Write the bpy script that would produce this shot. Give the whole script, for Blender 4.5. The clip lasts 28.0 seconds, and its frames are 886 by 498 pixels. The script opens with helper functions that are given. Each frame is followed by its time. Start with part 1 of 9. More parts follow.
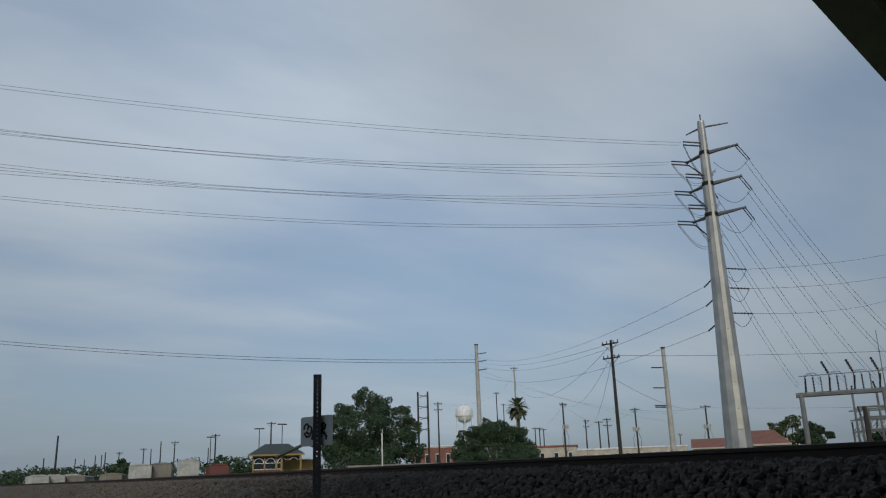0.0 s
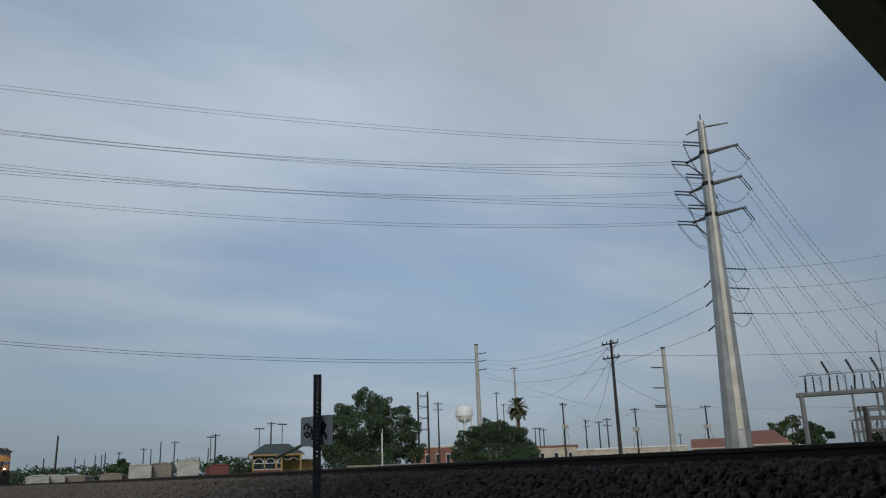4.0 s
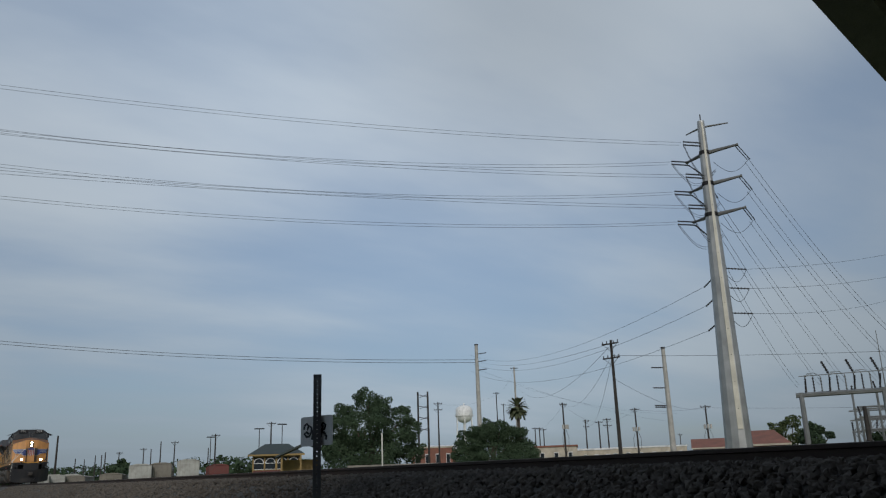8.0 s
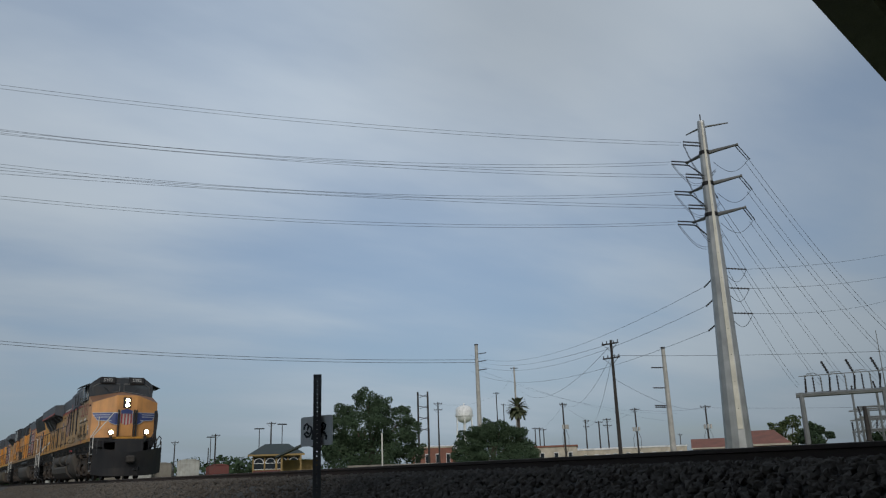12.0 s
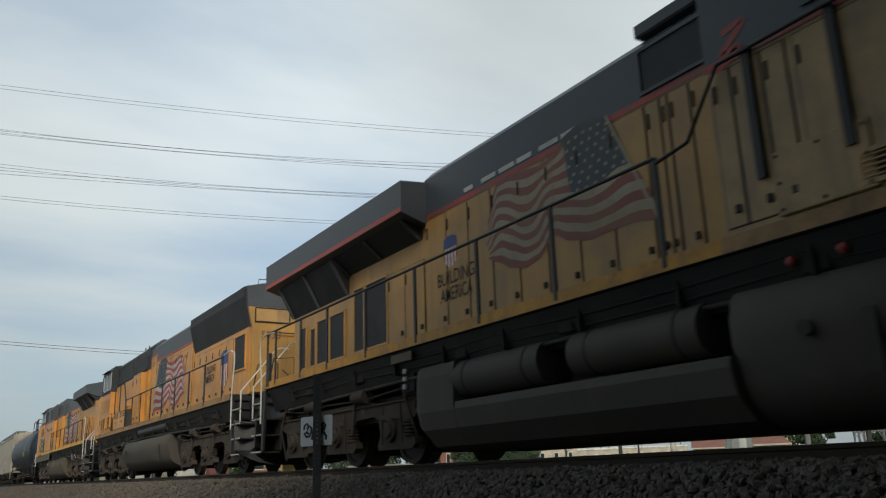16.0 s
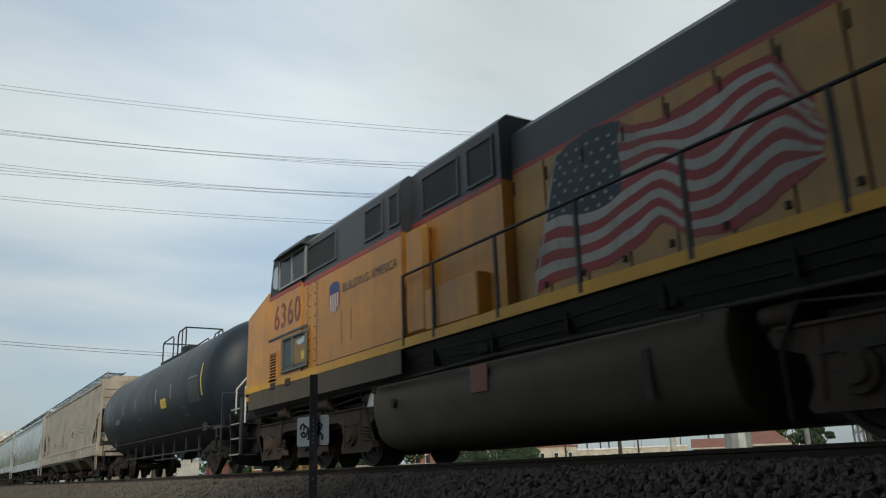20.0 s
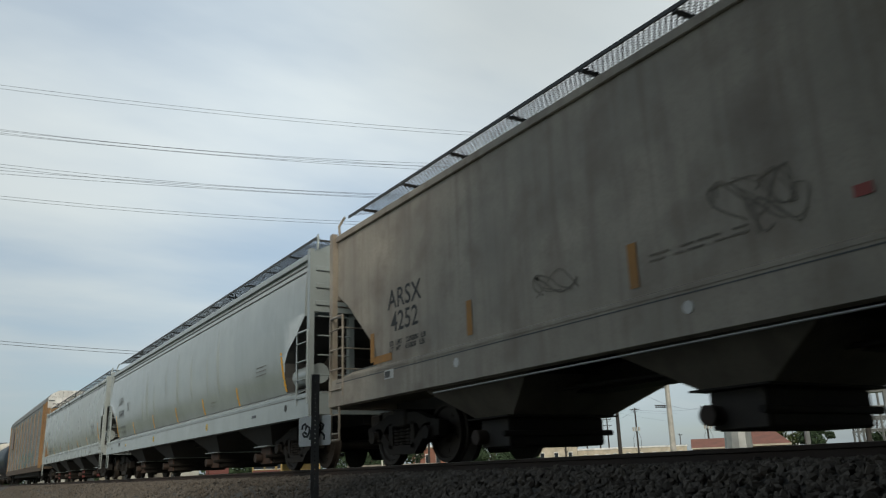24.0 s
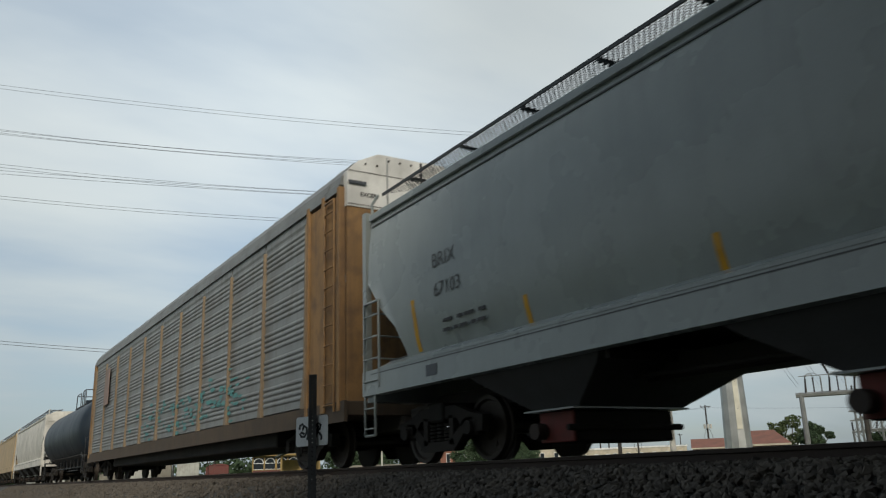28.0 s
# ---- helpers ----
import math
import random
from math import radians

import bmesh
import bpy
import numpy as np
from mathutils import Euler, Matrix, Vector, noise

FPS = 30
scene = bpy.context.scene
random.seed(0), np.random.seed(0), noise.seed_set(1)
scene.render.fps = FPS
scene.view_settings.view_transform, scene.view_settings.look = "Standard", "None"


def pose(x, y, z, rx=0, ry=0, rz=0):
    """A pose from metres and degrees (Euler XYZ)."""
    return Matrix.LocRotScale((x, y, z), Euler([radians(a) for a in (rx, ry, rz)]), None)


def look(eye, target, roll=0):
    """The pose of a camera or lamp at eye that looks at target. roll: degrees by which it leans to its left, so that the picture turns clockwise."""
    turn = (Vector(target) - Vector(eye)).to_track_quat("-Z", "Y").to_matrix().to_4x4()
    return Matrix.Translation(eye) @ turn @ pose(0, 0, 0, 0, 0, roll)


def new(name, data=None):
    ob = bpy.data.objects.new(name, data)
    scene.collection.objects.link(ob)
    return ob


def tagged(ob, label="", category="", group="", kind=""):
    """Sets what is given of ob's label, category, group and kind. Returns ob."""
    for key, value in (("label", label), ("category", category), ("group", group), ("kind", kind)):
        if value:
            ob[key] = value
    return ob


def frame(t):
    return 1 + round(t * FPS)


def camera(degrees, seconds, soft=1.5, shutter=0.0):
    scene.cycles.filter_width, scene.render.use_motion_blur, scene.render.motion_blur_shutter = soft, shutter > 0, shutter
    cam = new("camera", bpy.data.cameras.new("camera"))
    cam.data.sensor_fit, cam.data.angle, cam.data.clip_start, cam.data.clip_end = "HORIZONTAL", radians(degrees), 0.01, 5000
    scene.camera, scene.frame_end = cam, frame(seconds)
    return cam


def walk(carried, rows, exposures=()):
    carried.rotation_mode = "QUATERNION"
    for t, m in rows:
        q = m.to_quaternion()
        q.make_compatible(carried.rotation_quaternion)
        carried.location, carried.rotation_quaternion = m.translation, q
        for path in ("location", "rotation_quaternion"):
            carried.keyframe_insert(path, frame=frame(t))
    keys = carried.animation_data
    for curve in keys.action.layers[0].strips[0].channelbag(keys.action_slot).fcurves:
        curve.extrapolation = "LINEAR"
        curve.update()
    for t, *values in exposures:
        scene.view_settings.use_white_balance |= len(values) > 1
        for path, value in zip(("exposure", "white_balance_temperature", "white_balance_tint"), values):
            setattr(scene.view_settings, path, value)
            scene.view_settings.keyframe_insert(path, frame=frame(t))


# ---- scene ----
TRACK_X, RAIL_Z, GROUND_Z = 7.45, 1.37, 0.2

cam = camera(57.62, 28.0, soft=1.2, shutter=0.15)
RIGHT = (0.852, -0.523)          # the camera's own right hand, in plan


def eye(d, up=0.0):
    return pose(RIGHT[0] * d, RIGHT[1] * d, 1.25 + up, 105.42, 1.91, -31.54)


walk(cam, [(0.0, eye(0)), (15.0, eye(0)), (17.0, eye(0.003)), (19.5, eye(0.022)), (21.5, eye(0.022)), (24.0, eye(0.012)), (26.0, eye(0.022)), (28.0, eye(0.028))],
     exposures=[(0.0, 0.0, 6350, 10), (14.6, 0.0, 6350, 10), (15.6, 0.57, 7050, 7), (21.0, 0.6, 7050, 7), (28.0, 0.55, 7050, 7)])

# ---- sky and sun: a bright, thinly clouded day ----
SUN_AZ, SUN_EL = 211.0, 31.0     # degrees, clockwise from +Y


def build_sky():
    world = bpy.data.worlds.new("sky")
    scene.world = world
    world.use_nodes = True
    nt = world.node_tree
    n, l = nt.nodes, nt.links
    n.clear()
    out, bg = n.new("ShaderNodeOutputWorld"), n.new("ShaderNodeBackground")
    sky = n.new("ShaderNodeTexSky")
    sky.sky_type, sky.sun_disc = 'NISHITA', False
    sky.sun_elevation, sky.sun_rotation = radians(SUN_EL), radians(SUN_AZ)
    sky.air_density, sky.dust_density, sky.ozone_density = 1.0, 1.5, 1.5
    dim = n.new("ShaderNodeMix")
    dim.data_type, dim.blend_type = 'RGBA', 'MULTIPLY'
    dim.inputs[0].default_value = 1.0
    dim.inputs[7].default_value = (0.085, 0.085, 0.085, 1)
    l.new(sky.outputs[0], dim.inputs[6])
    geo = n.new("ShaderNodeTexCoord")
    sep = n.new("ShaderNodeSeparateXYZ")
    l.new(geo.outputs["Generated"], sep.inputs[0])

    def calc(op, a, b):
        m = n.new("ShaderNodeMath")
        m.operation = op
        for k, v in enumerate((a, b)):
            if isinstance(v, (int, float)):
                m.inputs[k].default_value = v
            else:
                l.new(v, m.inputs[k])
        return m.outputs[0]
    up = calc('ADD', calc('MAXIMUM', sep.outputs[2], 0.0), 0.16)
    comb = n.new("ShaderNodeCombineXYZ")
    l.new(calc('DIVIDE', sep.outputs[0], up), comb.inputs[0])
    l.new(calc('DIVIDE', sep.outputs[1], up), comb.inputs[1])

    def cloud(scale, detail, offset, stretch, spin):
        mp = n.new("ShaderNodeMapping")
        mp.inputs["Location"].default_value = offset
        mp.inputs["Rotation"].default_value = (0, 0, radians(spin))
        mp.inputs["Scale"].default_value = stretch
        l.new(comb.outputs[0], mp.inputs[0])
        tex = n.new("ShaderNodeTexNoise")
        tex.inputs["Scale"].default_value, tex.inputs["Detail"].default_value = scale, detail
        tex.inputs["Roughness"].default_value = 0.52
        l.new(mp.outputs[0], tex.inputs["Vector"])
        return tex.outputs[0]
    broad = cloud(0.55, 2.0, (1.3, 0.4, 0), (1, 0.8, 1), 20)
    wisps = cloud(1.5, 5.0, (4.0, 2.2, 0), (0.6, 1.3, 1), -28)
    cover = calc('ADD', calc('MULTIPLY', broad, 0.68), calc('MULTIPLY', wisps, 0.32))
    ramp = n.new("ShaderNodeValToRGB")
    ramp.color_ramp.interpolation = 'EASE'
    e = ramp.color_ramp.elements
    e[0].position, e[0].color = 0.34, (0.62, 0.62, 0.62, 1)
    e[1].position, e[1].color = 0.58, (1, 1, 1, 1)
    l.new(cover, ramp.inputs[0])
    shade = n.new("ShaderNodeValToRGB")
    shade.color_ramp.interpolation = 'EASE'
    e = shade.color_ramp.elements
    e[0].position, e[0].color = 0.34, (0.285, 0.365, 0.475, 1)
    e[1].position, e[1].color = 0.62, (0.475, 0.535, 0.592, 1)
    l.new(cover, shade.inputs[0])
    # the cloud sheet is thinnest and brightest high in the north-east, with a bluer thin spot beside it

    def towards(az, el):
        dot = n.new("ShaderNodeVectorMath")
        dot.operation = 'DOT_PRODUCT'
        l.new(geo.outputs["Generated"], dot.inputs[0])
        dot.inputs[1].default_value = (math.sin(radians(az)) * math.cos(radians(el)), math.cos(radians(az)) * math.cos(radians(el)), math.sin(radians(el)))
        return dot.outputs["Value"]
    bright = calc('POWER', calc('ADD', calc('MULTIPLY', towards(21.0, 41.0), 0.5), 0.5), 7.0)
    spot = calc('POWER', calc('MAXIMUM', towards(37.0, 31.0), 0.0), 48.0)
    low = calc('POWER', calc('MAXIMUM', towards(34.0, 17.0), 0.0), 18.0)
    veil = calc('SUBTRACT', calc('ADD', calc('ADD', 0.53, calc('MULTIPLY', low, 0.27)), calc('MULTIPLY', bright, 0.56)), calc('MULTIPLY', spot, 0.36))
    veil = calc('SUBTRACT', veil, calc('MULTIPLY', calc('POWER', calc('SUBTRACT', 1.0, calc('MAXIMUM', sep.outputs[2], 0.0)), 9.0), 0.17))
    # the sheet turns a little bluer towards the horizon
    tint = n.new("ShaderNodeValToRGB")
    e = tint.color_ramp.elements
    e[0].position, e[0].color = 0.0, (0.93, 0.985, 1.0, 1)
    e[1].position, e[1].color = 0.35, (1, 1, 1, 1)
    l.new(sep.outputs[2], tint.inputs[0])
    tinted = n.new("ShaderNodeMix")
    tinted.data_type, tinted.blend_type = 'RGBA', 'MULTIPLY'
    tinted.inputs[0].default_value = 1.0
    l.new(shade.outputs[0], tinted.inputs[6])
    l.new(tint.outputs[0], tinted.inputs[7])
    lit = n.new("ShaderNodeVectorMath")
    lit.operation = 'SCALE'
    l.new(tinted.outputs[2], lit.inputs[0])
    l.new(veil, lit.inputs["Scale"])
    mix = n.new("ShaderNodeMix")
    mix.data_type = 'RGBA'
    l.new(ramp.outputs[0], mix.inputs[0])
    l.new(dim.outputs[2], mix.inputs[6])
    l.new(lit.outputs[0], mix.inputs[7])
    bg.inputs[1].default_value = 1.0
    l.new(mix.outputs[2], bg.inputs[0])
    l.new(bg.outputs[0], out.inputs[0])


build_sky()
sun_data = bpy.data.lights.new("sun", 'SUN')
sun_data.energy, sun_data.angle, sun_data.color = 1.65, radians(26), (1.0, 0.95, 0.88)
sun = new("sun", sun_data)
sun_way = Vector((math.sin(radians(SUN_AZ)) * math.cos(radians(SUN_EL)), math.cos(radians(SUN_AZ)) * math.cos(radians(SUN_EL)), math.sin(radians(SUN_EL))))
sun.matrix_world = look(sun_way * 100, (0, 0, 0))


# ---- materials ----
def material(name, base, rough=0.6, metal=0.0, dirt=0.3, dirt_col=(0.09, 0.075, 0.06), streak=0.5, grain=30.0, bump=0.15, vary=0.18,
             space="Object", island=0.0, glow=None, coarse=0.9, spec=0.5):
    """Painted or raw surface: broad stains, run-down streaks, fine grain, uneven gloss."""
    m = bpy.data.materials.new(name)
    m.use_nodes = True
    n, l = m.node_tree.nodes, m.node_tree.links
    b = n["Principled BSDF"]
    b.inputs["Metallic"].default_value = metal
    b.inputs["Specular IOR Level"].default_value = spec
    tc = n.new("ShaderNodeTexCoord")
    src = n.new("ShaderNodeNewGeometry").outputs["Position"] if space == "World" else tc.outputs[space]

    def tex(scale, detail, stretch=(1, 1, 1)):
        mp = n.new("ShaderNodeMapping")
        mp.inputs["Scale"].default_value = stretch
        l.new(src, mp.inputs[0])
        t = n.new("ShaderNodeTexNoise")
        t.inputs["Scale"].default_value, t.inputs["Detail"].default_value = scale, detail
        l.new(mp.outputs[0], t.inputs["Vector"])
        return t.outputs[0]

    def ramp(v, a, c):
        r = n.new("ShaderNodeMapRange")
        r.inputs[1].default_value, r.inputs[2].default_value = a, c
        l.new(v, r.inputs[0])
        return r.outputs[0]

    def mix(kind, fac, a, c):
        x = n.new("ShaderNodeMix")
        x.data_type, x.blend_type = 'RGBA', kind
        for k, v in ((0, fac), (6, a), (7, c)):
            if isinstance(v, (int, float)):
                x.inputs[k].default_value = v
            elif isinstance(v, tuple):
                x.inputs[k].default_value = (*v, 1)
            else:
                l.new(v, x.inputs[k])
        return x.outputs[2]

    def times(v, k):
        x = n.new("ShaderNodeMath")
        x.operation = 'MULTIPLY'
        l.new(v, x.inputs[0])
        x.inputs[1].default_value = k
        return x.outputs[0]
    broad, fine = tex(coarse, 4), tex(grain, 3)
    lo, hi = tuple(c * (1 - vary) for c in base), tuple(min(1, c * (1 + vary)) for c in base)
    col = mix('MIX', ramp(broad, 0.3, 0.7), lo, hi)
    col = mix('MIX', times(ramp(fine, 0.45, 0.75), 0.35 * vary / 0.18), col, tuple(c * 0.72 for c in base))
    if dirt:
        col = mix('MIX', times(ramp(tex(coarse * 1.7, 6), 0.48, 0.78), dirt), col, dirt_col)
    if streak:
        col = mix('MIX', times(ramp(tex(5.0, 4, (1, 1, 0.07)), 0.5, 0.82), streak * max(dirt, 0.3)), col, dirt_col)
    if island:
        g = n.new("ShaderNodeNewGeometry")
        col = mix('MULTIPLY', island, col, mix('MIX', g.outputs["Random Per Island"], (0.45, 0.45, 0.45), (1.5, 1.45, 1.4)))
    l.new(col, b.inputs["Base Color"])
    r = n.new("ShaderNodeMapRange")
    r.inputs[3].default_value, r.inputs[4].default_value = max(0.05, rough - 0.12), min(1, rough + 0.12)
    l.new(broad, r.inputs[0])
    l.new(r.outputs[0], b.inputs["Roughness"])
    if bump:
        bp = n.new("ShaderNodeBump")
        bp.inputs["Strength"].default_value, bp.inputs["Distance"].default_value = bump, 0.01
        l.new(fine, bp.inputs["Height"])
        l.new(bp.outputs[0], b.inputs["Normal"])
    if glow:
        b.inputs["Emission Color"].default_value, b.inputs["Emission Strength"].default_value = (*glow[0], 1), glow[1]
    return m


YELLOW = material("engine_yellow", (0.60, 0.272, 0.055), 0.42, dirt=0.5, dirt_col=(0.27, 0.155, 0.08), streak=0.9)
YELLOW_OLD = material("engine_yellow_faded", (0.48, 0.288, 0.115), 0.55, dirt=0.75, dirt_col=(0.18, 0.135, 0.095), streak=1.0)
SILL_YELLOW = material("sill_yellow", (0.68, 0.35, 0.02), 0.45, dirt=0.4, dirt_col=(0.25, 0.15, 0.06), streak=0.5)
ENGINE_GREY = material("engine_grey", (0.072, 0.083, 0.1), 0.5, dirt=0.35, streak=0.6)
CAB_GREY = material("soot_dark_cab_grey", (0.036, 0.042, 0.05), 0.6, dirt=0.4, streak=0.6, spec=0.3)
RED = material("red_stripe", (0.40, 0.06, 0.045), 0.5, dirt=0.85, dirt_col=(0.13, 0.10, 0.09), coarse=1.6)
WHITE_PAINT = material("white_paint", (0.72, 0.72, 0.70), 0.5, dirt=0.3)
FLAG_RED = material("flag_red", (0.36, 0.05, 0.055), 0.6, dirt=0.45, dirt_col=(0.14, 0.09, 0.08), streak=1.0)
FLAG_WHITE = material("flag_white", (0.46, 0.44, 0.41), 0.6, dirt=0.5, dirt_col=(0.14, 0.125, 0.11), streak=1.0)
FLAG_BLUE = material("flag_blue", (0.025, 0.05, 0.07), 0.6, dirt=0.4, dirt_col=(0.08, 0.075, 0.07))
NUMBER_GHOST = material("sun_bleached_number", (0.44, 0.175, 0.075), 0.6, dirt=0.6, dirt_col=(0.45, 0.22, 0.07), streak=0.8, coarse=2.5)
NUMBER_FADED = material("faded_number_red", (0.46, 0.075, 0.075), 0.6, dirt=0.45, dirt_col=(0.30, 0.11, 0.06), streak=0.8, coarse=2.5)
EDGE_FADED = material("faded_number_edge", (0.15, 0.095, 0.06), 0.6, dirt=0.7, dirt_col=(0.36, 0.21, 0.06), streak=0.8, coarse=2.5)
BLUE = material("emblem_blue", (0.04, 0.065, 0.21), 0.5, dirt=0.25)
BLACK_PAINT = material("black_paint", (0.02, 0.021, 0.024), 0.5, dirt=0.45, dirt_col=(0.055, 0.046, 0.038), spec=0.4)
LETTER_BLACK = material("letter_black", (0.02, 0.02, 0.022), 0.6, dirt=0.15)
TANK_BLACK = material("tank_black", (0.019, 0.029, 0.042), 0.42, dirt=0.35, dirt_col=(0.045, 0.05, 0.055), streak=1.0, spec=0.2)
# near-black base that holds the shade beneath the engine sills
SILL_SHADE = material("sill_shade_black", (0.024, 0.023, 0.022), 0.8, dirt=0.4, dirt_col=(0.04, 0.034, 0.03), spec=0.25)
GEAR_DARK = material("dark_running_gear", (0.023, 0.021, 0.019), 0.85, dirt=0.5, dirt_col=(0.05, 0.04, 0.031), spec=0.25)
PANE = material("sky_bright_pane", (0.55, 0.6, 0.62), 0.12, metal=0.9, dirt=0.2, streak=0, bump=0)
RUNNING_GEAR = material("running_gear", (0.036, 0.033, 0.03), 0.8, dirt=0.6, dirt_col=(0.075, 0.06, 0.047), bump=0.3)
FUEL_TANK = material("fuel_tank", (0.066, 0.059, 0.05), 0.75, dirt=0.55, dirt_col=(0.095, 0.078, 0.06))
SKIRT_DUST = material("dusty_brown_skirt", (0.105, 0.09, 0.068), 0.75, dirt=0.6, dirt_col=(0.07, 0.06, 0.048), coarse=1.5)
TANK_DUST = material("road_dusted_tank", (0.085, 0.071, 0.05), 0.75, dirt=0.55, dirt_col=(0.12, 0.095, 0.065))
STENCIL_DIM = material("dim_grey_stencil", (0.155, 0.16, 0.15), 0.6, dirt=0.5, dirt_col=(0.04, 0.045, 0.05), coarse=3.0)
STRIP_DIM = material("dusty_reflective_strip", (0.44, 0.42, 0.33), 0.5, dirt=0.5, dirt_col=(0.1, 0.1, 0.1))
TRUCK_DUST = material("road_dusted_truck", (0.07, 0.054, 0.045), 0.85, dirt=0.6, dirt_col=(0.115, 0.082, 0.062), bump=0.35, coarse=1.6, spec=0.25)
TRUCK = material("dusty_truck_casting", (0.054, 0.044, 0.037), 0.85, dirt=0.6, dirt_col=(0.09, 0.069, 0.052), bump=0.35, coarse=1.6, spec=0.25)
MESH_DARK = material("dark_screen", (0.019, 0.022, 0.026), 0.65, dirt=0.3, grain=120, bump=0.4)
WHEEL = material("wheel_steel", (0.05, 0.042, 0.036), 0.6, metal=0.5, dirt=0.6, dirt_col=(0.05, 0.035, 0.025))
TREAD = material("worn_steel", (0.36, 0.35, 0.34), 0.3, metal=1.0, dirt=0.2)
RAIL_RUST = material("rusty_rail", (0.045, 0.03, 0.023), 0.8, dirt=0.5, dirt_col=(0.04, 0.03, 0.025), space="World")
TIE = material("tie_wood", (0.065, 0.055, 0.048), 0.9, dirt=0.4, space="World", bump=0.5)
RAIL_WHITE = material("handrail_white", (0.66, 0.65, 0.60), 0.5, dirt=0.3)
STEP_EDGE = material("worn_step_edge", (0.42, 0.42, 0.40), 0.6, dirt=0.5)
HOP_TAN = material("hopper_tan", (0.38, 0.34, 0.28), 0.55, dirt=0.7, dirt_col=(0.17, 0.125, 0.095), streak=0.8, vary=0.22)
HOP_GREY = material("hopper_grey", (0.305, 0.35, 0.352), 0.2, spec=0.8, dirt=0.28, dirt_col=(0.17, 0.18, 0.18), streak=0.7, vary=0.08)
HOP_GREY_B = material("hopper_grey_dull", (0.325, 0.36, 0.352), 0.28, spec=0.65, dirt=0.3, dirt_col=(0.15, 0.16, 0.16), streak=0.6, vary=0.08)
# dark grey that paints shade in grooves; also used for thin outlines
GROOVE = material("groove_shade_and_line_grey", (0.11, 0.118, 0.12), 0.7, dirt=0.3)
HOP_WHITE = material("hopper_white", (0.62, 0.60, 0.55), 0.55, dirt=0.35, streak=0.7)
HOP_BUFF = material("hopper_buff", (0.46, 0.34, 0.20), 0.55, dirt=0.4, streak=0.7)
YELLOW_MARK = material("yellow_reflector", (0.72, 0.50, 0.05), 0.45, dirt=0.25)
RACK_STEEL = material("galvanised_panel", (0.225, 0.24, 0.243), 0.5, metal=0.15, dirt=0.7, dirt_col=(0.13, 0.12, 0.11), streak=1.0)
RACK_ROOF = material("weathered_rack_roof", (0.19, 0.20, 0.20), 0.6, metal=0.1, dirt=0.5, dirt_col=(0.12, 0.11, 0.10))
RACK_POST = material("rack_post", (0.23, 0.175, 0.115), 0.6, dirt=0.6, dirt_col=(0.14, 0.09, 0.06), streak=1.0)
BOARD = material("running_board_steel", (0.07, 0.075, 0.08), 0.6, metal=0.2, dirt=0.2)
RACK_YELLOW = material("rack_yellow", (0.27, 0.155, 0.065), 0.7, dirt=0.85, dirt_col=(0.10, 0.062, 0.042), streak=1.0, coarse=1.6)
RACK_RUST = material("rust_brown_rack_sill", (0.08, 0.058, 0.04), 0.8, dirt=0.7, dirt_col=(0.05, 0.038, 0.03), streak=1.0, coarse=1.8)
LETTER_PINK = material("faded_pink_panel", (0.27, 0.19, 0.165), 0.65, dirt=0.6, dirt_col=(0.2, 0.17, 0.15), coarse=2.0)
TURQUOISE = material("turquoise_spray", (0.075, 0.26, 0.26), 0.6, dirt=0.42, dirt_col=(0.19, 0.2, 0.2), coarse=3.0)
# glass base lifted to grey for the sky's reflection, with a little dust
CAB_SCREEN = material("sky_grey_dusty_windscreen", (0.06, 0.07, 0.08), 0.18, dirt=0.2, dirt_col=(0.17, 0.17, 0.165), streak=0, bump=0)
LETTER_FADED = material("faded_letter_red", (0.17, 0.07, 0.035), 0.7, dirt=0.5, dirt_col=(0.2, 0.12, 0.06))
MARK_DEEP = material("amber_reflector", (0.72, 0.36, 0.015), 0.45, dirt=0.3)
LETTER_TAN = material("weathered_spray_paint", (0.19, 0.168, 0.138), 0.7, dirt=0.6, dirt_col=(0.28, 0.24, 0.19), coarse=3.0)
ORANGE_DULL = material("dull_orange_reflector", (0.42, 0.19, 0.03), 0.55, dirt=0.5, dirt_col=(0.22, 0.14, 0.07))
GATE_RED = material("worn_red_gate", (0.17, 0.035, 0.028), 0.75, dirt=0.6, dirt_col=(0.06, 0.035, 0.028), coarse=3.0)
GATE_RUST = material("rusty_brown_gate", (0.085, 0.05, 0.036), 0.8, dirt=0.6, dirt_col=(0.04, 0.032, 0.026), coarse=3.0)
LETTER_STENCIL = material("stencil_black", (0.018, 0.02, 0.022), 0.6, dirt=0.2, dirt_col=(0.13, 0.12, 0.11), coarse=4.0)
LETTER_WORN = material("worn_letter_black", (0.075, 0.075, 0.075), 0.6, dirt=0.5, dirt_col=(0.2, 0.19, 0.175), coarse=4.0)
# hopper tan darkened to carry the shade below the sill, plus dust
BAY_TAN = material("shaded_dusty_tan_bay", (0.17, 0.15, 0.12), 0.8, dirt=0.6, dirt_col=(0.08, 0.066, 0.05), coarse=1.5)
# dark grey for soot and for the shade under the hoppers, both in the colour
BAY_GREY = material("soot_and_shade_bay_grey", (0.066, 0.066, 0.065), 0.8, dirt=0.6, dirt_col=(0.045, 0.04, 0.036))
YELLOW_NOSE = material("engine_yellow_nose", (0.62, 0.30, 0.10), 0.45, dirt=0.5, dirt_col=(0.24, 0.13, 0.07), streak=0.8)
NOSE_RUST = material("rust_brown_nose_top", (0.23, 0.115, 0.06), 0.7, dirt=0.6, dirt_col=(0.14, 0.09, 0.06))
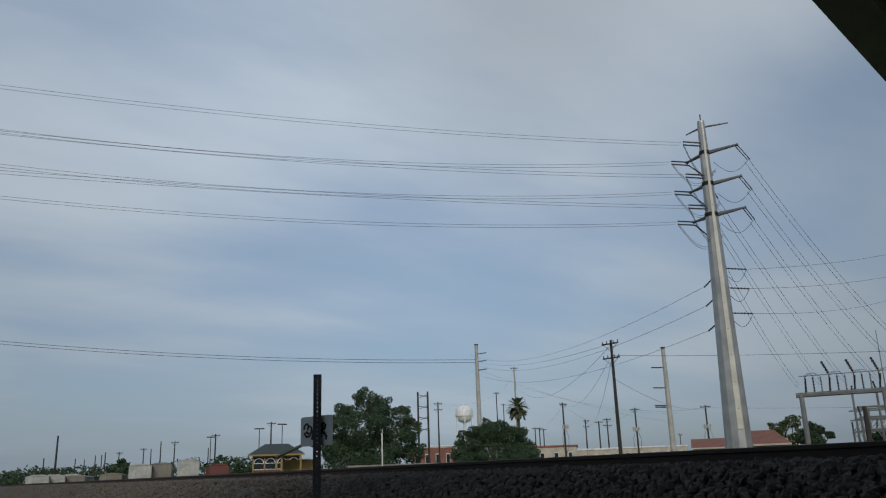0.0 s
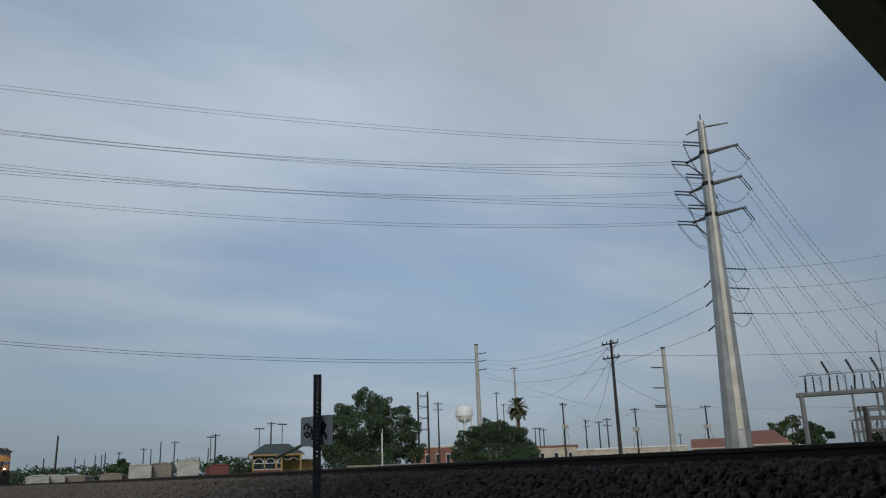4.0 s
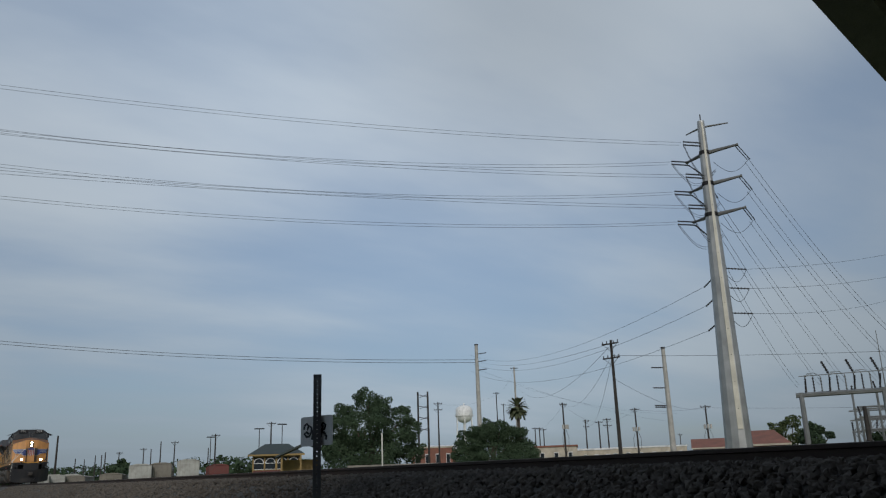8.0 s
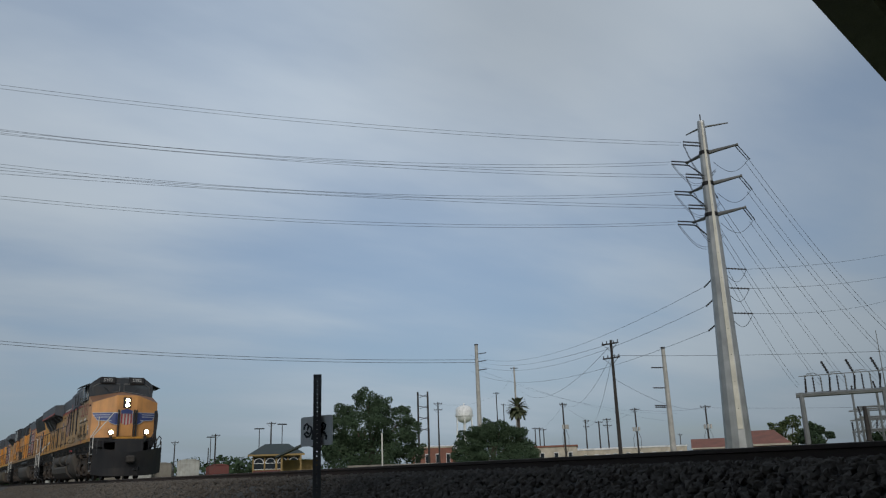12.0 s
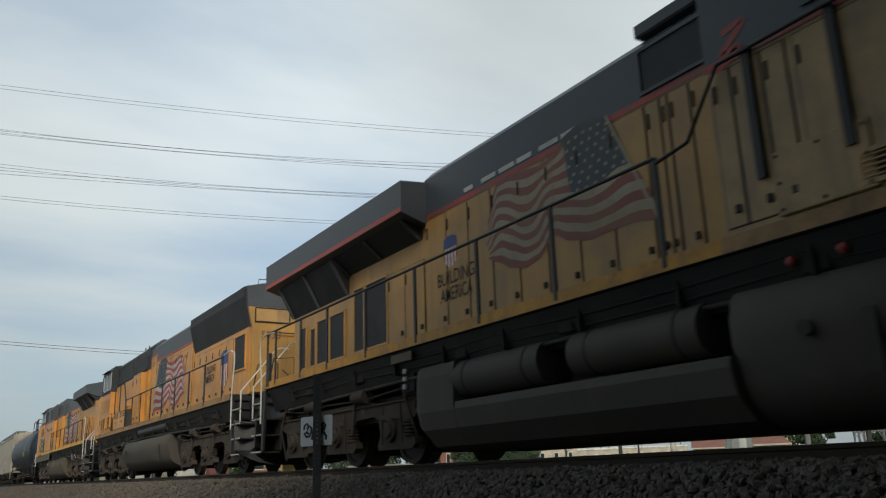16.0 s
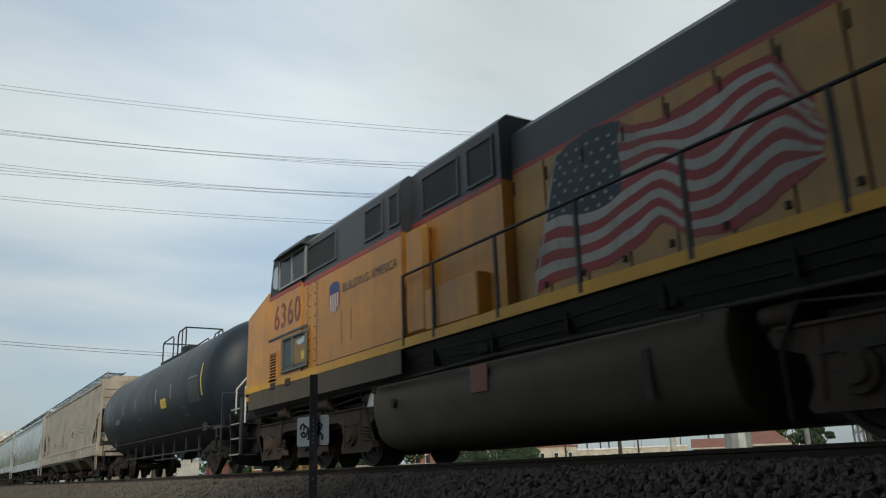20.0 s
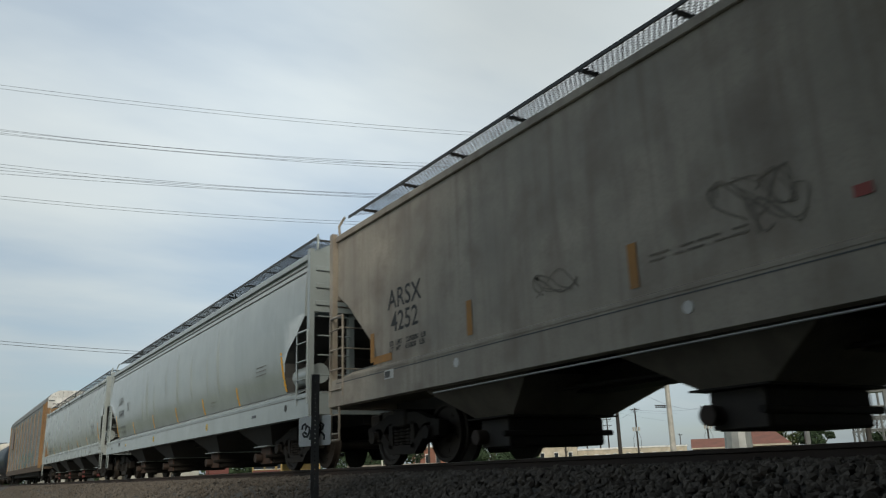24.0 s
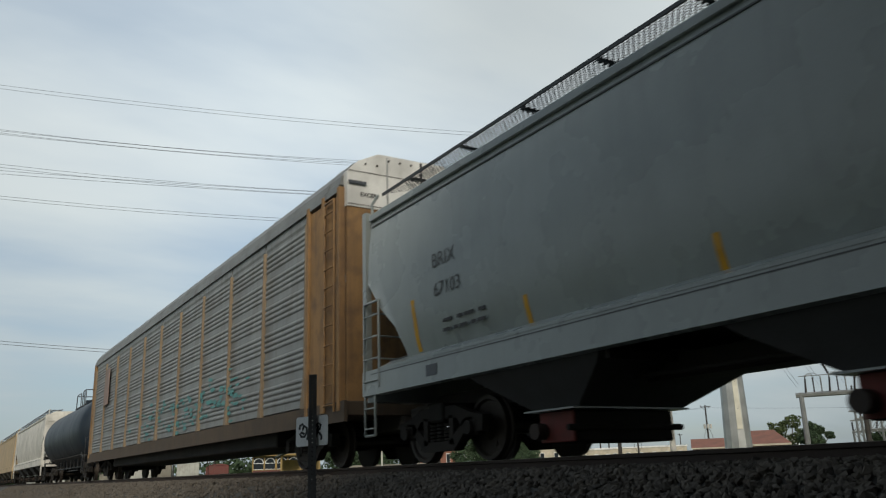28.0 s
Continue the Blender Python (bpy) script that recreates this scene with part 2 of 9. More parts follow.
YELLOW_LEAD = material("engine_yellow_road_worn", (0.43, 0.282, 0.13), 0.5, dirt=0.8, dirt_col=(0.20, 0.14, 0.088), streak=1.0, coarse=1.3)
SILL_RUST = material("rust_stained_sill", (0.36, 0.205, 0.075), 0.6, dirt=0.8, dirt_col=(0.13, 0.08, 0.05), streak=1.0, coarse=2.2)
SILL_ORANGE = material("worn_orange_sill", (0.52, 0.25, 0.03), 0.55, dirt=0.65, dirt_col=(0.16, 0.09, 0.05), streak=0.8, coarse=3.0)
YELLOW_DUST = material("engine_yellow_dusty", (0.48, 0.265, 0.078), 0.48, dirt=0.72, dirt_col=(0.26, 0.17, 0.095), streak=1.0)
WING_PALE = material("faded_wing_edge", (0.40, 0.43, 0.48), 0.6, dirt=0.4)
FLAG_RED_OLD = material("flag_red_worn", (0.25, 0.085, 0.062), 0.6, dirt=0.45, dirt_col=(0.24, 0.16, 0.08), streak=1.0)
FLAG_WHITE_OLD = material("flag_white_worn", (0.38, 0.31, 0.22), 0.6, dirt=0.6, dirt_col=(0.24, 0.17, 0.09), streak=1.0)
FLAG_BLUE_OLD = material("flag_blue_worn", (0.05, 0.066, 0.075), 0.6, dirt=0.35, dirt_col=(0.16, 0.13, 0.08))
NUMBER_PINK = material("number_pink_red", (0.42, 0.07, 0.075), 0.5, dirt=0.3, dirt_col=(0.25, 0.1, 0.06))
GALV = material("galvanised_steel", (0.40, 0.41, 0.41), 0.45, metal=0.55, dirt=0.3, dirt_col=(0.22, 0.22, 0.21), streak=0.8, space="World")
ARM_STEEL = material("dull_arm_steel", (0.16, 0.165, 0.165), 0.55, metal=0.3, dirt=0.3, space="World")
YARD_STEEL = material("weathered_yard_steel", (0.23, 0.24, 0.24), 0.5, metal=0.4, dirt=0.3, dirt_col=(0.13, 0.13, 0.13), space="World")
POLE_GREY = material("pole_grey", (0.42, 0.41, 0.38), 0.6, dirt=0.3, space="World")
POLE_WOOD = material("pole_wood", (0.034, 0.031, 0.029), 0.9, dirt=0.4, space="World", bump=0.5)
HARDWARE = material("line_hardware", (0.05, 0.05, 0.055), 0.5, metal=0.3, dirt=0.2)
CABLE = material("conductor", (0.055, 0.06, 0.068), 0.5, metal=0.4, dirt=0.0, streak=0, bump=0)
CONCRETE = material("bridge_concrete", (0.27, 0.265, 0.25), 0.85, dirt=0.45, dirt_col=(0.11, 0.11, 0.10), space="World", bump=0.4)
LENS = material("lamp_lens", (0.8, 0.75, 0.6), 0.2, dirt=0.0, streak=0, bump=0, glow=((1.0, 0.64, 0.32), 60.0))
BOWL = material("lamp_bowl", (0.9, 0.75, 0.52), 0.13, metal=1.0, dirt=0.1, streak=0, bump=0)
CARD = material("brown_card", (0.30, 0.205, 0.10), 0.7, dirt=0.4)
GREEN_GREY = material("green_grey_frame", (0.13, 0.145, 0.12), 0.55, dirt=0.4)
LETTER_DIM = material("dim_board_letters", (0.42, 0.43, 0.43), 0.6, dirt=0.3)


# ---- small mesh kit ----
class Kit:
    """Collects solids into one mesh."""

    def __init__(self):
        self.v, self.f, self.k, self.s = [], [], [], []

    def add(self, verts, faces, slot=0, smooth=False):
        o = len(self.v)
        self.v += [tuple(p) for p in verts]
        self.f += [tuple(o + i for i in f) for f in faces]
        self.k += [slot] * len(faces)
        self.s += [smooth] * len(faces)
        return self

    def box(self, x0, x1, y0, y1, z0, z1, slot=0, c=0.0):
        """A box; c rounds off its edges a little."""
        if c <= 0:
            v = [(x, y, z) for x in (x0, x1) for y in (y0, y1) for z in (z0, z1)]
            return self.add(v, [(0, 1, 3, 2), (4, 6, 7, 5), (0, 4, 5, 1), (2, 3, 7, 6), (0, 2, 6, 4), (1, 5, 7, 3)], slot)
        v, ix = [], {}
        for i, x in enumerate((x0, x1)):
            for j, y in enumerate((y0, y1)):
                for h, z in enumerate((z0, z1)):
                    sx, sy, sz = (c, -c)[i], (c, -c)[j], (c, -c)[h]
                    for a, p in enumerate(((x, y + sy, z + sz), (x + sx, y, z + sz), (x + sx, y + sy, z))):
                        ix[i, j, h, a] = len(v)
                        v.append(p)
        f = [[ix[i, 0, 0, 0], ix[i, 1, 0, 0], ix[i, 1, 1, 0], ix[i, 0, 1, 0]] for i in (0, 1)]
        f += [[ix[0, j, 0, 1], ix[1, j, 0, 1], ix[1, j, 1, 1], ix[0, j, 1, 1]] for j in (0, 1)]
        f += [[ix[0, 0, h, 2], ix[1, 0, h, 2], ix[1, 1, h, 2], ix[0, 1, h, 2]] for h in (0, 1)]
        for i in (0, 1):
            for j in (0, 1):
                f.append([ix[i, j, 0, 0], ix[i, j, 1, 0], ix[i, j, 1, 1], ix[i, j, 0, 1]])
                f.append([ix[i, 0, j, 0], ix[i, 1, j, 0], ix[i, 1, j, 2], ix[i, 0, j, 2]])
                f.append([ix[0, i, j, 1], ix[1, i, j, 1], ix[1, i, j, 2], ix[0, i, j, 2]])
                f += [[ix[i, j, h, 0], ix[i, j, h, 1], ix[i, j, h, 2]] for h in (0, 1)]
        return self.add(v, f, slot)

    def prism(self, outline, axis, a, b, slot=0):
        """An outline drawn out along an axis. 'x': points (y, z); 'y': (x, z); 'z': (x, y)."""
        def at(p, d):
            return {'x': (d, p[0], p[1]), 'y': (p[0], d, p[1]), 'z': (p[0], p[1], d)}[axis]
        n = len(outline)
        v = [at(p, a) for p in outline] + [at(p, b) for p in outline]
        f = [tuple(range(n)), tuple(range(2 * n - 1, n - 1, -1))] + [(i, (i + 1) % n, n + (i + 1) % n, n + i) for i in range(n)]
        return self.add(v, f, slot)

    def loft(self, rings, slot=0, smooth=False, close=True, caps=True):
        n = len(rings[0])
        v = [p for r in rings for p in r]
        f = []
        for i in range(len(rings) - 1):
            for j in range(n if close else n - 1):
                f.append((i * n + j, i * n + (j + 1) % n, (i + 1) * n + (j + 1) % n, (i + 1) * n + j))
        self.add(v, f, slot, smooth)
        if caps and close:
            self.add(rings[0], [tuple(range(n - 1, -1, -1))], slot)
            self.add(rings[-1], [tuple(range(n))], slot)
        return self

    def cyl(self, p, q, r0, r1=None, seg=12, slot=0, smooth=True, caps=True):
        p, q = Vector(p), Vector(q)
        r1 = r0 if r1 is None else r1
        w = (q - p).normalized()
        a = w.orthogonal().normalized()
        b = w.cross(a)
        rings = [[c + (a * math.cos(t) + b * math.sin(t)) * r for t in (2 * math.pi * i / seg for i in range(seg))] for c, r in ((p, r0), (q, r1))]
        return self.loft(rings, slot, smooth, True, caps)

    def tube(self, pts, r, seg=6, slot=0):
        pts = [Vector(p) for p in pts]
        rings, a = [], None
        for i, p in enumerate(pts):
            w = (pts[min(i + 1, len(pts) - 1)] - pts[max(i - 1, 0)]).normalized()
            if a is None:
                a = w.orthogonal().normalized()
            a = (a - w * a.dot(w)).normalized()
            b = w.cross(a)
            rings.append([p + (a * math.cos(t) + b * math.sin(t)) * r for t in (2 * math.pi * k / seg for k in range(seg))])
        return self.loft(rings, slot, True)

    def ball(self, c, r, seg=8, slot=0, squash=(1, 1, 1)):
        rows = max(4, seg // 2 + 1)
        rings = []
        for i in range(rows):
            t = math.pi * (0.02 + 0.96 * i / (rows - 1))
            rings.append([(c[0] + r * squash[0] * math.sin(t) * math.cos(u), c[1] + r * squash[1] * math.sin(t) * math.sin(u), c[2] + r * squash[2] * math.cos(t))
                          for u in (2 * math.pi * k / seg for k in range(seg))])
        return self.loft(rings, slot, True)


def mesh_of(name, kit, mats, shift=(0, 0, 0)):
    me = bpy.data.meshes.new(name)
    v = np.array(kit.v, dtype=float) - np.array(shift, dtype=float)
    me.from_pydata(v.tolist(), [], kit.f)
    for m in (mats if isinstance(mats, (list, tuple)) else [mats]):
        me.materials.append(m)
    me.polygons.foreach_set("material_index", kit.k)
    me.polygons.foreach_set("use_smooth", kit.s)
    bm = bmesh.new()
    bm.from_mesh(me)
    bmesh.ops.recalc_face_normals(bm, faces=bm.faces)
    bm.to_mesh(me)
    bm.free()
    me.update()
    return me


def part(name, kit, mats, parent=None, label="", shift=(0, 0, 0), at=None):
    ob = new(name, kit if isinstance(kit, bpy.types.Mesh) else mesh_of(name, kit, mats, shift))
    if parent is not None:
        ob.parent = parent
    if at is not None:
        ob.location = at
    return tagged(ob, label)


def thing(name, label, category, at=(0, 0, 0), group="", kind=""):
    ob = new(name)
    ob.location = at
    return tagged(ob, label, category, group, kind)


def solid(name, kit, mats, label, category, group="", kind="", at=None):
    return tagged(part(name, kit, mats, None, label, at=at), label, category, group, kind)


def lettering(text, size, m, mats, offset=0.0, bold=0.0, width=0.0, spread=1.0):
    """Built-in letters as a mesh, laid down by the matrix m (letters lie in its xy plane)."""
    cu = bpy.data.curves.new("lettering", 'FONT')
    cu.body, cu.size, cu.align_x, cu.align_y = text, size, 'CENTER', 'CENTER'
    cu.offset, cu.extrude, cu.resolution_u, cu.space_character, cu.space_line = bold, 0.0, 3, spread, 0.85
    ob = bpy.data.objects.new("lettering", cu)
    me = bpy.data.meshes.new_from_object(ob)
    bpy.data.objects.remove(ob)
    if width:
        xs = [q.co.x for q in me.vertices]
        m = m @ Matrix.Diagonal((width / (max(xs) - min(xs)), 1, 1, 1))
    me.transform(m @ Matrix.Translation((0, 0, offset)))
    me.materials.clear()
    me.materials.append(mats)
    return me


def on_side(x, y, z, lean=0.0):
    """Matrix for letters on the side that looks to -X, reading from far to near."""
    return Matrix.Translation((x, y, z)) @ Matrix(((0, 0, -1, 0), (-1, 0, 0, 0), (0, 1, 0, 0), (0, 0, 0, 1))) @ Matrix.Rotation(radians(lean), 4, 'Y')


def on_front(x, y, z):
    """Matrix for letters on an end that looks to -Y."""
    return Matrix.Translation((x, y, z)) @ Matrix(((1, 0, 0, 0), (0, 0, -1, 0), (0, 1, 0, 0), (0, 0, 0, 1)))


# ---- ground, track bed ----
SOIL = material("dirt_and_fines", (0.055, 0.052, 0.046), 0.95, dirt=0.5, dirt_col=(0.06, 0.052, 0.045), streak=0, grain=14, bump=0.9, vary=0.3, space="World", coarse=0.5)
# paler dirt added around the viewer to bounce light onto sign and train
BOUNCE_DIRT = material("pale_bounce_dirt", (0.125, 0.115, 0.098), 0.95, dirt=0.4, dirt_col=(0.1, 0.09, 0.075), streak=0, grain=14, bump=0.9, vary=0.25, space="World", coarse=0.5)
GRASS = material("rough_grass", (0.10, 0.125, 0.035), 0.95, dirt=0.5, dirt_col=(0.17, 0.15, 0.085), streak=0, grain=9, bump=0.9, vary=0.35, space="World", coarse=0.12)
STONE = material("ballast_stone", (0.112, 0.1, 0.087), 0.95, dirt=0.5, dirt_col=(0.092, 0.071, 0.05), streak=0, grain=60, bump=0.5, vary=0.18, space="World", island=0.32, coarse=2.0, spec=0.2)
PROFILE = [(-3000, 0.2), (-60, 0.2), (-14, 0.12), (-6, 0.05), (1.0, 0.12), (3.0, 0.32), (3.9, 0.45), (4.6, 0.70), (5.2, 1.0), (5.6, 1.16), (5.95, 1.19), (7.45, 1.21), (8.9, 1.19), (9.3, 1.16), (10.4, 0.6), (11.5, 0.3), (16, 0.2), (60, 0.2), (3000, 0.2)]


def bed_z(x):
    for (a, p), (b, q) in zip(PROFILE, PROFILE[1:]):
        if a <= x <= b:
            return p + (q - p) * (x - a) / (b - a)
    return 0.2


def build_ground():
    xs = [-3000, -600, -150, -60, -30, -14, -9, -6] + [-5 + 0.5 * i for i in range(15)] + [2.5 + 0.2 * i for i in range(46)] + [12, 13.5, 16, 20, 28, 40, 60, 100, 180, 350, 900, 3000]
    ys = [-3000, -600, -150, -60, -30, -15, -8] + [-4 + 0.4 * i for i in range(90)] + [33, 35, 38, 41, 45, 50, 55, 60, 70, 80, 95, 110, 140, 180, 250, 400, 900, 3000]
    v, f, k = [], [], []
    for y in ys:
        for x in xs:
            near = 1.0 if (-10 < x < 14 and -8 < y < 80) else 0.0
            z = bed_z(x) + near * (0.035 * noise.noise((x * 1.7, y * 1.3, 0)) + 0.018 * noise.noise((x * 6, y * 6, 3)))
            v.append((x, y, z))
    w = len(xs)
    for j in range(len(ys) - 1):
        for i in range(w - 1):
            f.append((j * w + i, j * w + i + 1, (j + 1) * w + i + 1, (j + 1) * w + i))
            # slot 2: the added light-bouncing dirt near and behind the viewer
            k.append(1 if xs[i] >= 11.0 or xs[i + 1] <= -8 else 2 if xs[i + 1] <= 0.5 and ys[j] < 12 else 0)
    kit = Kit()
    kit.add(v, f)
    kit.k = k
    solid("ground", kit, [SOIL, GRASS, BOUNCE_DIRT], "dark dirt and gravel ground rising to the track bed", "ground", kind="structure")


def build_ballast():
    """Loose crushed stone on the shoulder and slope of the track bed."""
    rng = np.random.RandomState(5)
    t = (1 + 5 ** 0.5) / 2
    base = np.array([(-1, t, 0), (1, t, 0), (-1, -t, 0), (1, -t, 0), (0, -1, t), (0, 1, t), (0, -1, -t), (0, 1, -t), (t, 0, -1), (t, 0, 1), (-t, 0, -1), (-t, 0, 1)]) / 1.9
    tri = np.array([(0, 11, 5), (0, 5, 1), (0, 1, 7), (0, 7, 10), (0, 10, 11), (1, 5, 9), (5, 11, 4), (11, 10, 2), (10, 7, 6), (7, 1, 8), (3, 9, 4), (3, 4, 2), (3, 2, 6), (3, 6, 8), (3, 8, 9), (4, 9, 5), (2, 4, 11), (6, 2, 10), (8, 6, 7), (9, 8, 1)])
    kinds = [base * (1 + 0.34 * rng.uniform(-1, 1, (12, 1))) * rng.uniform(0.65, 1.2, (1, 3)) for _ in range(14)]
    V, T, o = [], [], 0
    for x0, x1, y0, y1, n, s in ((4.3, 6.3, 1.8, 12.5, 9500, 0.036), (3.6, 6.3, 12.5, 34, 9000, 0.034), (6.2, 8.6, 2.0, 26, 2600, 0.04), (1.5, 4.4, 4, 40, 1500, 0.03), (3.4, 6.3, 34, 75, 6000, 0.038)):
        for _ in range(n):
            x, y = rng.uniform(x0, x1), rng.uniform(y0, y1)
            q = Euler(rng.uniform(0, 6.28, 3)).to_matrix()
            r = s * rng.uniform(0.6, 1.35)
            p = (kinds[rng.randint(14)] * r) @ np.array(q).T + (x, y, bed_z(x) + r * 0.45)
            V.append(p)
            T.append(tri + o)
            o += 12
    V, T = np.concatenate(V), np.concatenate(T)
    me = bpy.data.meshes.new("ballast")
    me.from_pydata(V.tolist(), [], T.tolist())
    me.materials.append(STONE)
    tagged(new("ballast", me), "loose grey-brown crushed stone on the track bed", "ballast", kind="stuff")


def build_track():
    track = thing("railway_track", "rusty steel rails on dark wooden ties in stone ballast", "railway track", (TRACK_X, 0, RAIL_Z), kind="structure")
    prof = [(-0.075, -0.17), (0.075, -0.17), (0.075, -0.158), (0.012, -0.135), (0.012, -0.05), (0.036, -0.04), (0.036, -0.006), (0.028, 0), (-0.028, 0), (-0.036, -0.006), (-0.036, -0.04), (-0.012, -0.05), (-0.012, -0.135), (-0.075, -0.158)]
    for sx in (-0.755, 0.755):
        k = Kit().prism([(sx + a, b) for a, b in prof], 'y', -200, 900)
        rail = part("rail", k, [RAIL_RUST], track, "rust-brown rail with a worn bright head")
        part("running_surface", Kit().box(sx - 0.026, sx + 0.026, -200, 900, 0.0008, 0.002), [TREAD], rail)
    tie = mesh_of("tie", Kit().box(-1.3, 1.3, -0.115, 0.115, -0.36, -0.168, c=0.012), [TIE])
    for i in range(250):
        part("tie", tie, None, track, at=(random.uniform(-0.03, 0.03), -8 + 0.5 * i + random.uniform(-0.03, 0.03), random.uniform(-0.012, 0.0)))
    plate = mesh_of("tie_plate", Kit().box(-0.18, 0.18, -0.09, 0.09, -0.168, -0.158), [RAIL_RUST])
    for i in range(60):
        part("tie_plate", plate, None, track, at=(-0.755, 1.0 + 0.5 * i, 0))


def build_bridge():
    """Road overpass on concrete beams, over the track and over the viewer."""
    a = math.degrees(math.atan2(0.267, 0.964))
    m = pose(10.94, 6.34, 8.17, 0, 0, a)
    br = thing("road_overpass", "grey concrete road overpass on deep concrete beams", "bridge", kind="structure")
    br.matrix_world = m
    for i in range(7):
        y1 = -2.75 * i
        part("beam", Kit().prism([(y1, 0), (y1 - 0.69, 0), (y1 - 0.69, 0.22), (y1 - 0.45, 0.42), (y1 - 0.45, 1.0), (y1 - 0.69, 1.15), (y1, 1.15), (y1 - 0.1, 0.9), (y1 - 0.1, 0.25)] if i else
                          [(y1, 0), (y1 - 0.69, 0), (y1 - 0.69, 0.22), (y1 - 0.45, 0.42), (y1 - 0.45, 1.0), (y1 - 0.69, 1.15), (y1, 1.15)], 'x', -160, 120), [CONCRETE], br)
    part("deck", Kit().box(-160, 120, -17.6, 0.1, 1.15, 1.4, c=0.02), [CONCRETE], br)
    for y in (-17.6, -0.2):
        part("parapet", Kit().box(-160, 120, y, y + 0.28, 1.4, 2.25, c=0.03), [CONCRETE], br)
    # unseen block added under the west span to keep light off the train
    part("unseen_shade_abutment", Kit().prism([(-26.0, -8.1), (-19.0, -8.1), (-13.0, -0.01), (-26.0, -0.01)], 'y', -17.6, 0.0), [CONCRETE], br)
    for x in (14.0, 50.0, 86.0):
        part("pier_cap", Kit().box(x - 0.7, x + 0.7, -17.2, -0.5, -1.2, 0, c=0.03), [CONCRETE], br)
        for y in (-2.2, -8.8, -15.4):
            part("pier", Kit().cyl((x, y, -8.1), (x, y, -1.2), 0.5, seg=20), [CONCRETE], br)


# ---- sign post beside the track ----
def build_sign_post():
    post = thing("sign_post", "dark perforated square steel post standing in the dirt", "post", (1.91, 4.51, 0.1))
    post.rotation_euler = (0, 0, radians(-22))
    k = Kit()
    h, n = 0.0235, 68
    step = 1.73 / n
    for s in range(4):
        q = Matrix.Rotation(s * math.pi / 2, 3, 'Z')
        for i in range(n):
            z0 = i * step
            if i < 12:
                k.add([q @ Vector(p) for p in ((-h, -h, z0), (h, -h, z0), (h, -h, z0 + step), (-h, -h, z0 + step))], [(0, 1, 2, 3)])
                continue
            c = z0 + step / 2
            ring = [(0.0044 * math.cos(t), -h, c + 0.0044 * math.sin(t)) for t in (math.pi / 4 * (j + 0.5) for j in range(8))]
            sq = [(h, -h, z0 + step), (-h, -h, z0 + step), (-h, -h, z0), (h, -h, z0)]
            v = [q @ Vector(p) for p in ring + sq]
            k.add(v, [(8 + (j % 4), 2 * j % 8, (2 * j + 1) % 8) for j in range(4)] + [(8 + j, (2 * j + 1) % 8, (2 * j + 2) % 8, 8 + (j + 1) % 4) for j in range(4)])
    part("tube", k, [material("post_steel", (0.13, 0.135, 0.14), 0.6, metal=0.1, dirt=0.35)], post)
    sign = thing("small_sign", "small white metal sign with black spray-painted marks, bolted behind a post", "sign", (1.91 + 0.01, 4.51 + 0.035, 1.505))
    sign.rotation_euler = (0, 0, radians(-74))
    w, hh, r = 0.148, 0.086, 0.016
    out = [(sx * (w - r) + r * math.cos(t), sz * (hh - r) + r * math.sin(t)) for sx, sz, t0 in ((1, 1, 0), (-1, 1, 90), (-1, -1, 180), (1, -1, 270)) for t in (radians(t0 + 30 * i) for i in range(4))]
    part("plate", Kit().prism(out, 'y', 0, 0.003), [material("sign_white", (0.9, 0.91, 0.89), 0.45, dirt=0.35, grain=60)], sign)

    def stroke(pts):
        k, r = Kit(), 0.0072
        rows = []
        for i, (a, b) in enumerate(pts):
            p, q = pts[max(i - 1, 0)], pts[min(i + 1, len(pts) - 1)]
            e = math.hypot(q[0] - p[0], q[1] - p[1]) or 1
            nx, nz = -(q[1] - p[1]) / e * r, (q[0] - p[0]) / e * r
            rows.append([(1.28 * (a + nx), -0.002, b + nz), (1.28 * (a - nx), -0.002, b - nz)])
        part("spray_mark", k.loft(rows, close=False), [LETTER_BLACK], sign, "black spray-painted stroke")
    stroke([(-0.088, 0.012), (-0.085, 0.035), (-0.066, 0.045), (-0.056, 0.03), (-0.066, 0.008), (-0.05, 0.032), (-0.034, 0.02), (-0.034, -0.005), (-0.05, -0.03), (-0.072, -0.03), (-0.084, -0.012), (-0.07, -0.004), (-0.052, -0.016)])
    stroke([(-0.03, -0.05), (-0.022, -0.01), (-0.016, 0.02)])
    stroke([(0.034, 0.026), (0.05, 0.042), (0.068, 0.03), (0.06, 0.006), (0.04, -0.004), (0.058, -0.014), (0.074, -0.035), (0.07, -0.056)])
    stroke([(0.028, -0.05), (0.04, -0.015), (0.05, 0.03)])


# ---- power lines ----
# pale colour for the brighter lit facet of the monopole
STRIP = material("bright_facet_strip", (0.54, 0.52, 0.44), 0.5, dirt=0.35, dirt_col=(0.35, 0.34, 0.30), streak=0.8, space="World")
def span(p, q, sag, n=24):
    p, q = Vector(p), Vector(q)
    return [p.lerp(q, i / n) - Vector((0, 0, 4 * sag * (i / n) * (1 - i / n))) for i in range(n + 1)]


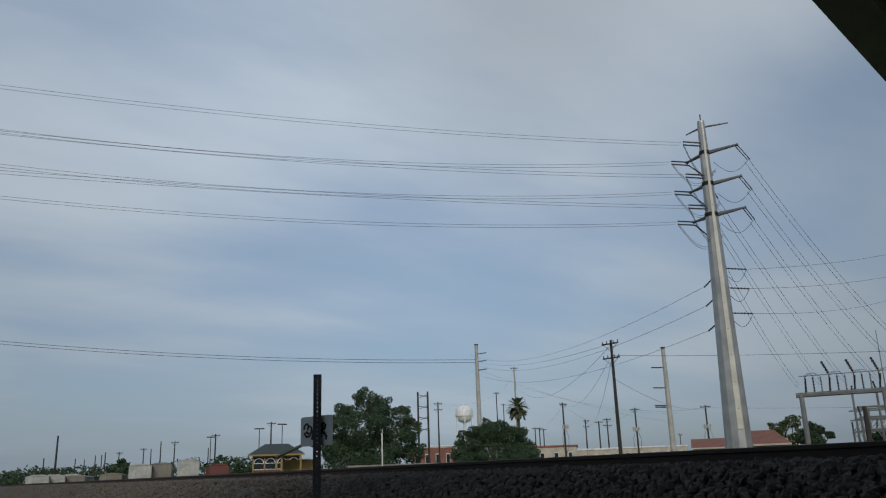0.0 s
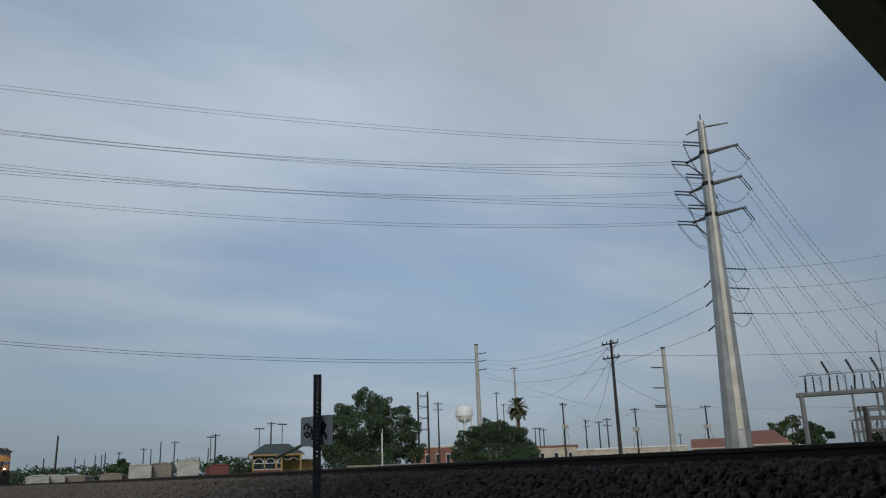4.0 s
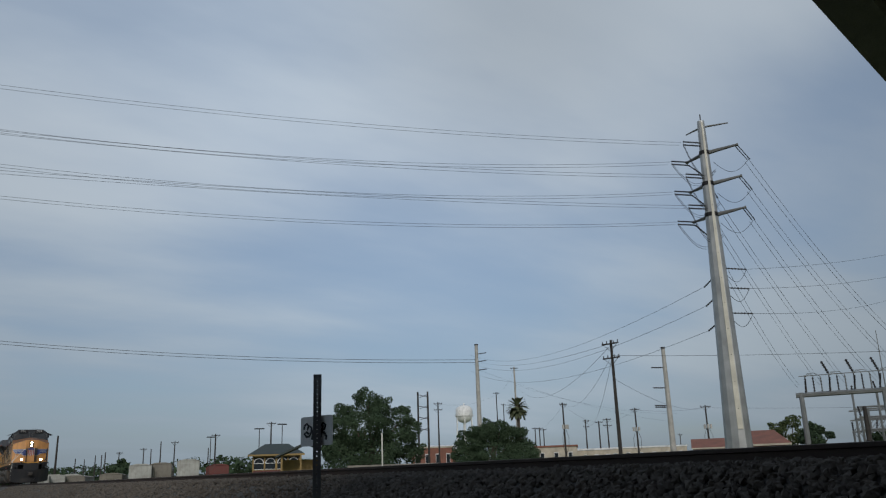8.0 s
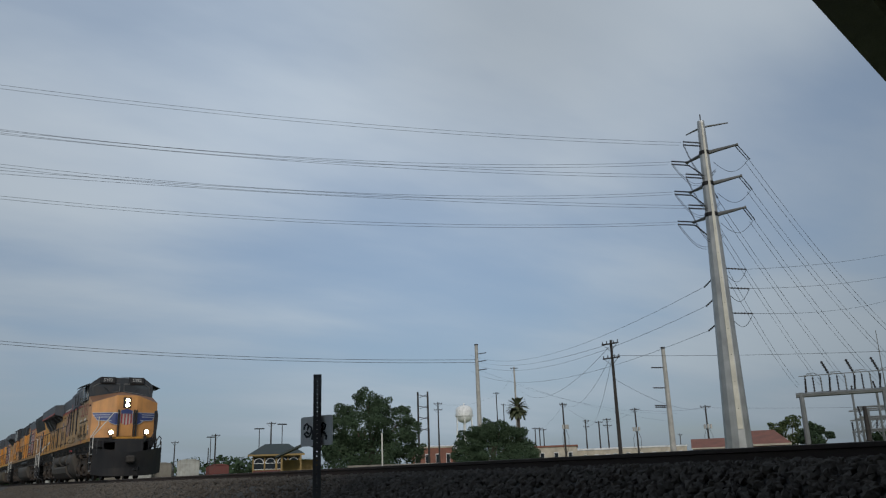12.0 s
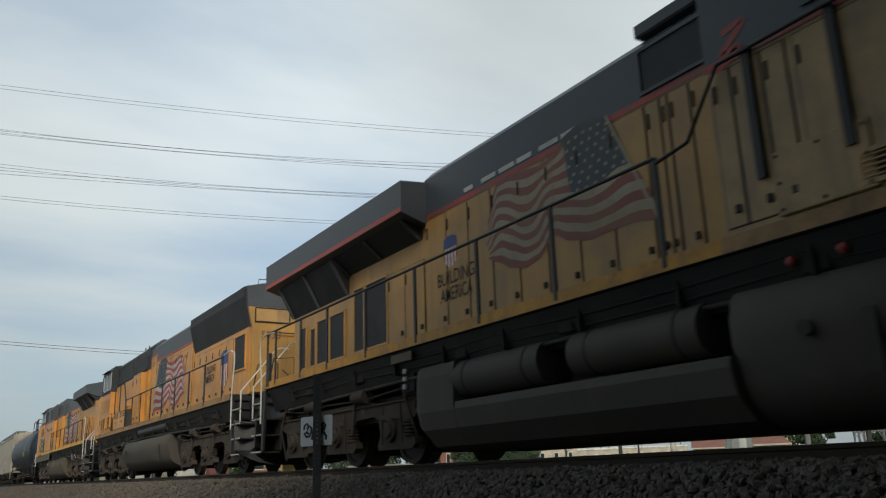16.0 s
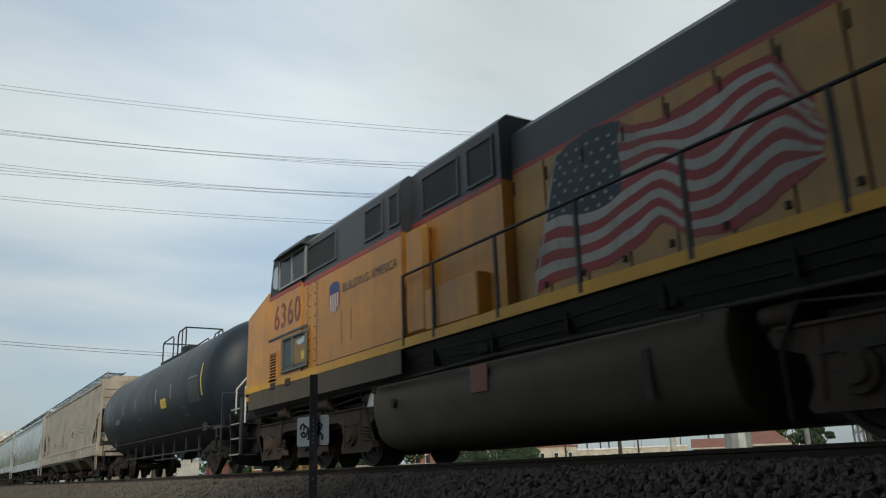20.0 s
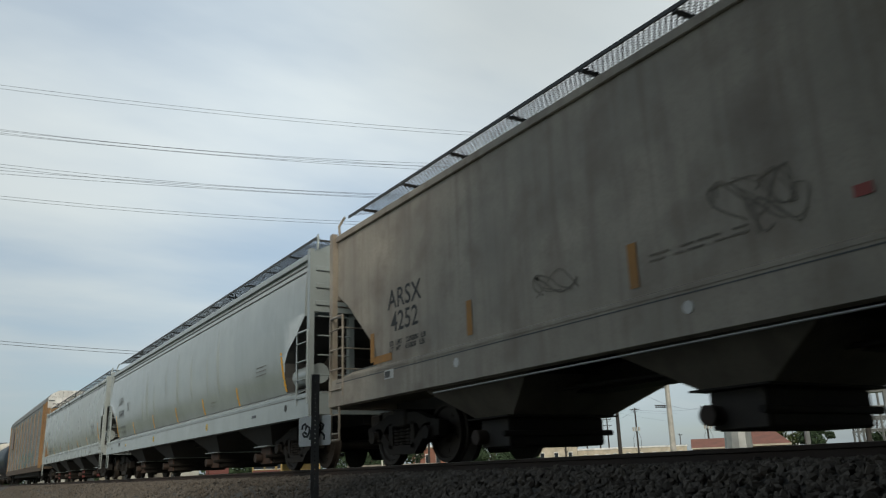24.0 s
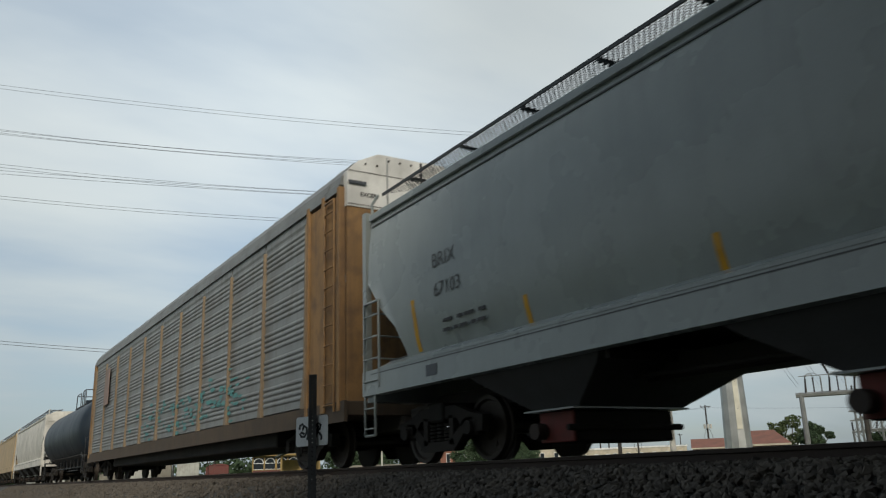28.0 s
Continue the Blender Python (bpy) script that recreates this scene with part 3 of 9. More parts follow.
def wire(p, q, sag, r=0.022, twin=0.0, name="overhead_wire", n=24):
    """One conductor, or a pair of them side by side."""
    k = Kit()
    d = Vector((q[0] - p[0], q[1] - p[1], 0)).normalized()
    side = Vector((-d.y, d.x, 0)) * twin / 2
    for s in ((1, -1) if twin else (0,)):
        k.tube([a + side * s - Vector((0, 0, 0.12 * s if twin else 0)) for a in span(p, q, sag, n)], r, 5)
    solid(name, k, [CABLE], "pair of grey aluminium overhead conductors" if twin else "thin dark overhead wire", "wire", "overhead wires")


def insulator(k, p, q, r=0.09, discs=9):
    """A ribbed rod in one piece."""
    p, q = Vector(p), Vector(q)
    w = (q - p).normalized()
    a = w.orthogonal().normalized()
    b = w.cross(a)
    stops = [(0.0, 0.4)]
    for i in range(discs):
        stops += [((i + 0.25) / discs, 0.55), ((i + 0.4) / discs, 1.0), ((i + 0.6) / discs, 1.0), ((i + 0.75) / discs, 0.55)]
    stops.append((1.0, 0.4))
    return k.loft([[p.lerp(q, t) + (a * math.cos(u) + b * math.sin(u)) * r * f for u in (math.pi / 4 * n for n in range(8))] for t, f in stops])


def build_monopole():
    bx, by, top = 48.3, 38.8, 26.8
    m = thing("steel_monopole", "tall tapered galvanised steel transmission pole with davit arms", "power pole", (bx, by, GROUND_Z))
    m.rotation_euler = (radians(0.36), radians(0.29), 0)
    v, r = Vector((0.779, 0.626, 0)), Vector((0.626, -0.779, 0))

    def rad(z):
        return 0.98 - (0.98 - 0.27) * z / top
    for z0, z1 in ((0, 9.4), (9.4, 18.3), (18.3, top)):
        k = Kit()
        rings = [[(rad(z) * 1.0 * math.cos(t), rad(z) * math.sin(t), z) for t in (math.pi / 6 * i + 0.2 for i in range(12))] for z in (z0, z1)]
        k.loft(rings)
        part("shaft", k, [GALV], m)
    part("base_flange", Kit().cyl((0, 0, 0), (0, 0, 0.35), 1.25, seg=24), [CONCRETE], m)
    # pale flat strip with bolts beside the view, painting the facet's brighter light
    face = Vector((-0.779, -0.626, 0)) * 0.966 + Vector((0.626, -0.779, 0)) * 0.259
    edge = Vector((-face.y, face.x, 0))
    k = Kit()
    rings = []
    for z in (3.2, 9.3, 18.2, 26.6):
        c, h = face * rad(z) * 0.985 + Vector((0, 0, z)), rad(z) * 0.21
        rings.append([c - edge * h, c + edge * h, c + edge * h + face * 0.05, c - edge * h + face * 0.05])
    part("facet_strip", k.loft(rings), [STRIP], m, "weathered pale strip painting the brighter facet of the shaft")
    for i in range(11):
        z = 4.6 + 1.9 * i
        part("step_bolt", Kit().cyl(face * (rad(z) + 0.03) + Vector((0, 0, z)), face * (rad(z) + 0.07) + Vector((0, 0, z)), 0.028, seg=6), [HARDWARE], m)
    tips = {}
    for i, z in enumerate((24.3, 21.75, 19.25)):
        for key, d in (("L", -1.35 * r + 2.3 * v), ("R", 2.4 * r - 0.1 * v)):
            w = d.normalized()
            p0, p1 = w * rad(z) * 0.9 + Vector((0, 0, z - 0.15)), d + Vector((0, 0, z + 0.12))
            arm = Kit().cyl(p0, p1, 0.17, 0.09, seg=8, smooth=False)
            arm.cyl(p1 - w * 0.02, p1 + w * 0.12, 0.13, seg=8)
            a = part("davit_arm", arm, [ARM_STEEL], m)
            part("arm_collar", Kit().cyl((0, 0, z - 0.3), (0, 0, z + 0.0), rad(z) + 0.05, seg=12, smooth=False), [HARDWARE], a)
            tips[key, i] = p1 + Vector((0, 0, -0.12))
    for d in (-1.2 * r + 1.2 * v, 2.0 * r):
        part("shield_wire_arm", Kit().cyl((0, 0, top - 0.5), d + Vector((0, 0, top - 0.45)), 0.09, 0.05, seg=8), [ARM_STEEL], m)
    part("lightning_rod", Kit().cyl((0, 0, top), (0, 0, top + 0.6), 0.05, seg=6), [HARDWARE], m)
    base = Vector((bx, by, GROUND_Z))
    # conductors leaving towards the next tower, across the tracks
    away = Vector((-0.945, 0.327, 0))
    rise = {("L", 0): (-4.5, 4.2), ("P", 0): (-1.4, 2.6), ("P", 1): (-2.0, 2.7), ("L", 1): (-4.5, 4.3), ("P", 2): (-1.1, 1.6), ("L", 2): (-3.5, 3.6)}
    gantry = {("P", 0): (93.5, 57.9), ("P", 1): (92.0, 60.3), ("P", 2): (90.5, 62.4), ("R", 0): (98.7, 49.0), ("R", 1): (97.0, 52.0), ("R", 2): (95.3, 54.9)}

    def string(p, q, r, n):
        part("insulator", insulator(Kit(), p, q, r, n), [HARDWARE], m, "dark ribbed insulator string")

    def jumper(pts):
        part("jumper", Kit().tube(pts, 0.018, 4), [CABLE], m, "drooping jumper cable")
    for i in range(3):
        z = (24.85, 22.19, 19.7)[i]
        for key in ("L", "P"):
            p = tips["L", i] if key == "L" else away * rad(z) * 0.9 + Vector((0, 0, z))
            q = p + away * 1.45
            for s in (-0.13, 0.13):
                string(p + Vector((0, 0, s)), q + Vector((0, 0, s)), 0.075, 10)
            a, b = rise[key, i]
            k = Kit()
            for s in (-1, 1):
                pts = []
                for j in range(37):
                    u = j / 36 * 2.6
                    pts.append(base + q + away * (48.5 * u) + Vector((0.06 * s, 0.16 * s, a * u + b * u * u - 0.05 * s)))
                k.tube(pts, 0.0115, 5)
            solid("overhead_wire", k, [CABLE], "pair of grey aluminium overhead conductors", "wire", "overhead wires")
            # jumper loop under the arm
            j0 = q
            j1 = Vector((0, 0, z - 2.1)) + r * 0.7
            for s in (0.0, 0.18):
                jumper([j0.lerp(j1, t / 10) - Vector((0, 0, 1.5 * math.sin(math.pi * t / 10) + s)) for t in range(11)])
        for key in ("R", "P"):
            zz = (23.3, 20.8, 18.4)[i] if key == "R" else (21.55, 19.15, 16.45)[i]
            p = tips["R", i] if key == "R" else v * 0.3 + Vector((0, 0, zz))
            g = Vector((*gantry[key, i], 9.4))
            d = (g - (base + p)).normalized()
            q = p + d * 2.0
            for s in (-0.1, 0.1):
                string(p + r * s, q + r * s, 0.045, 12)
            wire(base + q, g - d * 2.2, ((2.0, 1.1, 0.7) if key == "R" else (0.5, 0.4, 0.8))[i], 0.015, 0.28)
            if key == "R":
                jumper([q.lerp(r * 0.6 + Vector((0, 0, zz)), t / 10) - Vector((0, 0, 0.9 * math.sin(math.pi * t / 10))) for t in range(11)])
        # braced post insulators below the left arms
        string(tips["L", i] - Vector((0, 0, 0.1)), r * 0.1 + Vector((0, 0, tips["L", i].z - 2.3)), 0.07, 8)
    # lower line
    for i, z in enumerate((14.5, 13.0, 11.1)):
        w = (Vector((106.0, 157.4, 0)) - Vector((bx, by, 0))).normalized()
        p = w * rad(z) + Vector((0, 0, z))
        string(p, p + w * 2.2 + Vector((0, 0, -0.4)), 0.07, 7)
        wire(base + p + w * 2.2 + Vector((0, 0, -0.4)), (105.5, 157.8, (27.4, 25.6, 23.6)[i]), 3.2, 0.016)
        w = Vector((0.96, -0.1, 0)).normalized()
        p = w * rad(z) + Vector((0, 0, z + 0.5))
        string(p, p + w * 2.3 + Vector((0, 0, 0.1)), 0.07, 7)
        e0, e1 = p + w * 2.3 + Vector((0, 0, 0.1)), p + w * 0.2 - Vector((0, 0, 0.5))
        jumper([e0.lerp(e1, t / 10) - Vector((0, 0, 0.75 * math.sin(math.pi * t / 10))) for t in range(11)])
        wire(base + e0, ((99.2, 47.5, 25.6), (98.9, 48.2, 22.8), (96.9, 52.1, 19.6))[i], 0.6, 0.013)


def wood_pole(x, y, h, arms=1, turn=35.0, gear=False, r=0.16, mat=None, name="utility_pole", label="weathered dark wooden utility pole with crossarms"):
    mat = mat or POLE_WOOD
    p = thing(name, label, "power pole", (x, y, GROUND_Z), "utility poles")
    p.rotation_euler = (radians(random.uniform(-0.6, 0.6)), radians(random.uniform(-0.6, 0.6)), radians(turn))
    part("pole", Kit().cyl((0, 0, 0), (0, 0, h), r * 1.25, r * 0.75, seg=10), [mat], p)
    for i in range(arms):
        z = h - 0.35 - 1.3 * i
        c = part("crossarm", Kit().box(-0.95, 0.95, -0.19, -0.09, z - 0.06, z + 0.06, c=0.01), [POLE_WOOD], p)
        for x0 in (-0.87, -0.38, 0.38, 0.87):
            part("insulator", Kit().cyl((x0, -0.14, z + 0.07), (x0, -0.14, z + 0.28), 0.055, 0.035, seg=6), [HARDWARE], c)
        k = Kit()
        for s in (-1, 1):
            k.cyl((s * 0.75, -0.14, z - 0.05), (0, -0.14, z - 0.7), 0.025, seg=5)
        part("brace", k, [HARDWARE], p)
    if gear:
        for s in (-0.55, 0.0, 0.55):
            part("transformer", Kit().cyl((s, -0.35 if s else -0.45, h * 0.62), (s, -0.35 if s else -0.45, h * 0.62 + 0.75), 0.2, seg=12), [POLE_GREY], p, "grey pole transformer can")
        k = Kit()
        for s in (-1, 1):
            k.tube([(s * 0.25, -0.2, h * 0.62), (s * 0.75, -0.25, h * 0.5), (s * 0.7, -0.22, h * 0.36), (s * 0.18, -0.1, h * 0.28)], 0.035, 5)
        part("riser_cable", k, [HARDWARE], p)
    return p


def steel_pole(x, y, h, r, turn, arms):
    p = thing("steel_pole", "pale grey tapered steel pole with line-post insulators", "power pole", (x, y, GROUND_Z), "steel poles")
    p.rotation_euler = (0, 0, radians(turn))
    part("shaft", Kit().cyl((0, 0, 0), (0, 0, h), r, r * 0.6, seg=12, smooth=False), [POLE_GREY], p)
    part("cap", Kit().cyl((0, 0, h), (0, 0, h + 0.25), r * 0.75, seg=12), [HARDWARE], p)
    for z in arms:
        k = Kit()
        insulator(k, (0.2, 0, z), (2.4, 0, z + 0.15), 0.15, 6)
        part("line_post", k, [HARDWARE], p)


def build_poles():
    wood_pole(51.8, 54.3, 12.1, 2, -82, r=0.15)
    for x, y, h, arms, gear in ((96.4, 114.9, 12.3, 1, True), (125.8, 142.4, 11.3, 2, False), (128.0, 140.4, 10.9, 1, False), (129.4, 139.1, 11.4, 2, False), (119.9, 120.5, 12.1, 1, True),
                                (121.5, 104.1, 11.3, 1, True), (133.5, 187.3, 22.0, 1, False), (152.5, 210.6, 21.0, 1, False), (93.6, 153.7, 15.7, 2, False), (148.7, 188.4, 12.3, 1, False),
                                (155.8, 195.5, 12.4, 1, False), (160.0, 204.9, 13.3, 1, False), (221.6, 202.2, 10.9, 1, False),
                                (17.3, 149.0, 8.8, 0, False), (22.9, 218.8, 7.2, 0, False), (35.0, 257.6, 8.0, 0, False), (43.2, 296.9, 8.8, 0, False), (40.2, 256.9, 8.8, 0, False),
                                (41.9, 256.6, 8.8, 0, False), (39.5, 236.7, 8.9, 0, False), (46.5, 255.8, 9.6, 1, False), (51.0, 244.7, 10.2, 1, False), (55.1, 254.1, 10.2, 0, False), (48.7, 214.5, 10.6, 0, False),
                                (70.8, 250.2, 10.2, 0, False), (50.3, 172.8, 10.2, 1, False), (57.7, 159.9, 11.8, 1, False)):
        wood_pole(x, y, h, arms, random.choice((-55, -35, -20, 5)), gear, 0.17)
    p = wood_pole(51.9, 213.8, 10.6, 1, -20)
    wood_pole(125.8, 168.2, 26.4, 1, -38, False, 0.26, POLE_GREY, "tall_line_pole", "tall grey line pole with one crossarm")
    steel_pole(106.8, 157.2, 29.5, 0.62, -52, (27.4, 25.6, 23.6))
    steel_pole(109.9, 102.1, 21.0, 0.55, 128, (17.6, 14.0, 10.9, 10.6))
    # yard floodlights on T-shaped masts
    for x, y, h in ((54.9, 192.3, 10.4), (55.6, 160.7, 10.4), (59.8, 159.1, 11.2)):
        m = thing("floodlight_mast", "thin dark yard light mast with a flat T-shaped lamp head", "light mast", (x, y, GROUND_Z), "yard light masts")
        part("mast", Kit().cyl((0, 0, 0), (0, 0, h), 0.13, 0.08, seg=8), [HARDWARE], m)
        part("lamp_head", Kit().box(-0.95, 0.95, -0.3, 0.3, h, h + 0.22, c=0.04), [HARDWARE], m)
    # lattice-braced double mast
    h = thing("twin_pole_structure", "dark two-legged line structure with cross bracing", "power pole", (60.5, 103.6, GROUND_Z))
    h.rotation_euler = (0, 0, radians(-30))
    for s in (-0.72, 0.72):
        part("leg", Kit().cyl((s, 0, 0), (s, 0, 12.4), 0.17, 0.13, seg=8), [POLE_WOOD], h)
    for z in (12.0, 10.4, 8.8, 7.2, 3.4):
        k = Kit().cyl((-0.75, 0, z), (0.75, 0, z - 0.35), 0.05, seg=5)
        k.cyl((-0.5, 0, z - 0.45), (0.72, 0, z), 0.04, seg=5)
        part("cross_brace", k, [HARDWARE], h)
    # wires between them
    for dz in (0.0, 0.5):
        pts = []
        k = Kit()
        for j in range(37):
            u = j / 36 * 1.9
            pts.append((106.6 - 96.7 * u, 157.3 + 42.5 * u, 26.3 - dz * 1.3 + 0.25 * u + 5.4 * u * u))
        k.tube(pts, 0.05, 5)
        solid("overhead_wire", k, [CABLE], "thin dark overhead wire", "wire", "overhead wires")
    for a, b, sag in (((51.8, 54.3, 12.0), (106.8, 157.2, 26.0), 1.5), ((51.8, 54.3, 11.9), (125.8, 168.2, 22.0), 4.0), ((51.8, 54.3, 11.0), (96.4, 114.9, 12.2), 2.0), ((51.8, 54.3, 10.8), (125.8, 142.4, 11.2), 3.0),
                      ((51.8, 54.3, 8.8), (121.5, 104.1, 11.0), 1.2), ((51.8, 54.3, 10.9), (90, 10, 10), 1.0), ((96.4, 114.9, 12.2), (128.0, 140.4, 10.8), 0.8), ((128.0, 140.4, 10.8), (119.9, 120.5, 11.9), 0.8),
                      ((119.9, 120.5, 11.9), (121.5, 104.1, 11.1), 0.5), ((93.6, 153.7, 15.5), (133.5, 187.3, 21.5), 1.2), ((133.5, 187.3, 21.5), (125.8, 168.2, 26), 1), ((125.8, 168.2, 22.0), (221, 202, 18), 2),
                      ((121.5, 104.1, 11.0), (190, 60, 11), 1.0), ((148.7, 188.4, 12.2), (96.4, 114.9, 12.0), 0.8), ((106.8, 157.2, 24), (221, 202, 15), 2)):
        wire(a, b, sag, 0.016)


def build_substation():
    g = thing("substation_gantry", "grey steel substation gantry with insulators and busbars", "substation", (0, 0, GROUND_Z))
    a, b = Vector((90.5, 62.45, 0)), Vector((99.5, 47.5, 0))
    d = (b - a).normalized()
    for t in (0.0, 0.52, 1.0):
        p = a.lerp(b, t)
        part("column", Kit().cyl(p, p + Vector((0, 0, 8.9)), 0.36, 0.28, seg=8, smooth=False), [YARD_STEEL], g)
    k = Kit()
    k.cyl(a - d * 0.6 + Vector((0, 0, 8.6)), b + d * 0.6 + Vector((0, 0, 8.6)), 0.3, seg=6, smooth=False)
    part("beam", k, [YARD_STEEL], g)
    for i in range(7):
        p = a.lerp(b, 0.04 + i * 0.155)
        k = Kit().cyl(p + Vector((0, 0, 8.8)), p + Vector((0, 0, 11.0)), 0.07, seg=6)
        part("post", k, [YARD_STEEL], g)
        if i:
            k = Kit()
            insulator(k, p + Vector((0, 0, 11.0)), p + Vector((-0.75, 0.25, 12.5)), 0.19, 5)
            part("arrester", k, [HARDWARE], g, "dark ribbed surge arrester")
        k = Kit()
        insulator(k, p + Vector((-0.2, 0, 8.9)), p + Vector((-1.6, -1.1, 10.4)), 0.13, 8)
        part("strain_insulator", k, [HARDWARE], g, "dark strain insulator string")
        k = Kit().tube(span(p + Vector((-1.6, -1.1, 10.4)), p + Vector((0, 0, 10.9)), 0.9, 10), 0.04, 5)
        part("jumper", k, [HARDWARE], g)
        for e in (0.05, 0.1):
            q = a.lerp(b, min(1.0, 0.04 + i * 0.155 + e))
            k = Kit()
            insulator(k, q + Vector((0, 0, 8.85)), q + Vector((0, 0, 10.7)), 0.12, 5)
            part("post_insulator", k, [HARDWARE if e < 0.07 else YARD_STEEL], g)
            k = Kit().tube([q.lerp(p, t / 8) + Vector((0, 0, 10.7 + 0.5 * math.sin(math.pi * t / 8))) for t in range(9)], 0.035, 5)
            part("bus_loop", k, [YARD_STEEL], g)
    part("bus", Kit().cyl(a + Vector((0, 0, 10.9)), b + Vector((0, 0, 10.9)), 0.05, seg=6), [YARD_STEEL], g)
    # steelwork behind the gantry
    rng = random.Random(3)
    s = thing("switchyard_steel", "tangle of grey steel switch supports and busbars", "substation", (0, 0, GROUND_Z))
    o = Vector((104.0, 60.0, 0))
    u, w = Vector((0.62, -0.78, 0)), Vector((0.78, 0.62, 0))
    for row in range(3):
        for c in range(7):
            p = o + u * (c * 2.3 - 3.0) + w * (row * 5.0)
            h = rng.choice((4.6, 6.2, 7.5, 9.3))
            part("column", Kit().cyl(p, p + Vector((0, 0, h)), 0.15, seg=6, smooth=False), [YARD_STEEL], s)
            if rng.random() < 0.75:
                k = Kit()
                insulator(k, p + Vector((0, 0, h)), p + Vector((rng.uniform(-0.5, 0.5), 0, h + 1.2)), 0.16, 4)
                part("insulator", k, [HARDWARE], s)
        for z in (4.4, 6.0, 7.3):
            p = o + w * (row * 5.0) + Vector((0, 0, z))
            part("cross_beam", Kit().cyl(p - u * 3.2, p + u * (11.5 if row != 1 else 8), 0.11, seg=6, smooth=False), [YARD_STEEL], s)
        k = Kit()
        for c in range(10):
            p = o + u * (c * 1.5 - 3) + w * (row * 5.0)
            k.cyl(p + Vector((0, 0, 4.4)), p + u * 1.3 + Vector((0, 0, 6.0)), 0.05, seg=5)
            k.cyl(p + u * 1.3 + Vector((0, 0, 2.5)), p + Vector((0, 0, 4.4)), 0.05, seg=5)
        part("bracing", k, [YARD_STEEL], s)
    part("mast", Kit().cyl((97.2, 55.6, 0), (97.2, 55.6, 16.0), 0.12, 0.04, seg=6), [YARD_STEEL], s)
    wood_pole(93.5, 56.5, 6.8, 0, 0, r=0.3)


# ---- trees and bushes ----
LEAF = material("leaf_green", (0.052, 0.080, 0.047), 0.85, dirt=0.25, dirt_col=(0.06, 0.075, 0.036), streak=0, bump=0, space="World", island=0.12, spec=0.06, coarse=0.6)
LEAF_B = material("leaf_light", (0.06, 0.085, 0.034), 0.7, dirt=0.3, dirt_col=(0.15, 0.14, 0.05), streak=0, bump=0, space="World", island=0.5, spec=0.25)
PALM_LEAF = material("grey_green_palm", (0.10, 0.115, 0.065), 0.7, dirt=0.5, dirt_col=(0.16, 0.135, 0.08), streak=0, bump=0, space="World", spec=0.2)
BARK = material("bark", (0.09, 0.07, 0.055), 0.9, dirt=0.4, space="World", bump=0.6)


def leaves(lobes, n, size, seed):
    """Small leaf sprays scattered through the outer shell of a set of lobes (centre, radii)."""
    rng = np.random.RandomState(seed)
    vol = np.array([r[0] * r[1] * r[2] for _, r in lobes]) ** 0.7
    pick = rng.choice(len(lobes), n, p=vol / vol.sum())
    d = rng.normal(size=(n, 3))
    d /= np.linalg.norm(d, axis=1)[:, None]
    rad = rng.uniform(0.55, 1.08, n) ** 0.5
    c = np.array([lobes[i][0] for i in pick]) + d * rad[:, None] * np.array([lobes[i][1] for i in pick])
    a = rng.normal(size=(n, 3))
    a -= 0.6 * d * (a * d).sum(1)[:, None]
    a /= np.linalg.norm(a, axis=1)[:, None]
    b = np.cross(a, d + 0.45 * rng.normal(size=(n, 3)))
    b /= np.linalg.norm(b, axis=1)[:, None]
    s = (size * rng.uniform(0.6, 1.4, n))[:, None]
    v = np.stack([c + a * s, c + b * s * 0.55, c - a * s, c - b * s * 0.55], 1).reshape(-1, 3)
    return v, np.arange(4 * n).reshape(-1, 4)


def leaf_mesh(name, v, f, mat):
    me = bpy.data.meshes.new(name)
    me.from_pydata(v.tolist(), [], f.tolist())
    me.materials.append(mat)
    return me


def tree(x, y, h, w, lobes, n, size, seed, mat=None, name="tree", label="broad dark green leafy tree"):
    """lobes: (sideways, deep, up, radius) in parts of the width and height."""
    rng = random.Random(seed)
    t = thing(name, label, "tree", (x, y, GROUND_Z), "trees")
    t.rotation_euler = (0, 0, math.atan2(y, x) - math.pi / 2)
    trunk = Kit().tube([(0, 0, 0), (0.08, 0, h * 0.15), (-0.05, 0.05, h * 0.3), (0.1, 0, h * 0.5)], w * 0.035, 8)
    tr = part("trunk", trunk, [BARK], t)
    ls = []
    for a, b, c, r in lobes:
        p = Vector((a * w, b * w, c * h))
        ls.append((tuple(p), (r * w, r * w * 0.9, r * w * 0.8)))
        part("limb", Kit().tube([(0, 0, h * 0.25), p * 0.5 + Vector((0, 0, h * 0.12)), p], w * 0.011, 5), [BARK], tr)
        for _ in range(9):
            q = p + Vector((rng.uniform(-1, 1), rng.uniform(-1, 1), rng.uniform(-0.5, 1))).normalized() * r * w * rng.uniform(0.7, 1.1)
            k = r * w * rng.uniform(0.2, 0.45)
            ls.append((tuple(q), (k, k, k * 0.85)))
    v, f = leaves(ls, n, size, seed)
    part("crown", leaf_mesh("crown", v, f, mat or LEAF), None, t)


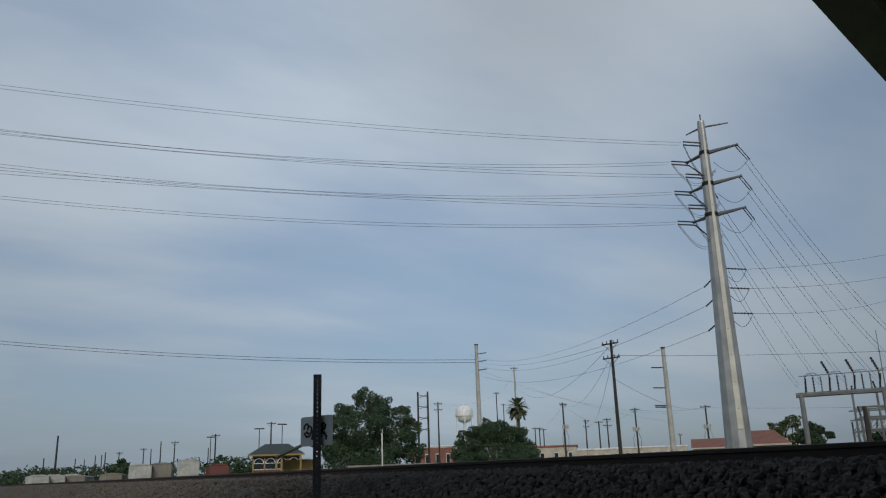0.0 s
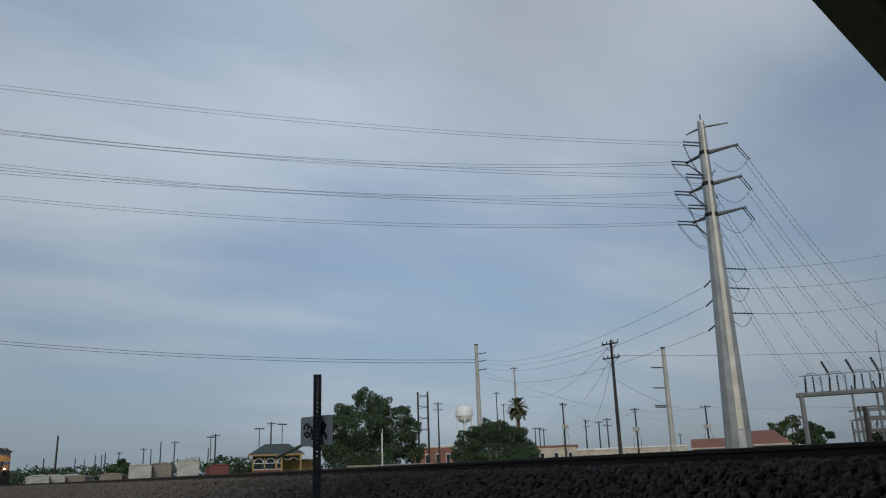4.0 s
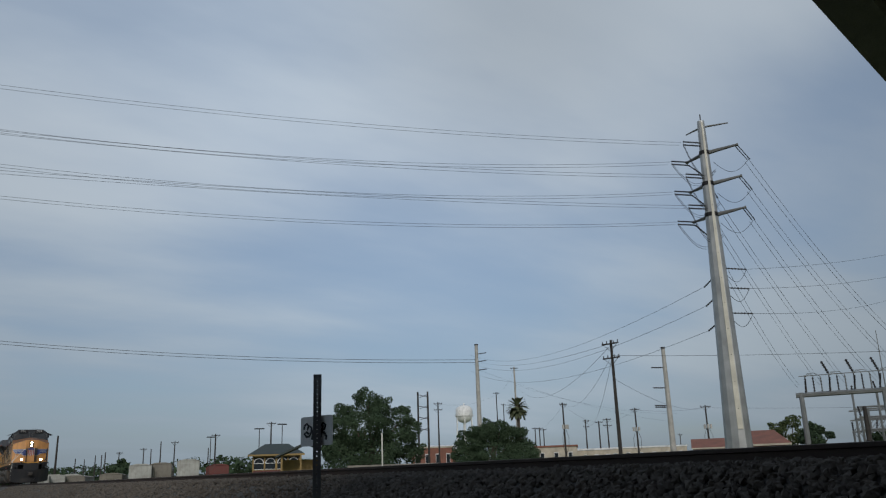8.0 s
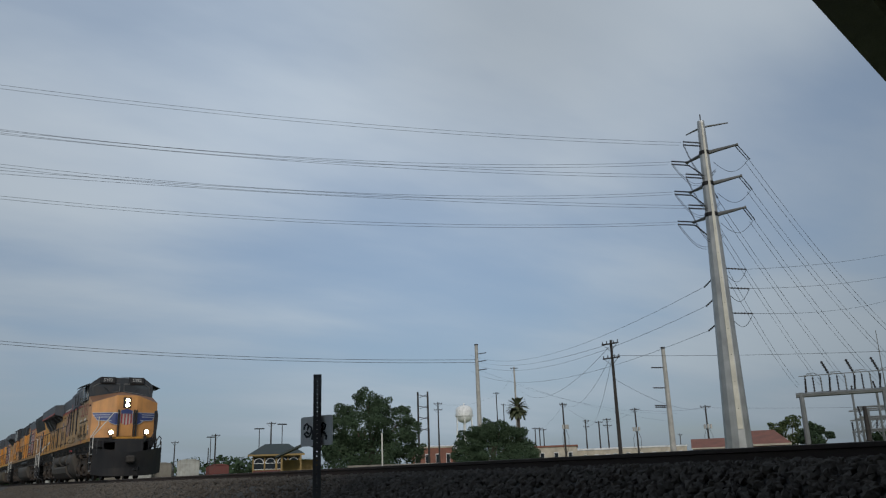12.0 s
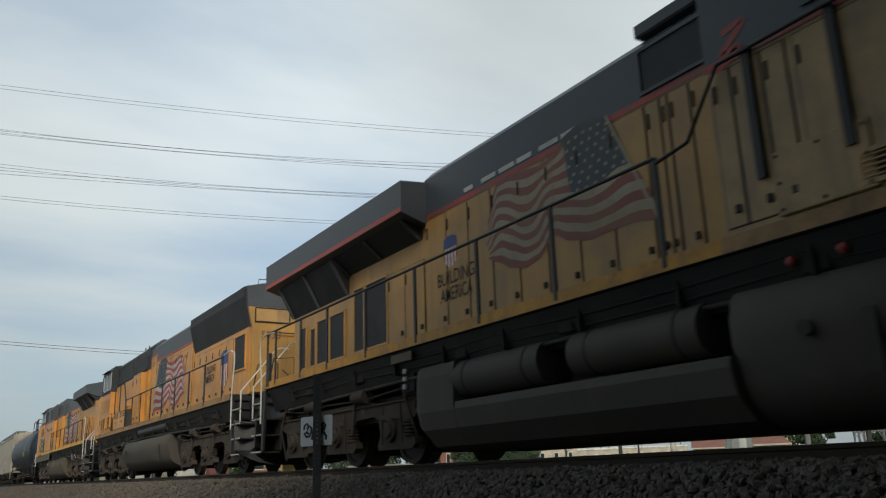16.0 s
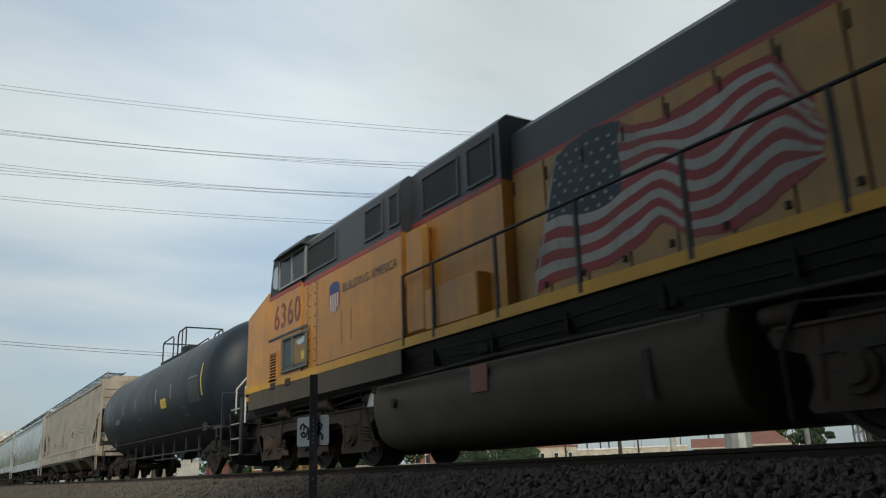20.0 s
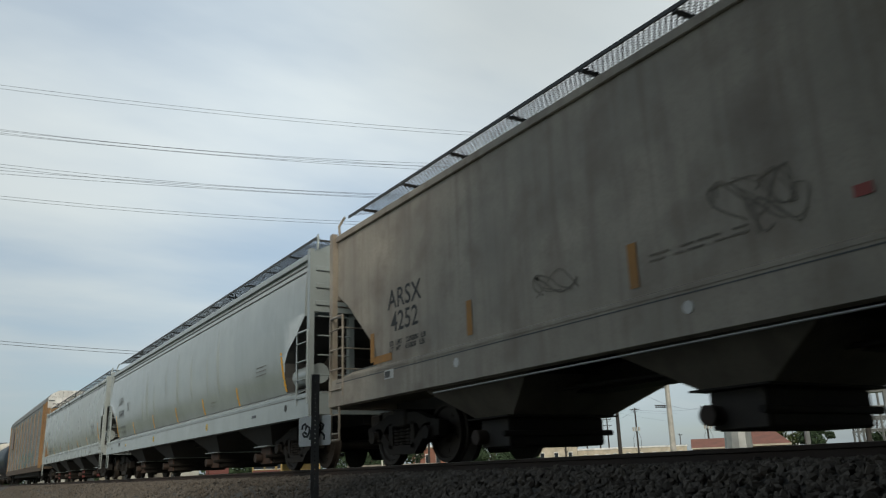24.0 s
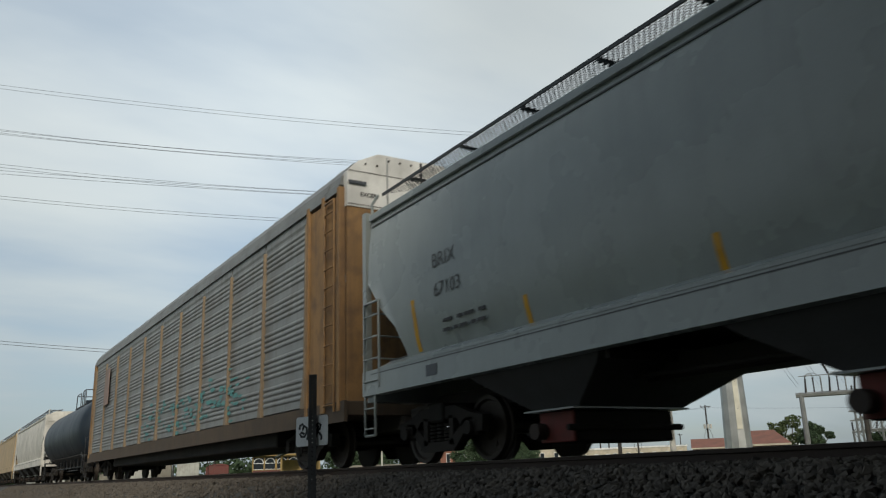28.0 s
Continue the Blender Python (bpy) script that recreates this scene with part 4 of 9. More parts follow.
def palm(x, y, h):
    p = thing("palm_tree", "tall fan palm with a shaggy green head", "palm tree", (x, y, GROUND_Z), "trees")
    part("trunk", Kit().tube([(0, 0, 0), (0.1, 0, h * 0.5), (0, 0, h - 0.8)], 0.2, 8), [BARK], p)
    rng = random.Random(8)
    for i in range(130):
        a, up = rng.uniform(0, 6.28), rng.uniform(-1.3, 1.3)
        d = Vector((math.cos(a), math.sin(a), 0))
        k = Kit()
        pts = [Vector((0, 0, h - 0.9)) + d * (1.45 * t * (1.15 - 0.35 * abs(up))) + Vector((0, 0, up * 1.15 * t - 0.35 * t * t)) for t in (0, 0.3, 0.6, 0.85, 1.0)]
        s = d.cross(Vector((0, 0, 1)))
        for j in range(4):
            w0, w1 = 0.03 + 0.22 * j / 4, 0.03 + 0.22 * (j + 1) / 4
            if j == 3:
                w1 = 0.02
            k.add([pts[j] - s * w0, pts[j] + s * w0, pts[j + 1] + s * w1, pts[j + 1] - s * w1], [(0, 1, 2, 3)])
        part("frond", k, [PALM_LEAF], p)


def build_greenery():
    big = [(-0.36, 0, 0.58, 0.13), (-0.24, 0.05, 0.70, 0.15), (-0.04, 0, 0.84, 0.14), (0.08, 0, 0.76, 0.13), (-0.08, -0.1, 0.55, 0.26), (-0.36, 0, 0.36, 0.16), (0.31, 0, 0.66, 0.12), (0.41, 0, 0.54, 0.11),
           (0.28, 0, 0.42, 0.2), (0.0, 0, 0.27, 0.3), (-0.25, 0, 0.25, 0.24), (0.42, 0, 0.3, 0.13)]
    tree(33.7, 67.0, 8.8, 8.7, big, 46000, 0.095, 11)
    bush = [(-0.38, 0, 0.42, 0.14), (-0.27, 0, 0.56, 0.15), (-0.1, 0, 0.66, 0.17), (0.08, 0, 0.70, 0.17), (0.25, 0, 0.62, 0.17), (0.38, 0, 0.44, 0.15), (-0.3, 0, 0.25, 0.2), (0.0, 0, 0.3, 0.3), (0.3, 0, 0.25, 0.24), (-0.06, 0, 0.84, 0.07)]
    tree(54.6, 77.8, 7.3, 9.4, bush, 46000, 0.1, 12)
    palm(63.0, 84.0, 9.6)
    tree(101.6, 72.8, 7.0, 5.6, [(-0.25, 0, 0.72, 0.22), (0.1, 0, 0.85, 0.2), (0.3, 0, 0.6, 0.2), (0, 0, 0.5, 0.2)], 1900, 0.20, 13, LEAF_B, label="thin airy green tree with gaps in its crown")
    tree(100.0, 67.6, 6.0, 5.0, big[:7], 5000, 0.16, 14, LEAF, label="small bushy green tree behind the gantry")
    tree(105.0, 62.0, 5.0, 4.0, bush[:6], 2600, 0.2, 15)
    tree(36.6, 196.6, 6.0, 6.5, big[:6], 2500, 0.35, 16)
    tree(60.5, 203.0, 7.4, 3.0, big[:5], 900, 0.3, 17)
    # far woods and scrub along the fence lines
    rng = np.random.RandomState(4)
    lobes = []
    for x0, y0, x1, y1, lo, hi, n in ((2, 330, 60, 312, 3.0, 7.5, 40), (60, 255, 100, 243, 4.0, 7.6, 22), (-160, 420, 60, 420, 5, 9, 50), (120, 300, 300, 160, 3.5, 6, 60)):
        for i in range(n):
            t = rng.uniform()
            h = rng.uniform(lo, hi)
            lobes.append(((x0 + (x1 - x0) * t, y0 + (y1 - y0) * t, h * 0.55), (h * 0.7, h * 0.6, h * 0.52)))
    v, f = leaves(lobes, 22000, 0.55, 21)
    tagged(new("far_woods", leaf_mesh("far_woods", v, f, LEAF)), "distant dark green tree line", "woods", kind="stuff")
    lobes = []
    for x0, y0, x1, y1, n, hi in ((68, 90, 108, 62, 46, 1.9), (40, 74, 66, 84, 26, 1.5), (30, 64, 38, 60, 8, 1.3), (92, 112, 125, 96, 30, 2.9), (20, 96, 34, 92, 10, 1.2)):
        for i in range(n):
            t = rng.uniform()
            h = rng.uniform(0.6, hi)
            lobes.append(((x0 + (x1 - x0) * t, y0 + (y1 - y0) * t, GROUND_Z + h * 0.5), (h * 0.9, h * 0.8, h * 0.6)))
    v, f = leaves(lobes, 16000, 0.13, 22)
    tagged(new("scrub", leaf_mesh("scrub", v, f, LEAF_B)), "low yellow-green weeds and scrub", "scrub", kind="stuff")


# ---- buildings and yard beyond the track ----
BRICK = material("red_brick", (0.24, 0.105, 0.075), 0.9, dirt=0.35, space="World", bump=0.4)
BEIGE = material("beige_wall", (0.47, 0.42, 0.34), 0.85, dirt=0.3, space="World")
ROOF_RED = material("red_roof", (0.22, 0.095, 0.07), 0.85, dirt=0.35, space="World", bump=0.4)
ROOF_WHITE = material("white_roof", (0.70, 0.71, 0.72), 0.6, dirt=0.2, space="World")
ROOF_DARK = material("dark_green_roof", (0.035, 0.05, 0.05), 0.7, dirt=0.3, space="World")
YARD_YELLOW = material("yard_yellow", (0.29, 0.195, 0.065), 0.6, dirt=0.3, space="World")
YARD_PALE = material("yard_pale_grey", (0.40, 0.405, 0.38), 0.7, dirt=0.6, dirt_col=(0.2, 0.18, 0.15), streak=1.0)
YARD_DUN = material("yard_dun", (0.21, 0.195, 0.165), 0.75, dirt=0.6, dirt_col=(0.12, 0.10, 0.08), streak=1.0)
YARD_RED = material("boxcar_red", (0.27, 0.05, 0.04), 0.6, dirt=0.4)
MAROON = material("dull_maroon", (0.14, 0.04, 0.035), 0.7, dirt=0.5)
WALL_DULL = material("dull_wall", (0.25, 0.23, 0.20), 0.9, dirt=0.5, space="World")
WINDOW = material("dark_window", (0.02, 0.027, 0.034), 0.2, dirt=0.1, streak=0, bump=0, spec=0.25)
TANK_WHITE = material("tower_white", (0.80, 0.81, 0.80), 0.5, dirt=0.2, space="World")


def house(name, label, x, y, turn, w, d, h, wall, roof, rise=0.0, windows=0, over=0.25, hip=False):
    b = thing(name, label, "building", (x, y, GROUND_Z), "buildings")
    b.rotation_euler = (0, 0, radians(turn))
    part("wall", Kit().box(-w / 2, w / 2, 0, d, 0, h), [wall], b)
    if rise:
        w2, o = w / 2 + over, over
        top = 0.25 * w if hip else w2
        k = Kit().add([(-w2, -o, h), (w2, -o, h), (w2, d + o, h), (-w2, d + o, h), (-top if not hip else -top, d / 2, h + rise), (top, d / 2, h + rise)], [(0, 1, 5, 4), (2, 3, 4, 5), (1, 2, 5), (3, 0, 4), (3, 2, 1, 0)])
        part("roof", k, [roof], b)
        part("fascia", Kit().box(-w2, w2, -o - 0.03, -o + 0.03, h - 0.22, h - 0.004), [wall if wall is not BRICK else BEIGE], b)
    else:
        part("roof", Kit().box(-w / 2 - 0.15, w / 2 + 0.15, -0.15, d + 0.15, h + 0.004, h + 0.35, c=0.03), [roof], b)
    for i in range(windows):
        cx = -w / 2 + (i + 0.5) * w / windows
        wd = part("window", Kit().box(cx - 0.45, cx + 0.45, -0.04, 0.02, h * 0.42, h * 0.8), [ROOF_WHITE], b)
        part("pane", Kit().box(cx - 0.38, cx + 0.38, -0.055, -0.044, h * 0.45, h * 0.77), [WINDOW], wd)
    return b


def box_car(x, y, turn, length, h, mat, label):
    c = thing("freight_car", label, "freight car", (x, y, GROUND_Z), "cars in the yard")
    c.rotation_euler = (0, 0, radians(turn))
    b = part("body", Kit().box(-1.45, 1.45, 0, length, 0.95, h, c=0.05), [mat], c)
    part("roof", Kit().prism([(-1.5, h + 0.004), (1.5, h + 0.004), (0.6, h + 0.22), (-0.6, h + 0.22)], 'y', -0.05, length + 0.05), [mat], c)
    for s in range(7):
        part("rib", Kit().box(-1.5, -1.452, length * (s + 0.5) / 7 - 0.06, length * (s + 0.5) / 7 + 0.06, 1.0, h - 0.05), [mat], b)
    part("end_door", Kit().box(-0.75, 0.75, -0.05, -0.004, 1.3, h - 0.35, c=0.02), [mat], b)
    part("underframe", Kit().box(-1.2, 1.2, 0.3, length - 0.3, 0.75, 0.945), [RUNNING_GEAR], c)
    for yb in (1.6, length - 1.6):
        part("truck", Kit().box(-1.1, 1.1, yb - 1.2, yb + 1.2, 0.25, 0.75), [RUNNING_GEAR], c)
        for d in (-0.85, 0.85):
            part("wheelset", Kit().cyl((-0.8, yb + d, 0.45), (0.8, yb + d, 0.45), 0.45, seg=14), [WHEEL], c)


def office_front():
    """Arched white window frames and dark glazing across the yard office."""
    f = thing("office_glazing", "dark office windows with white arched frames on a yellow wall", "window", (38.0, 103.0, GROUND_Z), "buildings")
    f.rotation_euler = (0, 0, radians(-20))
    for cx in (-2.2, -0.75, 0.75, 2.2):
        w = part("window", Kit().box(cx - 0.62, cx + 0.62, -0.05, -0.004, 2.0, 3.5), [WINDOW], f)
        for z in (2.0, 2.75):
            part("sash", Kit().box(cx - 0.62, cx + 0.62, -0.075, -0.052, z, z + 0.07), [ROOF_WHITE], w)
        arch = [(cx + 0.6 * math.cos(t), -0.065, 2.8 + 0.6 * math.sin(t)) for t in (math.pi * i / 10 for i in range(11))]
        part("arch", Kit().tube(arch, 0.05, 5), [ROOF_WHITE], w, "white arched window frame")
    part("lower_panel", Kit().box(-2.9, 2.9, -0.03, -0.004, 1.0, 1.9), [MAROON], f)


def build_yard():
    house("yard_office", "yellow yard office with dark hipped roof and windows", 38.0, 103.0, -20, 6.0, 6.0, 3.9, YARD_YELLOW, ROOF_DARK, 1.4, 0, 0.6, True)
    office_front()
    s = thing("open_shelter", "open yellow shelter under a dark pitched roof", "shelter", (35.4, 88.2, GROUND_Z), "buildings")
    s.rotation_euler = (0, 0, radians(-22))
    for x in (-2.1, 0, 2.1):
        for y in (0, 4):
            part("post", Kit().box(x - 0.1, x + 0.1, y - 0.1, y + 0.1, 0, 3.4), [YARD_YELLOW], s)
    part("roof", Kit().prism([(-2.8, 3.3), (0.6, 4.75), (2.9, 3.9), (2.9, 3.75), (0.6, 4.55), (-2.8, 3.1)], 'y', -0.6, 4.6), [ROOF_DARK], s)
    part("panel", Kit().box(-2.0, 2.0, 3.9, 3.95, 0.8, 2.9), [YARD_YELLOW], s)
    for x, y, h, mat, label in ((24.2, 117.6, 3.15, YARD_PALE, "dirty white boxcar parked in the yard"), (30.2, 116.0, 3.6, YARD_PALE, "pale grey high boxcar parked in the yard"), (27.2, 119.0, 3.3, YARD_DUN, "brownish grey boxcar parked in the yard"),
                                (36.8, 124.0, 3.0, MAROON, "dull red boxcar parked in the yard"), (21.2, 121.5, 2.1, YARD_DUN, "low grey-brown gondola parked in the yard"), (17.5, 128.5, 2.0, YARD_DUN, "low rust-brown gondola parked in the yard")):
        box_car(x, y, -14, 14, h, mat, label)
    for i, (x, y) in enumerate(((8.6, 110), (10.8, 111.5), (13.2, 113))):
        box_car(x + 4, y + 16, -6, 13, 2.2, YARD_PALE, "low white freight car parked in the yard")
    # water tower
    t = thing("water_tower", "white elevated water tank on legs", "water tower", (262.5, 402.0, GROUND_Z))
    rings = []
    for z, r in ((27.5, 0.5), (28.5, 3.0), (30.0, 4.4), (32.0, 5.0), (35.0, 5.0), (36.6, 4.2), (37.6, 2.6), (38.0, 0.4)):
        rings.append([(r * math.cos(a), r * math.sin(a), z) for a in (2 * math.pi * i / 24 for i in range(24))])
    part("tank", Kit().loft(rings, smooth=True), [TANK_WHITE], t)
    part("balcony", Kit().cyl((0, 0, 31.6), (0, 0, 32.1), 5.5, seg=24), [TANK_WHITE], t)
    part("riser", Kit().cyl((0, 0, 0), (0, 0, 28), 0.8, seg=12), [TANK_WHITE], t)
    for i in range(6):
        a = math.pi / 3 * i
        part("leg", Kit().cyl((5.6 * math.cos(a), 5.6 * math.sin(a), 0), (4.8 * math.cos(a), 4.8 * math.sin(a), 31.5), 0.3, seg=8), [TANK_WHITE], t)
    part("vent", Kit().cyl((0, 0, 38), (0, 0, 39), 0.4, seg=8), [TANK_WHITE], t)
    # town behind the track
    house("low_brick_building", "low beige and red-brick commercial building", 107.8, 131.5, -41, 8.5, 14, 5.0, BEIGE, BRICK, 0, 3)
    house("low_beige_building", "long low beige building with small roof units", 116.4, 130.7, -41, 9.0, 14, 4.2, BEIGE, ROOF_WHITE, 0, 4)
    house("brick_house", "low red-brick house with a red roof", 107.0, 90.4, -48, 7.0, 9, 3.3, BRICK, ROOF_RED, 1.5, 3)
    house("red_roofed_house", "brick house under a wide red hipped roof", 83.3, 63.4, -54, 5.2, 9, 2.9, BRICK, ROOF_RED, 1.7, 2, 0.5, True)
    house("white_roofed_shed", "long shed with a bright white metal roof", 104.4, 170.6, -32, 7.0, 18, 6.2, BRICK, ROOF_WHITE, 1.2, 0)
    house("brick_warehouse", "brown brick warehouse with a flat roof", 97.4, 163.0, -30, 9.5, 16, 6.2, BRICK, BEIGE, 0, 4)
    house("pale_warehouse", "pale low warehouse far behind the poles", 150.0, 150.0, -45, 22.0, 14, 5.0, BEIGE, ROOF_WHITE, 0, 7)
    house("white_block", "small white flat-roofed building", 160.0, 118.0, -52, 9.0, 8, 5.4, ROOF_WHITE, ROOF_WHITE, 0, 3)
    # low pale wall by the big tree, and a white marker post
    w = Kit().box(0, 7.6, -0.1, 0.1, 0, 1.75, c=0.02)
    ob = solid("low_wall", w, [WALL_DULL], "low pale concrete wall in front of the trees", "wall", kind="structure", at=(29.6, 63.4, GROUND_Z))
    ob.rotation_euler = (0, 0, radians(-28))
    m = thing("marker_post", "thin pale metal marker post", "post", (31.2, 60.2, GROUND_Z))
    part("pole", Kit().cyl((0, 0, 0), (0, 0, 4.2), 0.06, seg=8), [RAIL_WHITE], m)
    # parked cars along the street
    for x, y, mat in ((57.5, 72.6, WHITE_PAINT), (59.0, 71.4, HOP_GREY), (47, 76, WHITE_PAINT), (88.5, 82.5, WHITE_PAINT)):
        c = thing("parked_car", "small pale car parked in the street", "car", (x, y, GROUND_Z), "parked cars")
        c.rotation_euler = (0, 0, radians(55))
        part("body", Kit().prism([(-2.1, 0.35), (2.1, 0.35), (2.15, 0.8), (1.2, 0.95), (0.6, 1.45), (-1.1, 1.45), (-1.8, 0.98), (-2.15, 0.9)], 'x', -0.85, 0.85), [mat], c)
        part("glazing", Kit().prism([(1.05, 0.98), (0.52, 1.4), (-1.02, 1.4), (-1.6, 1.0)], 'x', -0.86, 0.86), [WINDOW], c)
        for yy in (-1.3, 1.3):
            for xx in (-0.85, 0.67):
                part("wheel", Kit().cyl((xx, yy, 0.32), (xx + 0.18, yy, 0.32), 0.32, seg=12), [BLACK_PAINT], c)


build_ground()
build_bridge()
build_sign_post()
build_monopole()
build_poles()
build_substation()
build_greenery()
build_yard()
build_track()
build_ballast()


# ---- the train ----
# (seconds, metres travelled since 15 s)
TRAVEL = [(0.0, -155.2), (3.0, -125.3), (5.5, -99.9), (8.0, -74.1), (10.0, -53.2), (12.5, -26.7), (14.5, -5.1), (15.0, 0.0), (15.5, 5.36), (16.0, 10.78), (16.5, 16.26), (17.0, 21.9), (17.5, 27.3), (18.0, 32.6), (18.5, 38.05), (19.0, 43.68),
          (19.5, 49.1), (20.0, 54.75), (21.0, 65.88), (21.5, 71.46), (23.5, 93.97), (24.0, 99.75), (24.5, 105.1), (25.0, 110.9), (25.5, 116.7), (26.0, 122.43), (26.5, 128.3), (27.0, 134.0), (27.5, 139.7), (28.0, 145.47)]
VEHICLES, WHEELSETS = [], []


class Vehicle:
    """A rail vehicle. Lengthwise places are given along the train as it stands at 15 s."""

    def __init__(self, name, label, category, y0, y1, group):
        self.yc = (y0 + y1) / 2
        self.e = thing(name, label, category, (TRACK_X, self.yc, RAIL_Z), group)
        VEHICLES.append(self)

    def p(self, name, kit, mats, parent=None, label=""):
        return part(name, kit, mats, parent or self.e, label, (0, self.yc, 0))

    def letter(self, name, text, size, x, y, z, mats, bold=0.0, front=False, label="", parent=None, width=0.0, spread=1.0):
        lines = text.split("\n")
        longest = max(len(t) for t in lines)
        for i, t in enumerate(lines):
            m = (on_front if front else on_side)(x, y - self.yc, z + ((len(lines) - 1) / 2 - i) * size * 0.85)
            ob = part(name, lettering(t, size, m, mats, 0.0, bold, width * len(t) / longest, spread), None, parent or self.e, label)
        return ob

    def wheelset(self, y, r):
        if r not in Vehicle.wheels:
            k = Kit()
            for s in (-1, 1):
                prof = [(0.66, r * 0.35), (0.67, r * 0.84), (0.672, r + 0.028), (0.70, r + 0.02), (0.71, r), (0.80, r - 0.008), (0.80, r * 0.86), (0.765, r * 0.8), (0.765, r * 0.38), (0.82, r * 0.3), (0.82, 0.05)]
                k.loft([[(s * a, b * math.cos(t), b * math.sin(t)) for t in (2 * math.pi * i / 28 for i in range(28))] for a, b in prof], smooth=False)
                for i in range(5):
                    t = 2 * math.pi * i / 5
                    k.cyl((s * 0.76, r * 0.6 * math.cos(t), r * 0.6 * math.sin(t)), (s * 0.775, r * 0.6 * math.cos(t), r * 0.6 * math.sin(t)), r * 0.09, seg=7)
            k.cyl((-1.0, 0, 0), (1.0, 0, 0), 0.09, seg=10)
            Vehicle.wheels[r] = mesh_of("wheelset", k, [WHEEL])
        ob = part("wheelset", Vehicle.wheels[r], None, self.e, at=(0, y - self.yc, r))
        WHEELSETS.append((ob, y - self.yc, r))

    def engine_truck(self, y, spread=2.1, r=0.53, mat=None):
        """Three-axle power truck: cast side frames with flared pedestals, springs between them and round axle boxes."""
        mat = mat or TRUCK
        for s in (-1, 1):
            x0, x1 = s * 1.03, s * 1.17
            top = [(y - 2.9, 0.96), (y - 2.84, 1.02), (y - 1.6, 1.0), (y - 1.3, 1.06), (y + 1.3, 1.06), (y + 1.6, 1.0), (y + 2.84, 1.02), (y + 2.9, 0.96), (y + 2.86, 0.84)]
            low = []
            for c in (spread, 0.0, -spread):
                for e, z in ((0.66, 0.80), (0.46, 0.74), (0.40, 0.5), (0.5, 0.3), (0.46, 0.24), (-0.66, 0.24), (-0.76, 0.31), (-0.72, 0.42), (-0.44, 0.42), (-0.37, 0.5), (-0.40, 0.68), (-0.72, 0.70), (-0.84, 0.78)):
                    low.append((y + c + e, z))
            fr = self.p("truck_frame", Kit().prism(top + low + [(y - 2.86, 0.84)], 'x', x0, x1), [mat], None, "grimy brown cast truck frame")
            self.p("frame_rib", Kit().box(min(s * 1.172, s * 1.2), max(s * 1.172, s * 1.2), y - 2.8, y + 2.8, 0.97, 1.0, c=0.008), [mat], fr)
            for c in (-spread, 0, spread):
                k = Kit().cyl((s * 1.172, y + c, 0.55), (s * 1.23, y + c, 0.55), 0.2, 0.19, seg=18)
                k.cyl((s * 1.232, y + c, 0.55), (s * 1.27, y + c, 0.55), 0.13, 0.11, seg=14)
                box = self.p("axle_box", k, [mat], fr)
                for i in range(6):
                    t = math.pi / 3 * i
                    self.p("bolt", Kit().cyl((s * 1.23, y + c + 0.16 * math.cos(t), 0.55 + 0.16 * math.sin(t)), (s * 1.245, y + c + 0.16 * math.cos(t), 0.55 + 0.16 * math.sin(t)), 0.018, seg=6), [RUNNING_GEAR], box)
                k = Kit()
                for h in range(5):
                    k.cyl((s * 1.12, y + c - 0.56, 0.43 + 0.053 * h), (s * 1.12, y + c - 0.56, 0.465 + 0.053 * h), 0.11, seg=10)
                self.p("spring", k, [mat], fr)
                self.p("box_guide", Kit().prism([(y + c + 0.3, 0.8), (y + c - 0.3, 0.8), (y + c - 0.34, 0.72), (y + c + 0.34, 0.72)], 'x', s * 1.171, s * 1.2), [RUNNING_GEAR], fr)
                for e in (-0.3, 0.3):
                    self.p("frame_rib", Kit().prism([(y + c + e - 0.02, 0.95), (y + c + e + 0.02, 0.95), (y + c + e * 1.15 + 0.02, 0.34), (y + c + e * 1.15 - 0.02, 0.34)], 'x', s * 1.171, s * 1.19), [mat], fr)
            for d in (-1.05, 1.05):
                self.p("brake_cylinder", Kit().cyl((s * 1.22, y + d - 0.3, 1.16), (s * 1.22, y + d + 0.22, 1.16), 0.13, 0.1, seg=14), [mat], fr)
                self.p("brake_lever", Kit().prism([(y + d + 0.22, 1.2), (y + d + 0.3, 1.1), (y + d + 0.42, 0.55), (y + d + 0.34, 0.53)], 'x', s * 1.18, s * 1.21), [RUNNING_GEAR], fr)
                self.p("frame_hole", Kit().cyl((s * 1.171, y + d, 0.92), (s * 1.174, y + d, 0.92), 0.06, seg=12), [BLACK_PAINT], fr)
            for d in (-1, 1):
                self.p("end_snubber", Kit().cyl((s * 1.12, y + d * 2.6, 1.12), (s * 1.12, y + d * 2.95, 1.12), 0.1, seg=12), [mat], fr)
                self.p("sand_pipe", Kit().tube([(s * 1.2, y + d * 2.4, 1.4), (s * 1.22, y + d * 2.75, 0.85), (s * 1.05, y + d * 2.85, 0.2)], 0.022, 5), [RUNNING_GEAR], fr)
            self.p("brake_pipe", Kit().tube([(s * 1.19, y - 2.6, 1.18), (s * 1.2, y - 1.2, 1.1), (s * 1.2, y + 0.4, 1.14), (s * 1.2, y + 1.6, 1.09), (s * 1.19, y + 2.6, 1.2)], 0.018, 5), [RUNNING_GEAR], fr)
        self.p("bolster", Kit().box(-1.0, 1.0, y - 2.4, y + 2.4, 0.72, 1.1), [RUNNING_GEAR])
        for c in (-spread, 0, spread):
            self.wheelset(y + c, r)
            self.p("traction_motor", Kit().box(-0.55, 0.55, y + c + 0.1, y + c + 0.9, 0.2, 0.75, c=0.06), [RUNNING_GEAR])

